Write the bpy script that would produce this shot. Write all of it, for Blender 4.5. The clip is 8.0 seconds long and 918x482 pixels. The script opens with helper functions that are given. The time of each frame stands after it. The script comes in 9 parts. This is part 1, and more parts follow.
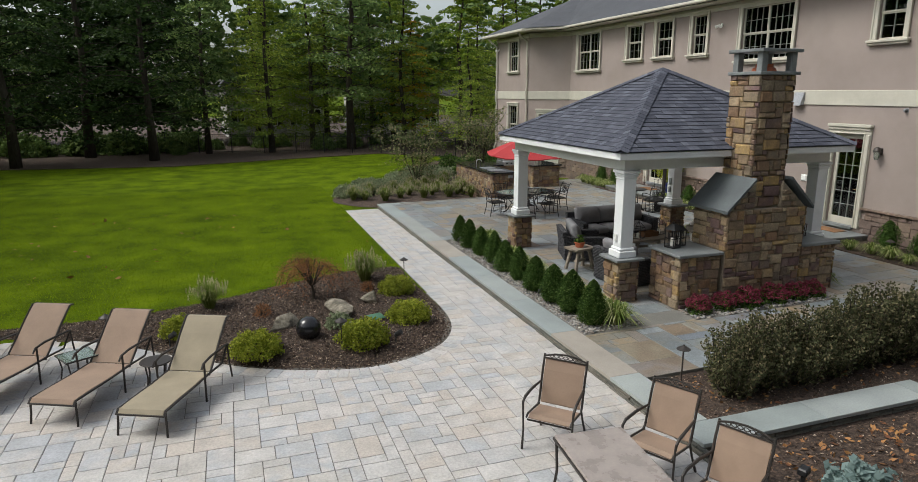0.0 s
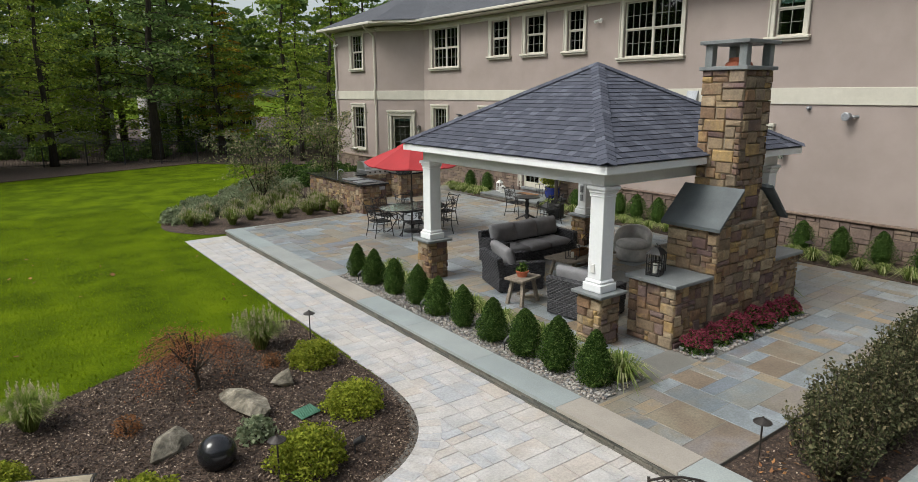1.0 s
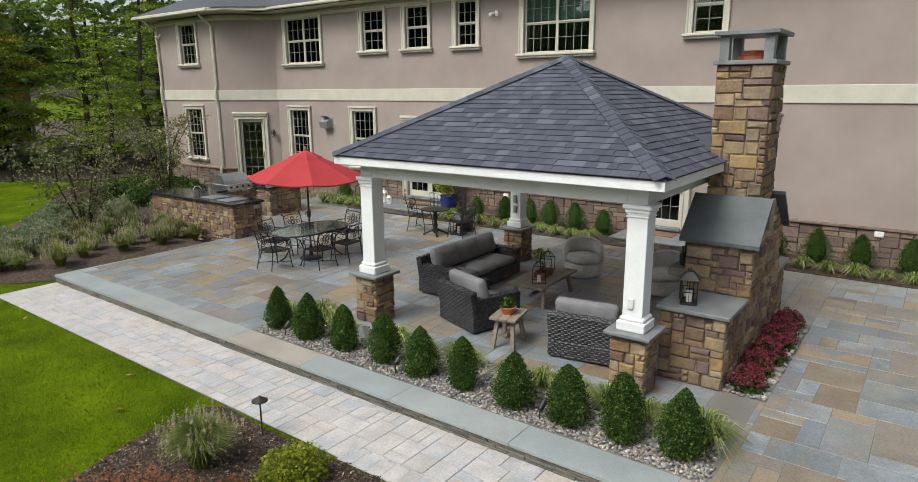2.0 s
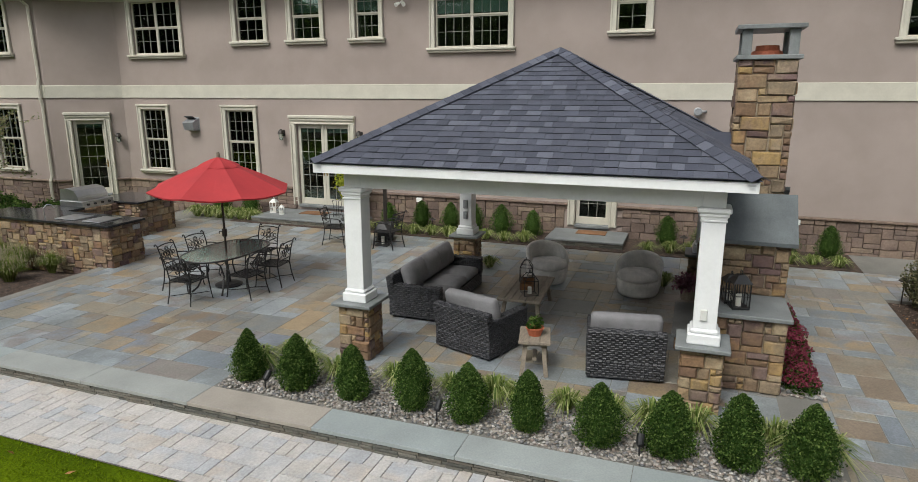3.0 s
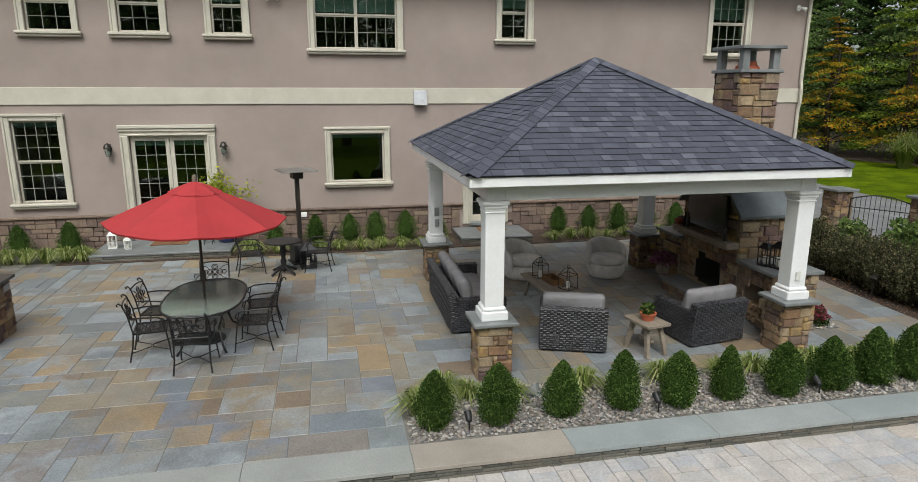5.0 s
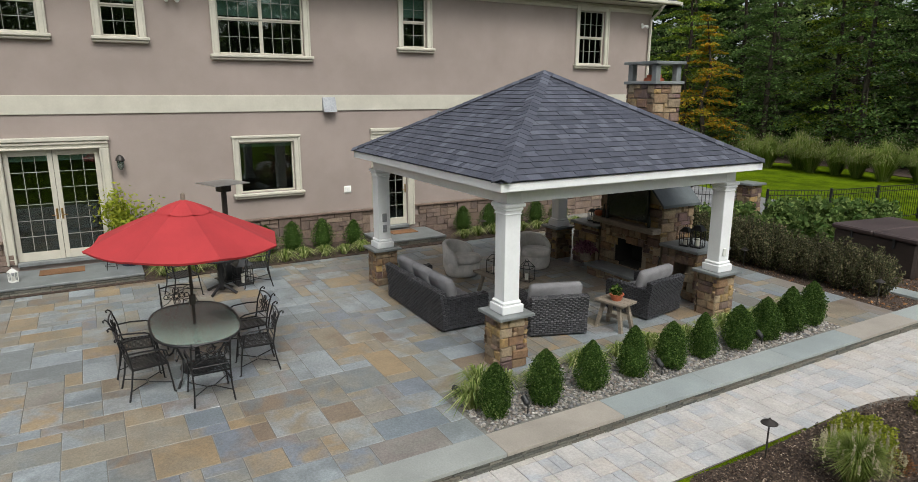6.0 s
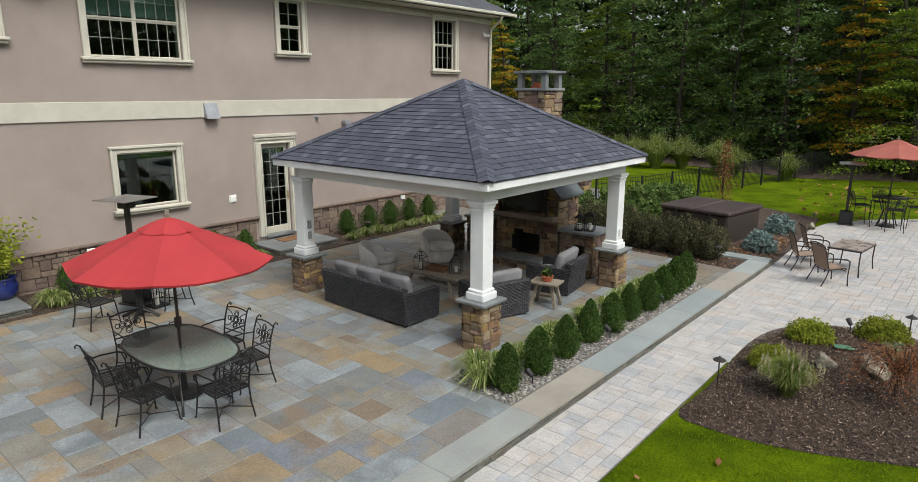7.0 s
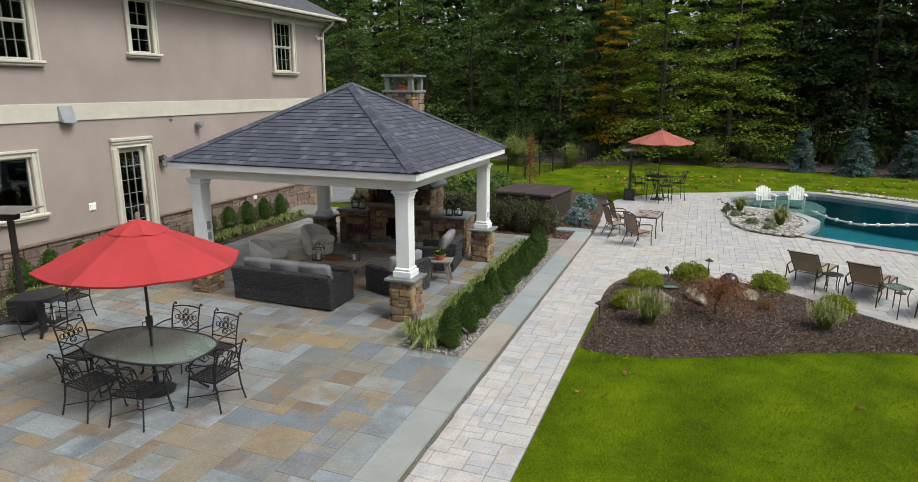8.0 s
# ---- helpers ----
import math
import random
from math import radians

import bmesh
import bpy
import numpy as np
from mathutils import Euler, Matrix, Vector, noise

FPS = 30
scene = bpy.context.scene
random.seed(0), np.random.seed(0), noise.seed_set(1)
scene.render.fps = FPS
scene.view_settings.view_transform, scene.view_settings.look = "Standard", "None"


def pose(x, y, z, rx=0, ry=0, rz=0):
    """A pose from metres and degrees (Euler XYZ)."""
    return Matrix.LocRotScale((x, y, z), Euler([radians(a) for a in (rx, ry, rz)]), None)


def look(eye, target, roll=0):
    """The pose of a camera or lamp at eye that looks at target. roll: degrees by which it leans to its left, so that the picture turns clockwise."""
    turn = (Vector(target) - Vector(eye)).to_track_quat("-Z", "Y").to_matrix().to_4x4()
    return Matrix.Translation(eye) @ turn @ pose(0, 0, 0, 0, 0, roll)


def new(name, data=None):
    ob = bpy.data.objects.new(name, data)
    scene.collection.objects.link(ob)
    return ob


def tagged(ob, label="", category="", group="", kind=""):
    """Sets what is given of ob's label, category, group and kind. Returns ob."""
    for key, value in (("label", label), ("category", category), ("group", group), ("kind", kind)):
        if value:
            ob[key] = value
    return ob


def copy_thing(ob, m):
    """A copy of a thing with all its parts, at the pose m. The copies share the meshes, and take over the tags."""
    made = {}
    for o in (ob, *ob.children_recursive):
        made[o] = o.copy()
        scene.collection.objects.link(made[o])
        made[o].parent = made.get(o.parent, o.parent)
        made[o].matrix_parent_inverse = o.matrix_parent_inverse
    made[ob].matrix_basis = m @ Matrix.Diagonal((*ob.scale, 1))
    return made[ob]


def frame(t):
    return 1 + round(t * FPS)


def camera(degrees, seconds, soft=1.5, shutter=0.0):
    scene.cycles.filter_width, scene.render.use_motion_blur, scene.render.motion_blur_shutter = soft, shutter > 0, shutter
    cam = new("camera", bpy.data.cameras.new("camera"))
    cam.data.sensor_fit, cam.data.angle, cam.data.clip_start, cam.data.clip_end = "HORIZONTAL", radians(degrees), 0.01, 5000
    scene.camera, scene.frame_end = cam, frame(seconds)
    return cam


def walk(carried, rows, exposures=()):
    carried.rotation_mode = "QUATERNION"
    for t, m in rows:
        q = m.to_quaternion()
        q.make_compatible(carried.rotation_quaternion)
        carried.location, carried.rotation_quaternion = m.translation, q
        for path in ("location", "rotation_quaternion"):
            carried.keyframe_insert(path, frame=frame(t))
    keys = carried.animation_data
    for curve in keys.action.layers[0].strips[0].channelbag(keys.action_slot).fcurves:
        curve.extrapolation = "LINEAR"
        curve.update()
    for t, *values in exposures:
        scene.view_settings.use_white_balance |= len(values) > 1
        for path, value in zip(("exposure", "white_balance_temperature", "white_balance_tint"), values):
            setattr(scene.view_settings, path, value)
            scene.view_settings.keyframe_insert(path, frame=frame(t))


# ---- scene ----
cam = camera(70.78, 8.0, 0.45)
# seconds, eye, target, roll
PATH = [
    (0, (0.303, 1.192, 4.147), (3.515, 10.394, 1.907), 0.01),
    (0.5, (-0.168, 3.058, 4.154), (4.486, 11.620, 1.909), -0.16),
    (1, (-0.346, 4.991, 4.134), (5.423, 12.845, 1.889), -0.21),
    (1.5, (-0.432, 6.925, 4.125), (6.428, 13.842, 1.867), -0.28),
    (2, (-0.544, 8.658, 4.122), (7.258, 14.491, 1.860), -0.33),
    (3.5, (-0.906, 13.450, 4.004), (8.621, 15.473, 1.734), 0.09),
    (4, (-1.074, 15.083, 3.972), (8.644, 15.769, 1.717), 0.08),
    (5.5, (-0.940, 20.147, 4.272), (8.206, 16.809, 1.991), 0.11),
    (6, (-0.474, 21.628, 4.319), (7.984, 16.797, 2.055), 0.11),
    (6.5, (0.183, 23.034, 4.372), (7.674, 16.805, 2.114), -0.04),
    (7, (0.888, 24.519, 4.467), (7.173, 17.080, 2.196), 0.10),
    (7.5, (1.575, 25.942, 4.524), (6.456, 17.520, 2.231), 0.14),
    (8, (2.210, 27.213, 4.558), (5.572, 18.078, 2.268), 0.14),
]
walk(cam, [(t, look(eye, target, roll)) for t, eye, target, roll in PATH],
     [(t, stops, 6500, 5) for t, stops in ((0, 0.22), (1.0, 0.38), (1.5, 0.45), (2.2, 0.38), (3.5, 0.16), (5.5, 0.22), (6.5, 0.30), (7.2, 0.36), (8, 0.40))])

# ---- light: an overcast afternoon, the brighter sky in the west ----
SUN_ELEVATION, SUN_FROM = 53.0, 284.0    # degrees; compass bearing that the light comes from
world = bpy.data.worlds.new("overcast_sky")
scene.world = world
world.use_nodes = True
wn, wl = world.node_tree.nodes, world.node_tree.links
sky = wn.new("ShaderNodeTexSky")
sky.sky_type = "NISHITA"
sky.sun_disc = False
sky.sun_elevation = radians(SUN_ELEVATION)
sky.sun_rotation = radians(SUN_FROM)
sky.air_density, sky.dust_density, sky.ozone_density = 1.0, 4.0, 1.0
grey = wn.new("ShaderNodeHueSaturation")
grey.inputs["Saturation"].default_value = 0.45
wl.new(sky.outputs["Color"], grey.inputs["Color"])
wl.new(grey.outputs["Color"], wn["Background"].inputs["Color"])
wn["Background"].inputs["Strength"].default_value = 0.15
lamp = bpy.data.lights.new("sun", "SUN")
lamp.energy, lamp.angle, lamp.color = 1.5, radians(25), (1.0, 0.98, 0.95)
b = radians(SUN_FROM)
sun_from = Vector((math.sin(b), math.cos(b), math.tan(radians(SUN_ELEVATION))))
sun = new("sun", lamp)
sun.matrix_basis = look(sun_from * 60, (0, 0, 0))
scene.view_settings.exposure = 0.0

# ---- tools ----
class Geo:
    """Vertices and faces gathered into one mesh."""

    def __init__(self):
        self.v, self.f = [], []

    def add(self, vs, fs, m=None):
        n = len(self.v)
        self.v.extend([tuple(m @ Vector(p)) for p in vs] if m is not None else [tuple(p) for p in vs])
        self.f.extend([tuple(i + n for i in q) for q in fs])
        return self

    def box(self, x0, x1, y0, y1, z0, z1, b=0.0, m=None):
        if b <= 0:
            vs = [(x, y, z) for x in (x0, x1) for y in (y0, y1) for z in (z0, z1)]
            fs = [(0, 1, 3, 2), (4, 6, 7, 5), (0, 4, 5, 1), (2, 3, 7, 6), (0, 2, 6, 4), (1, 5, 7, 3)]
            return self.add(vs, fs, m)
        c = [(x0 + x1) / 2, (y0 + y1) / 2, (z0 + z1) / 2]
        h = [abs(x1 - x0) / 2, abs(y1 - y0) / 2, abs(z1 - z0) / 2]
        b = min(b, 0.49 * min(h) * 2)
        vs, at = [], {}
        for sx in (-1, 1):
            for sy in (-1, 1):
                for sz in (-1, 1):
                    s = (sx, sy, sz)
                    for a in range(3):
                        at[s, a] = len(vs)
                        vs.append(tuple(c[k] + s[k] * (h[k] if k == a else h[k] - b) for k in range(3)))
        fs = []
        for a in range(3):
            p, q = (a + 1) % 3, (a + 2) % 3
            for s in (-1, 1):
                ring = []
                for sp, sq in ((-1, -1), (1, -1), (1, 1), (-1, 1)):
                    k = [0, 0, 0]
                    k[a], k[p], k[q] = s, sp, sq
                    ring.append(at[tuple(k), a])
                fs.append(ring if s > 0 else ring[::-1])
            for sp in (-1, 1):
                for sq in (-1, 1):
                    k0, k1 = [0, 0, 0], [0, 0, 0]
                    k0[a], k0[p], k0[q] = -1, sp, sq
                    k1[a], k1[p], k1[q] = 1, sp, sq
                    ring = [at[tuple(k0), p], at[tuple(k1), p], at[tuple(k1), q], at[tuple(k0), q]]
                    fs.append(ring if sp * sq < 0 else ring[::-1])
        for sx in (-1, 1):
            for sy in (-1, 1):
                for sz in (-1, 1):
                    s = (sx, sy, sz)
                    ring = [at[s, 0], at[s, 1], at[s, 2]]
                    fs.append(ring if sx * sy * sz > 0 else ring[::-1])
        return self.add(vs, fs, m)

    def tube(self, pts, r, n=6, closed=False, m=None):
        """A round bar along points; r is one radius or one for each point."""
        pts = [Vector(p) for p in pts]
        k = len(pts)
        rs = [r] * k if not isinstance(r, (list, tuple)) else list(r)
        vs, fs, up = [], [], None
        for i, p in enumerate(pts):
            a = pts[(i - 1) % k] if closed or i else p
            c = pts[(i + 1) % k] if closed or i < k - 1 else p
            d = (c - a).normalized()
            if up is None:
                up = d.orthogonal().normalized()
            side = d.cross(up)
            if side.length < 1e-5:
                side = d.orthogonal()
            side.normalize()
            up = side.cross(d).normalized()
            for j in range(n):
                g = 2 * math.pi * j / n
                vs.append(tuple(p + rs[i] * (math.cos(g) * side + math.sin(g) * up)))
        for i in range(k if closed else k - 1):
            i2 = (i + 1) % k
            for j in range(n):
                j2 = (j + 1) % n
                fs.append((i * n + j, i * n + j2, i2 * n + j2, i2 * n + j))
        if not closed:
            fs.append(tuple(range(n))[::-1])
            fs.append(tuple((k - 1) * n + j for j in range(n)))
        return self.add(vs, fs, m)

    def lathe(self, profile, n=16, cx=0.0, cy=0.0, m=None, squash=1.0):
        """A turned form from (radius, height) pairs."""
        vs, fs = [], []
        for r, z in profile:
            for j in range(n):
                g = 2 * math.pi * j / n
                vs.append((cx + r * math.cos(g), cy + r * math.sin(g) * squash, z))
        for i in range(len(profile) - 1):
            for j in range(n):
                j2 = (j + 1) % n
                fs.append((i * n + j, i * n + j2, (i + 1) * n + j2, (i + 1) * n + j))
        fs.append(tuple(range(n))[::-1])
        fs.append(tuple((len(profile) - 1) * n + j for j in range(n)))
        return self.add(vs, fs, m)

    def prism(self, outline, z0, z1, m=None):
        """An upright prism over a convex or simple outline of (x, y)."""
        n = len(outline)
        vs = [(x, y, z0) for x, y in outline] + [(x, y, z1) for x, y in outline]
        fs = [tuple(range(n))[::-1], tuple(range(n, 2 * n))]
        fs += [(i, (i + 1) % n, n + (i + 1) % n, n + i) for i in range(n)]
        return self.add(vs, fs, m)

    def slab(self, w, h, d, bev=0.008, jit=0.0, m=None, rnd=random):
        """A dressed piece in the xy plane, w by h, d thick, with eased upper edges."""
        jt = lambda: rnd.uniform(-jit, jit)
        x, y = w / 2, h / 2
        vs = [(-x, -y, 0), (x, -y, 0), (x, y, 0), (-x, y, 0)]
        rim = [(-x + abs(jt()), -y + abs(jt())), (x - abs(jt()), -y + abs(jt())), (x - abs(jt()), y - abs(jt())), (-x + abs(jt()), y - abs(jt()))]
        vs += [(a, c, d - bev) for a, c in rim]
        vs += [(a - math.copysign(bev, a), c - math.copysign(bev, c), d + jt() * 0.5) for a, c in rim]
        fs = [(0, 1, 5, 4), (1, 2, 6, 5), (2, 3, 7, 6), (3, 0, 4, 7), (4, 5, 9, 8), (5, 6, 10, 9), (6, 7, 11, 10), (7, 4, 8, 11), (8, 9, 10, 11)]
        return self.add(vs, fs, m)

    def mesh(self, name, smooth=False, tidy=True, edge_material=None):
        me = bpy.data.meshes.new(name)
        me.from_pydata(self.v, [], self.f)
        if tidy and len(self.f) < 30000:
            bm = bmesh.new()
            bm.from_mesh(me)
            bmesh.ops.recalc_face_normals(bm, faces=bm.faces)
            bm.to_mesh(me)
            bm.free()
        if smooth:
            me.polygons.foreach_set("use_smooth", [True] * len(me.polygons))
        if edge_material is not None:
            # nine faces to a dressed piece, the first four its cut edges
            me.materials.append(edge_material[0])
            me.materials.append(edge_material[1])
            me.polygons.foreach_set("material_index", [1 if k % 9 < 4 else 0 for k in range(len(me.polygons))])
        me.update()
        return me


def thing(name, label, category, group="", kind="", at=None):
    ob = new(name)
    ob.empty_display_size = 0.2
    if at is not None:
        ob.matrix_basis = at
    return tagged(ob, label, category, group, kind)


def part(name, geo, material, parent=None, label="", smooth=False, tidy=True, kind=""):
    """Links a Geo (or a mesh) as one object, under parent where one is given."""
    me = geo if isinstance(geo, bpy.types.Mesh) else geo.mesh(name, smooth, tidy)
    if material is not None and not me.materials:
        me.materials.append(material)
    ob = new(name, me)
    if parent is not None:
        ob.parent = parent
    return tagged(ob, label, kind=kind)


def solo(name, geo, material, label, category, group="", kind="", smooth=False, at=None, tidy=True):
    ob = part(name, geo, material, None, label, smooth, tidy)
    if at is not None:
        ob.matrix_basis = at
    return tagged(ob, label, category, group, kind)


def pack(w, h, unit, sizes, rnd, last=((2, 1), (1, 2), (1, 1))):
    """Fills a w by h field with pieces of whole units: (x, y, width, height) of each."""
    nx, ny = max(1, round(w / unit)), max(1, round(h / unit))
    sx, sy = w / nx, h / ny
    used = np.zeros((nx, ny), bool)
    out = []
    for j in range(ny):
        for i in range(nx):
            if used[i, j]:
                continue
            tries = list(sizes)
            rnd.shuffle(tries)
            for a, c in tries + list(last):
                if i + a <= nx and j + c <= ny and not used[i:i + a, j:j + c].any():
                    used[i:i + a, j:j + c] = True
                    out.append((i * sx, j * sy, a * sx, c * sy))
                    break
    return out


def ground_z(x):
    """The bluestone terrace falls slightly away from the house."""
    return 0.17 + 0.015 * max(0.0, x - 5.66)


def smooth_loop(pts, n=8):
    """A closed Catmull-Rom curve through points of the plan."""
    k, out = len(pts), []
    for i in range(k):
        p0, p1, p2, p3 = (np.array(pts[(i + d) % k], float) for d in (-1, 0, 1, 2))
        for s in range(n):
            t = s / n
            q = 0.5 * (2 * p1 + (p2 - p0) * t + (2 * p0 - 5 * p1 + 4 * p2 - p3) * t * t + (3 * p1 - p0 - 3 * p2 + p3) * t**3)
            out.append((float(q[0]), float(q[1])))
    return out


def inside(x, y, loop):
    hit, k = False, len(loop)
    for i in range(k):
        (x0, y0), (x1, y1) = loop[i], loop[i - 1]
        if (y0 > y) != (y1 > y) and x < (x1 - x0) * (y - y0) / (y1 - y0) + x0:
            hit = not hit
    return hit


def filled(loops, z):
    """A flat sheet inside the first closed outline, less the others."""
    bm = bmesh.new()
    for loop in loops:
        vs = [bm.verts.new((x, y, z)) for x, y in loop]
        for i in range(len(vs)):
            bm.edges.new((vs[i - 1], vs[i]))
    bmesh.ops.triangle_fill(bm, use_beauty=True, use_dissolve=False, edges=bm.edges)
    bmesh.ops.recalc_face_normals(bm, faces=bm.faces)
    if sum(f.normal.z for f in bm.faces) < 0:
        bmesh.ops.reverse_faces(bm, faces=bm.faces)
    me = bpy.data.meshes.new("sheet")
    bm.to_mesh(me)
    bm.free()
    return me


def quads_mesh(name, centre, across, along):
    """Many small four-cornered leaves: centres and half-axes as arrays."""
    n = len(centre)
    v = np.stack([centre - along, centre + across * 1.0 - along * 0.1, centre + along, centre - across * 1.0 - along * 0.1], 1).reshape(-1, 3)
    me = bpy.data.meshes.new(name)
    me.vertices.add(4 * n)
    me.vertices.foreach_set("co", v.astype(np.float32).ravel())
    me.loops.add(4 * n)
    me.loops.foreach_set("vertex_index", np.arange(4 * n, dtype=np.int32))
    me.polygons.add(n)
    me.polygons.foreach_set("loop_start", np.arange(0, 4 * n, 4, dtype=np.int32))
    me.update(calc_edges=True)
    me.validate()
    return me


def leaf_axes(rs, n, size, flat=0.5, long=1.6):
    """Random half-axes for leaves; flat near 1 lays them level."""
    a = rs.normal(size=(n, 3))
    a[:, 2] *= 1 - flat
    a /= np.linalg.norm(a, axis=1, keepdims=True)
    c = rs.normal(size=(n, 3))
    c[:, 2] *= 1 - flat
    c -= a * (a * c).sum(1, keepdims=True)
    c /= np.linalg.norm(c, axis=1, keepdims=True)
    s = size * rs.uniform(0.6, 1.3, (n, 1))
    return c * s * 0.5, a * s * 0.5 * long


def blades_mesh(name, roots, tips, mids, width):
    """Grass blades: each a bent strip of two four-cornered pieces."""
    n = len(roots)
    d = tips - roots
    side = np.stack([-d[:, 1], d[:, 0], np.zeros(n)], 1)
    side /= np.linalg.norm(side, axis=1, keepdims=True) + 1e-9
    w = np.reshape(width, (-1, 1)) * 0.5
    v = np.stack([roots - side * w, roots + side * w, mids + side * w * 0.9, mids - side * w * 0.9, tips + side * w * 0.15, tips - side * w * 0.15], 1).reshape(-1, 3)
    idx = np.array([0, 1, 2, 3, 3, 2, 4, 5])[None] + 6 * np.arange(n)[:, None]
    me = bpy.data.meshes.new(name)
    me.vertices.add(6 * n)
    me.vertices.foreach_set("co", v.astype(np.float32).ravel())
    me.loops.add(8 * n)
    me.loops.foreach_set("vertex_index", idx.astype(np.int32).ravel())
    me.polygons.add(2 * n)
    me.polygons.foreach_set("loop_start", np.arange(0, 8 * n, 4, dtype=np.int32))
    me.update(calc_edges=True)
    me.validate()
    return me

# ---- materials ----
def ramp_node(nt, stops, interp="LINEAR"):
    r = nt.nodes.new("ShaderNodeValToRGB")
    r.color_ramp.interpolation = interp
    e = r.color_ramp.elements
    while len(e) < len(stops):
        e.new(0.5)
    for k, (pos, col) in enumerate(stops):
        e[k].position, e[k].color = pos, (*col, 1)
    return r


def surface(name, stops, vary="none", rough=0.7, metal=0.0, grain=40.0, grain_amount=0.25, stain=1.2, stain_amount=0.25,
            bump=0.2, bump_scale=None, stretch=(1, 1, 1), spec=0.5, through_light=0.0, interp="LINEAR", coat=0.0, depth=0.01, rough_vary=0.12, mottle=0.0, mottle_scale=1.6):
    """A surface whose base colour runs through stops: picked per object or per loose piece, or by noise, with grain and stains on top."""
    m = bpy.data.materials.new(name)
    m.use_nodes = True
    nt = m.node_tree
    n, l = nt.nodes, nt.links
    p = n["Principled BSDF"]
    co = n.new("ShaderNodeTexCoord")
    mp = n.new("ShaderNodeMapping")
    mp.inputs["Scale"].default_value = stretch
    pos = n.new("ShaderNodeNewGeometry")
    l.new(pos.outputs["Position"], mp.inputs["Vector"])
    fine = n.new("ShaderNodeTexNoise")
    fine.inputs["Scale"].default_value, fine.inputs["Detail"].default_value, fine.inputs["Roughness"].default_value = grain, 6, 0.65
    broad = n.new("ShaderNodeTexNoise")
    broad.inputs["Scale"].default_value, broad.inputs["Detail"].default_value, broad.inputs["Roughness"].default_value = stain, 5, 0.6
    l.new(mp.outputs["Vector"], fine.inputs["Vector"])
    l.new(mp.outputs["Vector"], broad.inputs["Vector"])
    ramp = ramp_node(nt, stops, interp)
    if vary == "object":
        info = n.new("ShaderNodeObjectInfo")
        l.new(info.outputs["Random"], ramp.inputs["Fac"])
    elif vary == "island":
        l.new(pos.outputs["Random Per Island"], ramp.inputs["Fac"])
    else:
        l.new(broad.outputs["Fac"], ramp.inputs["Fac"])
    def multiply(col, fac_socket, amount, lo):
        mr = n.new("ShaderNodeMapRange")
        mr.inputs["From Min"].default_value, mr.inputs["From Max"].default_value = 0.3, 0.7
        mr.inputs["To Min"].default_value, mr.inputs["To Max"].default_value = 1 - amount, 1 + amount * lo
        l.new(fac_socket, mr.inputs["Value"])
        mx = n.new("ShaderNodeMix")
        mx.data_type, mx.blend_type = "RGBA", "MULTIPLY"
        mx.inputs["Factor"].default_value = 1
        l.new(col, mx.inputs["A"])
        l.new(mr.outputs["Result"], mx.inputs["B"])
        return mx.outputs["Result"]
    first_col = ramp.outputs["Color"]
    if mottle:
        # clouds of a second colour of the same family within each piece
        pick = info.outputs["Random"] if vary == "object" else pos.outputs["Random Per Island"]
        turn = n.new("ShaderNodeMath")
        turn.operation = "MULTIPLY_ADD"
        turn.inputs[1].default_value, turn.inputs[2].default_value = 7.3, 0.37
        l.new(pick, turn.inputs[0])
        fract = n.new("ShaderNodeMath")
        fract.operation = "FRACT"
        l.new(turn.outputs["Value"], fract.inputs[0])
        ramp2 = ramp_node(nt, stops, interp)
        l.new(fract.outputs["Value"], ramp2.inputs["Fac"])
        shift = n.new("ShaderNodeVectorMath")
        shift.operation = "MULTIPLY_ADD"
        shift.inputs[1].default_value = (90.0, 40.0, 25.0)
        l.new(pick, shift.inputs[0])
        l.new(pos.outputs["Position"], shift.inputs[2])
        cloud = n.new("ShaderNodeTexNoise")
        cloud.inputs["Scale"].default_value, cloud.inputs["Detail"].default_value, cloud.inputs["Distortion"].default_value = mottle_scale, 4, 0.6
        l.new(shift.outputs["Vector"], cloud.inputs["Vector"])
        soft = n.new("ShaderNodeMapRange")
        soft.inputs["From Min"].default_value, soft.inputs["From Max"].default_value, soft.inputs["To Max"].default_value = 0.4, 0.62, mottle
        l.new(cloud.outputs["Fac"], soft.inputs["Value"])
        blend = n.new("ShaderNodeMix")
        blend.data_type = "RGBA"
        l.new(soft.outputs["Result"], blend.inputs["Factor"])
        l.new(first_col, blend.inputs["A"])
        l.new(ramp2.outputs["Color"], blend.inputs["B"])
        first_col = blend.outputs["Result"]
    col = multiply(first_col, fine.outputs["Fac"], grain_amount, 0.8)
    col = multiply(col, broad.outputs["Fac"], stain_amount, 0.6)
    l.new(col, p.inputs["Base Color"])
    p.inputs["Roughness"].default_value, p.inputs["Metallic"].default_value = rough, metal
    p.inputs["Specular IOR Level"].default_value = spec
    if coat:
        p.inputs["Coat Weight"].default_value = coat
    if rough_vary:
        rr = n.new("ShaderNodeMapRange")
        rr.inputs["To Min"].default_value, rr.inputs["To Max"].default_value = max(0.02, rough - rough_vary), min(1, rough + rough_vary)
        l.new(broad.outputs["Fac"], rr.inputs["Value"])
        l.new(rr.outputs["Result"], p.inputs["Roughness"])
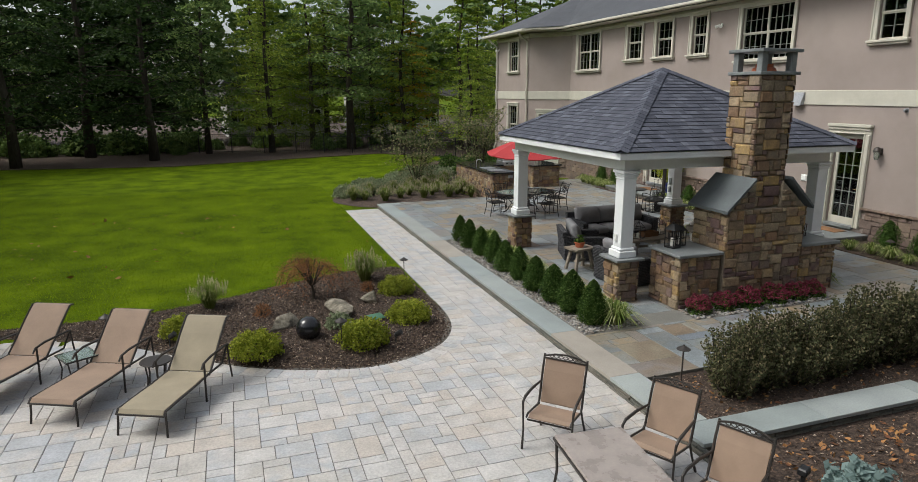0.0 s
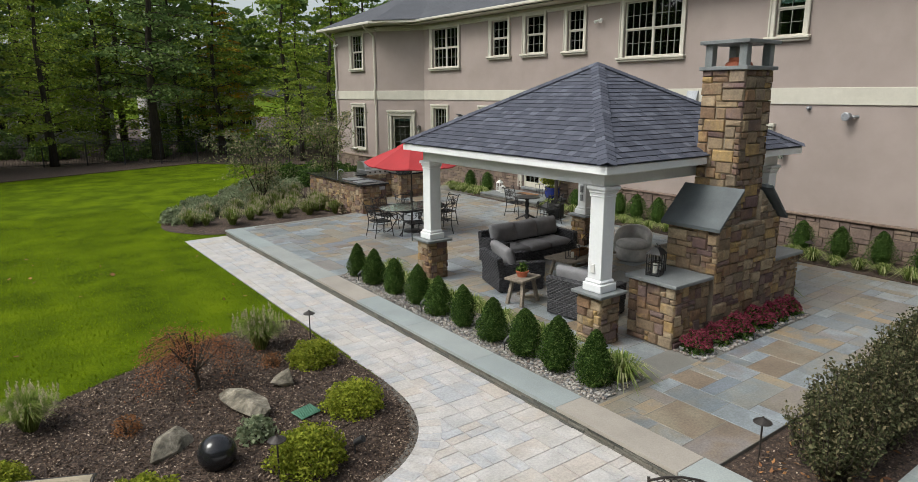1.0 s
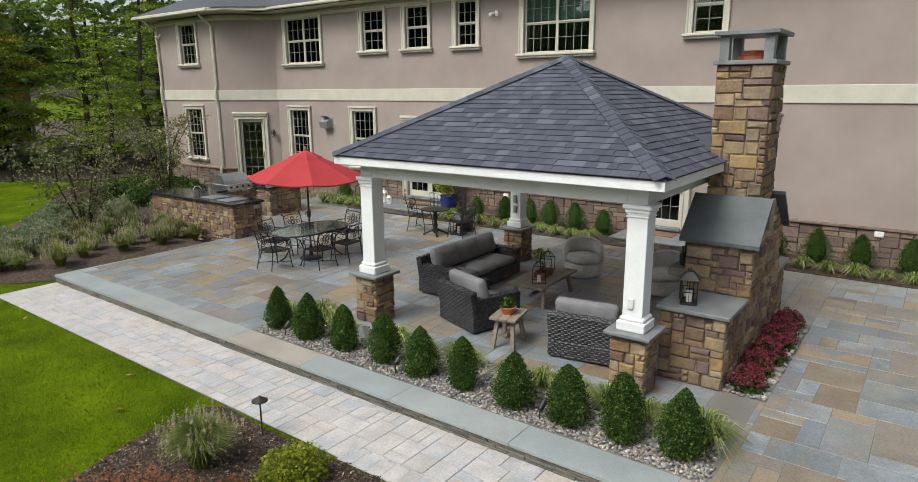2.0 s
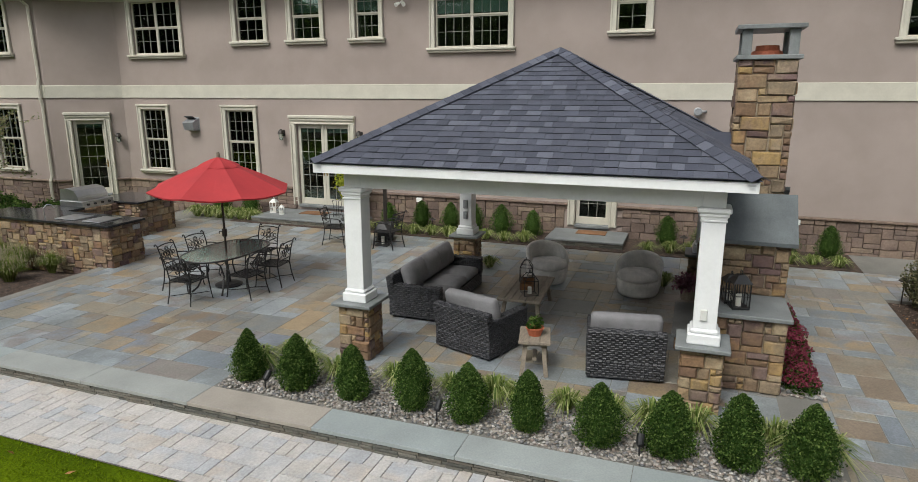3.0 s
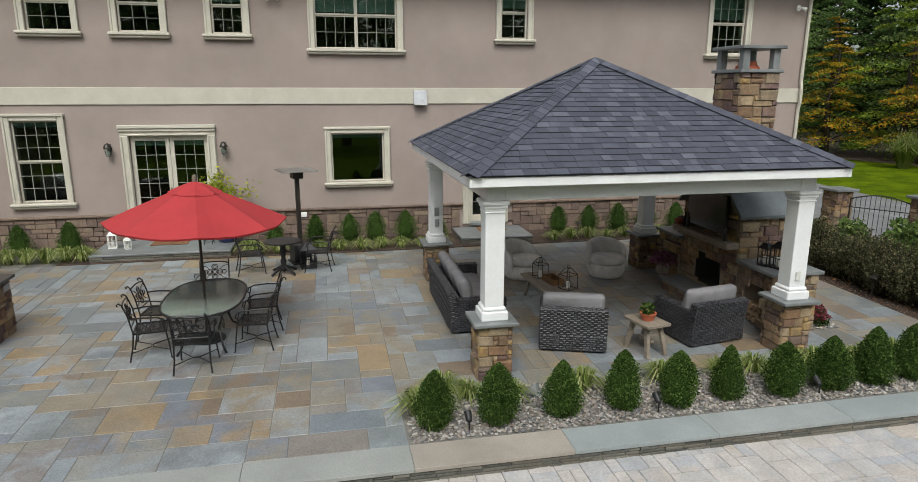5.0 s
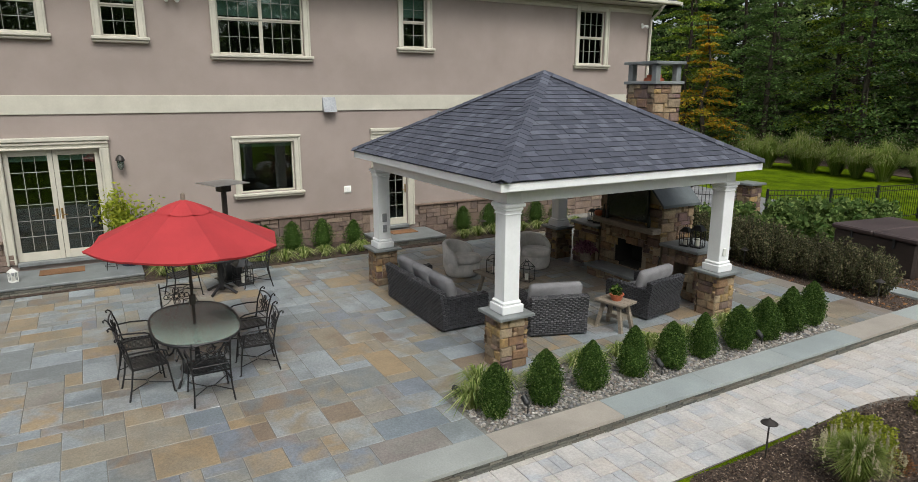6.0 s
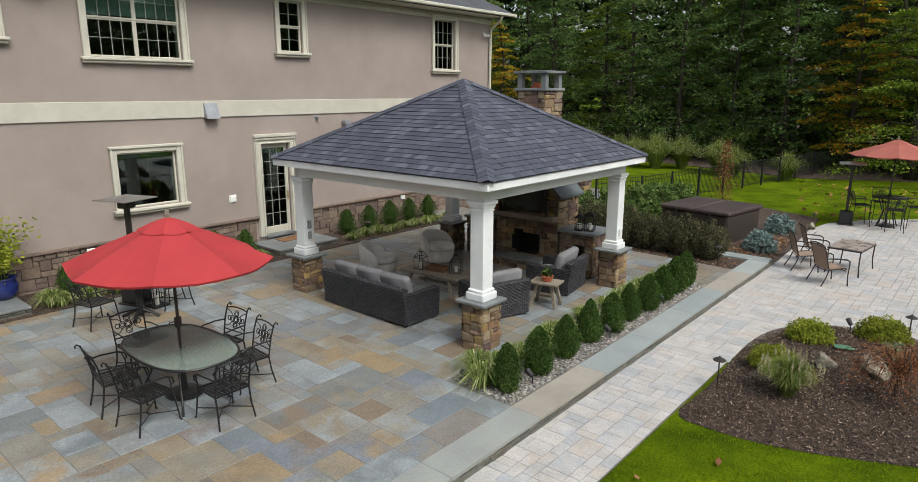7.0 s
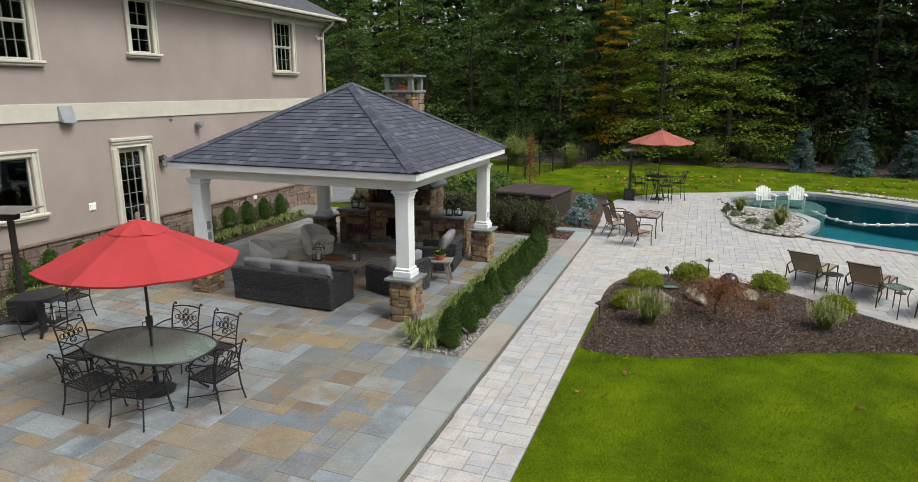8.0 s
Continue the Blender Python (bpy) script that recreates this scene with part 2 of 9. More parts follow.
    if bump:
        bn = n.new("ShaderNodeBump")
        bn.inputs["Strength"].default_value, bn.inputs["Distance"].default_value = bump, depth
        src = fine
        if bump_scale:
            src = n.new("ShaderNodeTexNoise")
            src.inputs["Scale"].default_value, src.inputs["Detail"].default_value = bump_scale, 5
            l.new(mp.outputs["Vector"], src.inputs["Vector"])
        l.new(src.outputs["Fac"], bn.inputs["Height"])
        l.new(bn.outputs["Normal"], p.inputs["Normal"])
    if through_light:
        tr = n.new("ShaderNodeBsdfTranslucent")
        l.new(col, tr.inputs["Color"])
        mixs = n.new("ShaderNodeMixShader")
        mixs.inputs["Fac"].default_value = through_light
        l.new(p.outputs["BSDF"], mixs.inputs[1])
        l.new(tr.outputs["BSDF"], mixs.inputs[2])
        l.new(mixs.outputs["Shader"], n["Material Output"].inputs["Surface"])
    return m


def even(lo, hi):
    return [(0.0, lo), (1.0, hi)]


def steps(cols):
    return [(k / len(cols), c) for k, c in enumerate(cols)]


LEAFY = dict(vary="island", rough=0.55, grain=3.0, grain_amount=0.15, stain=0.35, stain_amount=0.25, bump=0, through_light=0.4, spec=0.08, rough_vary=0)
M = {}
M["lawn"] = surface("lawn_grass", [(0.3, (0.060, 0.100, 0.002)), (0.55, (0.098, 0.146, 0.003)), (0.8, (0.142, 0.186, 0.005))], grain=38, grain_amount=0.5, stain=0.8, stain_amount=0.26, bump=0.9, depth=0.03, rough=0.9, spec=0.05)
# lighter than the lawn, so the near stretch looks better lit
M["grass"] = surface("grass_blades", even((0.128, 0.196, 0.004), (0.205, 0.275, 0.008)), vary="island", rough=0.7, through_light=0.5, bump=0, spec=0.06, stain=0.35, rough_vary=0)
BLUESTONE = [(0.173, 0.199, 0.219), (0.252, 0.279, 0.302), (0.246, 0.210, 0.156), (0.206, 0.227, 0.234), (0.263, 0.227, 0.173), (0.240, 0.233, 0.206), (0.206, 0.161, 0.120),
             (0.297, 0.324, 0.347), (0.187, 0.208, 0.240), (0.254, 0.224, 0.175), (0.173, 0.189, 0.196), (0.297, 0.224, 0.141), (0.224, 0.217, 0.196), (0.270, 0.296, 0.312), (0.217, 0.191, 0.177)]
M["flag"] = surface("bluestone_flag", steps(BLUESTONE), vary="object", interp="CONSTANT", rough=0.40, grain=34, grain_amount=0.28, stain=2.6, stain_amount=0.24, mottle=0.85, mottle_scale=2.6, bump=0.4, depth=0.006)
M["flag_far"] = surface("bluestone_flag_far", steps(BLUESTONE), vary="island", interp="CONSTANT", rough=0.40, grain=34, grain_amount=0.28, stain=2.6, stain_amount=0.24, mottle=0.85, mottle_scale=2.6, bump=0.4, depth=0.006)
M["grout"] = surface("flag_grout", even((0.15, 0.145, 0.13), (0.21, 0.20, 0.18)), rough=0.95, grain=120, bump=0.3)
M["grille"] = surface("window_grille", even((0.30, 0.31, 0.28), (0.36, 0.37, 0.335)), rough=0.6, grain=30, grain_amount=0.04, bump=0)
M["joint"] = surface("joint_sand", even((0.115, 0.105, 0.092), (0.17, 0.155, 0.138)), rough=0.95, grain=120, bump=0.3)
COPING = [(0.285, 0.315, 0.315), (0.32, 0.345, 0.335), (0.295, 0.305, 0.29), (0.275, 0.305, 0.30), (0.31, 0.335, 0.33)]
M["coping"] = surface("bluestone_coping", steps(COPING), vary="object", interp="CONSTANT", rough=0.6, grain=45, grain_amount=0.12, stain=1.5, stain_amount=0.15, bump=0.15, depth=0.004)
M["coping_tan"] = surface("tan_bluestone_coping", even((0.31, 0.275, 0.235), (0.36, 0.325, 0.285)), rough=0.6, grain=45, grain_amount=0.12, stain=1.5, stain_amount=0.15, bump=0.15, depth=0.004)
M["dark_slate"] = surface("dark_slate", even((0.075, 0.088, 0.096), (0.12, 0.135, 0.142)), rough=0.6, grain=50, grain_amount=0.15, stain=2.5, bump=0.15, depth=0.005)
M["slate"] = surface("thermal_bluestone", even((0.145, 0.158, 0.162), (0.225, 0.238, 0.24)), rough=0.5, grain=50, grain_amount=0.16, stain=2.5, bump=0.12, depth=0.004)
PAVER = [(0.461, 0.429, 0.398), (0.496, 0.463, 0.442), (0.407, 0.410, 0.423), (0.470, 0.419, 0.375), (0.452, 0.437, 0.429), (0.506, 0.481, 0.463), (0.399, 0.406, 0.429), (0.470, 0.446, 0.429)]
M["paver"] = surface("concrete_paver", steps(PAVER), vary="object", interp="CONSTANT", rough=0.55, mottle=0.8, mottle_scale=3.5, grain=30, grain_amount=0.2, stain=3.0, stain_amount=0.2, bump=0.3, depth=0.006)
M["paver_far"] = surface("concrete_paver_far", steps(PAVER), vary="island", interp="CONSTANT", rough=0.55, mottle=0.8, mottle_scale=3.5, grain=30, grain_amount=0.2, stain=3.0, stain_amount=0.2, bump=0.3, depth=0.006)
STONE = [(0.130, 0.074, 0.060), (0.271, 0.162, 0.081), (0.465, 0.325, 0.168), (0.179, 0.103, 0.081), (0.357, 0.255, 0.146), (0.217, 0.124, 0.065), (0.509, 0.325, 0.114), (0.314, 0.206, 0.114), (0.487, 0.363, 0.211), (0.347, 0.195, 0.086), (0.238, 0.168, 0.098), (0.411, 0.281, 0.146), (0.217, 0.141, 0.108), (0.293, 0.173, 0.086)]
STONE = [(0.10, 0.062, 0.058), (0.20, 0.125, 0.075), (0.34, 0.25, 0.15), (0.145, 0.09, 0.085), (0.27, 0.205, 0.135), (0.165, 0.10, 0.065), (0.39, 0.26, 0.105), (0.235, 0.165, 0.105), (0.37, 0.29, 0.19), (0.26, 0.155, 0.085), (0.19, 0.145, 0.10), (0.30, 0.215, 0.13), (0.175, 0.12, 0.105), (0.22, 0.14, 0.085)]
M["stone"] = surface("fieldstone", steps(STONE), vary="object", interp="CONSTANT", rough=0.85, mottle=0.6, mottle_scale=5, grain=26, grain_amount=0.28, stain=7, stain_amount=0.25, bump=0.7, depth=0.015)
BASE_STONE = [(0.195, 0.14, 0.108), (0.225, 0.165, 0.125), (0.155, 0.11, 0.09), (0.24, 0.18, 0.135), (0.20, 0.145, 0.118), (0.17, 0.125, 0.105)]
M["stone_far"] = surface("house_stone", steps(BASE_STONE), vary="island", interp="CONSTANT", rough=0.85, grain=22, grain_amount=0.25, stain=5, bump=0.6, depth=0.015)
M["mortar"] = surface("mortar", even((0.24, 0.195, 0.14), (0.33, 0.275, 0.205)), rough=0.95, grain=60, bump=0.4)
M["ledge"] = surface("ledge_stone", steps([(0.135, 0.13, 0.11), (0.17, 0.16, 0.135), (0.10, 0.10, 0.088), (0.15, 0.135, 0.11)]), vary="island", interp="CONSTANT", rough=0.85, grain=30, bump=0.6)
M["stucco"] = surface("stucco", [(0.35, (0.320, 0.263, 0.238)), (0.65, (0.345, 0.285, 0.260))], rough=0.9, grain=90, grain_amount=0.06, stain=0.7, stain_amount=0.07, bump=0.25, depth=0.004)
M["trim"] = surface("cream_trim", even((0.505, 0.48, 0.405), (0.565, 0.535, 0.46)), rough=0.6, grain=30, grain_amount=0.04, stain=2, stain_amount=0.08, bump=0.05)
M["white"] = surface("white_paint", even((0.78, 0.79, 0.80), (0.83, 0.84, 0.85)), rough=0.45, grain=20, grain_amount=0.03, stain=2, stain_amount=0.05, bump=0.03)
# unseen ceiling, coloured dark to cut light bounced onto the fireplace
M["soffit"] = surface("bounce_cutting_ceiling", even((0.19, 0.145, 0.10), (0.26, 0.20, 0.14)), rough=0.6, grain=20, grain_amount=0.04, bump=0.05)
SHINGLE = [(0.060, 0.064, 0.088), (0.070, 0.075, 0.102), (0.050, 0.054, 0.075), (0.108, 0.114, 0.146), (0.064, 0.068, 0.093), (0.055, 0.059, 0.082), (0.090, 0.096, 0.126), (0.066, 0.070, 0.095), (0.062, 0.066, 0.090), (0.074, 0.079, 0.106)]
M["shingle"] = surface("asphalt_shingle", steps(SHINGLE), vary="object", interp="CONSTANT", rough=0.85, grain=160, grain_amount=0.3, stain=3, stain_amount=0.15, bump=0.5, depth=0.004)
M["shingle_far"] = surface("asphalt_shingle_far", steps(SHINGLE), vary="island", interp="CONSTANT", rough=0.85, grain=160, grain_amount=0.3, stain=3, stain_amount=0.15, bump=0.5, depth=0.004)
# cut asphalt edge, its dark colour also painting each course's shadow line
M["shingle_edge_shade"] = surface("cut_edge_with_shade", even((0.030, 0.032, 0.041), (0.044, 0.046, 0.058)), rough=0.95, grain=120, bump=0.2)
M["tabletop"] = surface("mottled_tabletop", even((0.27, 0.225, 0.20), (0.36, 0.31, 0.285)), rough=0.28, grain=30, grain_amount=0.12, stain=4, bump=0.05)
M["iron"] = surface("cast_iron", even((0.016, 0.016, 0.018), (0.03, 0.03, 0.032)), rough=0.42, metal=0.3, grain=60, bump=0.15)
M["bronze"] = surface("bronze_aluminium", even((0.03, 0.025, 0.022), (0.055, 0.046, 0.04)), rough=0.4, metal=0.3, grain=60, bump=0.05)
M["black"] = surface("black_metal", even((0.012, 0.012, 0.013), (0.022, 0.022, 0.024)), rough=0.45, grain=50, bump=0.03)
M["steel"] = surface("stainless_steel", even((0.55, 0.55, 0.56), (0.65, 0.65, 0.66)), rough=0.38, metal=1.0, grain=40, grain_amount=0.06, bump=0.03)
M["granite"] = surface("black_granite", even((0.012, 0.012, 0.014), (0.03, 0.03, 0.033)), rough=0.12, grain=140, grain_amount=0.5, bump=0, rough_vary=0.04)
M["wicker"] = surface("grey_wicker", steps([(0.036, 0.036, 0.042), (0.053, 0.053, 0.060), (0.024, 0.024, 0.029), (0.042, 0.041, 0.047)]), vary="island", interp="CONSTANT", rough=0.5, grain=70, bump=0.2)
M["cushion"] = surface("grey_cushion", even((0.205, 0.20, 0.212), (0.25, 0.244, 0.257)), rough=0.9, grain=260, grain_amount=0.12, stain=5, stain_amount=0.14, bump=0.2, depth=0.003)
M["taupe"] = surface("taupe_fabric", even((0.66, 0.625, 0.585), (0.72, 0.68, 0.64)), rough=0.9, grain=260, grain_amount=0.12, stain=4, bump=0.2, depth=0.003)
M["wood"] = surface("weathered_wood", even((0.19, 0.155, 0.12), (0.31, 0.262, 0.21)), rough=0.75, grain=26, grain_amount=0.3, stretch=(0.25, 1.6, 1.6), bump=0.3, depth=0.004)
M["sling"] = surface("tan_sling", even((0.265, 0.182, 0.13), (0.32, 0.225, 0.165)), rough=0.8, grain=320, grain_amount=0.12, stain=3, stain_amount=0.1, bump=0.15, depth=0.002)
M["sling_pale"] = surface("beige_sling", even((0.285, 0.238, 0.165), (0.335, 0.282, 0.20)), rough=0.8, grain=320, grain_amount=0.12, stain=3, stain_amount=0.1, bump=0.15, depth=0.002)
M["red"] = surface("red_canvas", even((0.42, 0.033, 0.038), (0.49, 0.045, 0.05)), rough=0.8, grain=200, grain_amount=0.08, stain=1.6, stain_amount=0.1, bump=0.1, depth=0.003, through_light=0.18)
M["faded_red"] = surface("faded_red_canvas", even((0.36, 0.10, 0.075), (0.42, 0.13, 0.10)), rough=0.85, grain=200, grain_amount=0.08, stain=1.6, stain_amount=0.1, bump=0.1, through_light=0.18)
M["mulch"] = surface("bark_mulch", [(0.25, (0.038, 0.025, 0.019)), (0.5, (0.075, 0.049, 0.036)), (0.75, (0.14, 0.094, 0.068))], grain=30, grain_amount=0.6, stain=14, stain_amount=0.3, bump=1.0, depth=0.04, rough=0.95)
M["chips"] = surface("bark_chips", [(0, (0.03, 0.02, 0.015)), (0.65, (0.10, 0.064, 0.045)), (0.88, (0.19, 0.135, 0.095)), (1, (0.48, 0.38, 0.29))], vary="island", rough=0.9, grain=40, bump=0)
M["pebble"] = surface("river_pebbles", steps([(0.29, 0.26, 0.23), (0.19, 0.175, 0.16), (0.38, 0.35, 0.32), (0.25, 0.205, 0.175), (0.14, 0.14, 0.145), (0.31, 0.275, 0.24), (0.44, 0.42, 0.395), (0.22, 0.215, 0.215)]), vary="island", interp="CONSTANT", rough=0.6, grain=60, bump=0.1)
M["pebble_pale"] = surface("pale_pebbles", steps([(0.42, 0.39, 0.34), (0.32, 0.29, 0.25), (0.52, 0.49, 0.45), (0.38, 0.33, 0.28), (0.27, 0.26, 0.25), (0.58, 0.56, 0.52)]), vary="island", interp="CONSTANT", rough=0.65, grain=60, bump=0.1)
M["boulder"] = surface("weathered_boulder", [(0.3, (0.11, 0.095, 0.07)), (0.5, (0.21, 0.185, 0.14)), (0.75, (0.34, 0.305, 0.245))], rough=0.85, grain=22, grain_amount=0.4, stain=6, stain_amount=0.35, bump=0.9, depth=0.03)
M["bark"] = surface("tree_bark", even((0.042, 0.034, 0.026), (0.092, 0.078, 0.062)), rough=0.95, grain=14, grain_amount=0.4, stretch=(1, 1, 0.25), stain=1.5, bump=0.8, depth=0.03, spec=0.1)
M["boxwood"] = surface("boxwood_leaf", [(0, (0.022, 0.052, 0.012)), (0.6, (0.065, 0.125, 0.026)), (1, (0.19, 0.27, 0.07))], **LEAFY)
M["hedge"] = surface("dark_hedge_leaf", [(0, (0.055, 0.062, 0.030)), (0.6, (0.125, 0.135, 0.066)), (1, (0.31, 0.26, 0.15))], **LEAFY)
M["laurel"] = surface("laurel_leaf", [(0, (0.06, 0.115, 0.03)), (0.6, (0.14, 0.21, 0.06)), (1, (0.30, 0.38, 0.13))], **LEAFY)
M["golden"] = surface("golden_shrub_leaf", even((0.15, 0.20, 0.02), (0.42, 0.44, 0.06)), **LEAFY)
M["woods"] = surface("woodland_leaf", [(0, (0.085, 0.145, 0.046)), (0.6, (0.17, 0.25, 0.075)), (1, (0.28, 0.355, 0.115))], **LEAFY)
M["woods_light"] = surface("beech_leaf", [(0, (0.10, 0.17, 0.022)), (0.7, (0.205, 0.29, 0.036)), (1, (0.35, 0.39, 0.05))], **LEAFY)
M["thin_wood"] = surface("yellow_green_leaf", [(0, (0.15, 0.23, 0.035)), (0.7, (0.28, 0.36, 0.055)), (1, (0.42, 0.46, 0.08))], **LEAFY)
M["autumn"] = surface("turning_leaf", [(0, (0.17, 0.23, 0.028)), (0.45, (0.36, 0.31, 0.03)), (1, (0.62, 0.26, 0.025))], **LEAFY)
# woodland leaf darkened: the shade deep in the woods is in its colour
M["deep_woods"] = surface("shade_dark_leaf", [(0, (0.022, 0.045, 0.014)), (1, (0.065, 0.105, 0.03))], **LEAFY)
M["conifer"] = surface("hemlock_needles", [(0, (0.06, 0.12, 0.035)), (1, (0.16, 0.245, 0.068))], **LEAFY)
M["spruce"] = surface("blue_spruce_needles", [(0, (0.15, 0.215, 0.205)), (1, (0.34, 0.44, 0.42))], **LEAFY)
M["spruce_tree"] = surface("blue_green_needles", [(0, (0.075, 0.125, 0.112)), (1, (0.19, 0.27, 0.25))], **LEAFY)
M["mum"] = surface("crimson_flower", even((0.17, 0.03, 0.05), (0.40, 0.095, 0.14)), **LEAFY)
M["pinkmum"] = surface("mauve_flower", even((0.16, 0.06, 0.10), (0.34, 0.17, 0.22)), **LEAFY)
M["russet"] = surface("russet_leaf", even((0.17, 0.08, 0.035), (0.36, 0.175, 0.08)), **LEAFY)
M["maple"] = surface("bronze_maple_leaf", even((0.24, 0.10, 0.05), (0.44, 0.20, 0.10)), **LEAFY)
M["fallen"] = surface("fallen_leaf", even((0.16, 0.06, 0.025), (0.44, 0.23, 0.08)), vary="island", rough=0.8, bump=0, grain=10)
M["liriope"] = surface("variegated_blade", [(0, (0.10, 0.17, 0.035)), (0.5, (0.26, 0.32, 0.09)), (1, (0.60, 0.60, 0.32))], **LEAFY)
M["fountain"] = surface("fountain_grass_blade", [(0, (0.13, 0.20, 0.04)), (0.6, (0.26, 0.33, 0.08)), (1, (0.46, 0.46, 0.20))], **LEAFY)
M["plume"] = surface("grass_plume", even((0.40, 0.36, 0.22), (0.56, 0.51, 0.36)), **LEAFY)
M["lavender"] = surface("grey_green_leaf", even((0.15, 0.19, 0.105), (0.36, 0.40, 0.25)), **LEAFY)
M["willow"] = surface("bronze_green_leaf", [(0, (0.09, 0.13, 0.05)), (0.6, (0.22, 0.24, 0.11)), (1, (0.42, 0.34, 0.22))], **LEAFY)
M["terracotta"] = surface("terracotta", even((0.40, 0.10, 0.045), (0.48, 0.14, 0.07)), rough=0.7, grain=40, bump=0.05)
M["blue_glaze"] = surface("blue_glaze", even((0.008, 0.014, 0.11), (0.015, 0.03, 0.17)), rough=0.15, grain=20, bump=0.02, coat=0.5)
M["spa"] = surface("brown_vinyl", even((0.048, 0.032, 0.032), (0.07, 0.048, 0.046)), rough=0.55, grain=80, bump=0.1)
M["spa_side"] = surface("dark_brown_panel", even((0.03, 0.021, 0.017), (0.045, 0.032, 0.026)), rough=0.6, grain=30, stretch=(0.3, 0.3, 4), bump=0.2)
M["mat"] = surface("coir_mat", even((0.16, 0.075, 0.03), (0.24, 0.12, 0.055)), rough=0.95, grain=200, bump=0.4)
M["asphalt"] = surface("driveway_asphalt", even((0.16, 0.16, 0.165), (0.22, 0.22, 0.225)), rough=0.9, grain=80, bump=0.3)
M["pool_shell"] = surface("pool_plaster", even((0.02, 0.20, 0.25), (0.04, 0.27, 0.31)), rough=0.8, grain=20, bump=0)
M["pool_coping"] = surface("pool_edge_stone", even((0.30, 0.31, 0.31), (0.40, 0.41, 0.41)), rough=0.7, grain=30, bump=0.2)
M["ledge_pool"] = surface("sun_shelf", even((0.22, 0.26, 0.22), (0.32, 0.34, 0.28)), rough=0.8, grain=20)
M["resin"] = surface("white_resin", even((0.72, 0.72, 0.68), (0.80, 0.80, 0.77)), rough=0.5, grain=30, grain_amount=0.04, bump=0.03)
# walls coloured near black to stand in for the dimness of unlit rooms
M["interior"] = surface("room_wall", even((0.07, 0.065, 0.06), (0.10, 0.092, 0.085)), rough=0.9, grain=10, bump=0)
# colour for blinds and for the teal reflection painted behind upper panes
M["blind"] = surface("blind_and_reflection_teal", even((0.17, 0.235, 0.225), (0.21, 0.28, 0.27)), rough=0.8, grain=20, grain_amount=0.04, bump=0)
M["soot"] = surface("sooty_firebrick", even((0.015, 0.014, 0.013), (0.05, 0.045, 0.04)), rough=0.95, grain=20, bump=0.3)
M["log"] = surface("split_firewood", even((0.22, 0.14, 0.08), (0.36, 0.25, 0.15)), vary="island", rough=0.85, grain=30, bump=0.3)
M["candle"] = surface("white_candle", even((0.75, 0.73, 0.66), (0.8, 0.78, 0.72)), rough=0.5, grain=5, bump=0)
M["brass"] = surface("aged_brass", even((0.35, 0.22, 0.07), (0.45, 0.3, 0.11)), rough=0.35, metal=0.9, grain=30, bump=0.05)
M["grey_box"] = surface("grey_vent_metal", even((0.30, 0.31, 0.33), (0.38, 0.39, 0.41)), rough=0.45, metal=0.4, grain=30, bump=0.05)
M["far_wall"] = surface("far_house_wall", even((0.42, 0.40, 0.36), (0.5, 0.48, 0.43)), rough=0.9, grain=4, bump=0)
M["tray_green"] = surface("green_plastic", even((0.10, 0.26, 0.17), (0.15, 0.32, 0.22)), rough=0.6, grain=60, bump=0)


def glass_material(name, tint, rough=0.0, film=0.0, ior=1.52):
    """Clear sheet glass: sees through, and mirrors by angle."""
    m = bpy.data.materials.new(name)
    m.use_nodes = True
    n, l = m.node_tree.nodes, m.node_tree.links
    n.remove(n["Principled BSDF"])
    clear = n.new("ShaderNodeBsdfTransparent")
    clear.inputs["Color"].default_value = (*tint, 1)
    gloss = n.new("ShaderNodeBsdfGlossy")
    gloss.inputs["Roughness"].default_value = rough
    fr = n.new("ShaderNodeFresnel")
    fr.inputs["IOR"].default_value = ior
    mixs = n.new("ShaderNodeMixShader")
    l.new(fr.outputs["Fac"], mixs.inputs["Fac"])
    l.new(clear.outputs["BSDF"], mixs.inputs[1])
    l.new(gloss.outputs["BSDF"], mixs.inputs[2])
    last = mixs
    # pale diffuse film: obscured glass, strengthened to paint in its sky reflections
    if film:
        haze = n.new("ShaderNodeBsdfDiffuse")
        haze.inputs["Color"].default_value = (0.42, 0.52, 0.47, 1)
        m2 = n.new("ShaderNodeMixShader")
        m2.inputs["Fac"].default_value = film
        l.new(mixs.outputs["Shader"], m2.inputs[1])
        l.new(haze.outputs["BSDF"], m2.inputs[2])
        last = m2
    l.new(last.outputs["Shader"], n["Material Output"].inputs["Surface"])
    return m


M["glass"] = glass_material("window_glass", (0.74, 0.86, 0.81), 0.0, 0.0, 1.75)
M["table_glass"] = glass_material("obscure_table_glass", (0.90, 0.97, 0.93), 0.04, 0.17, 1.5)


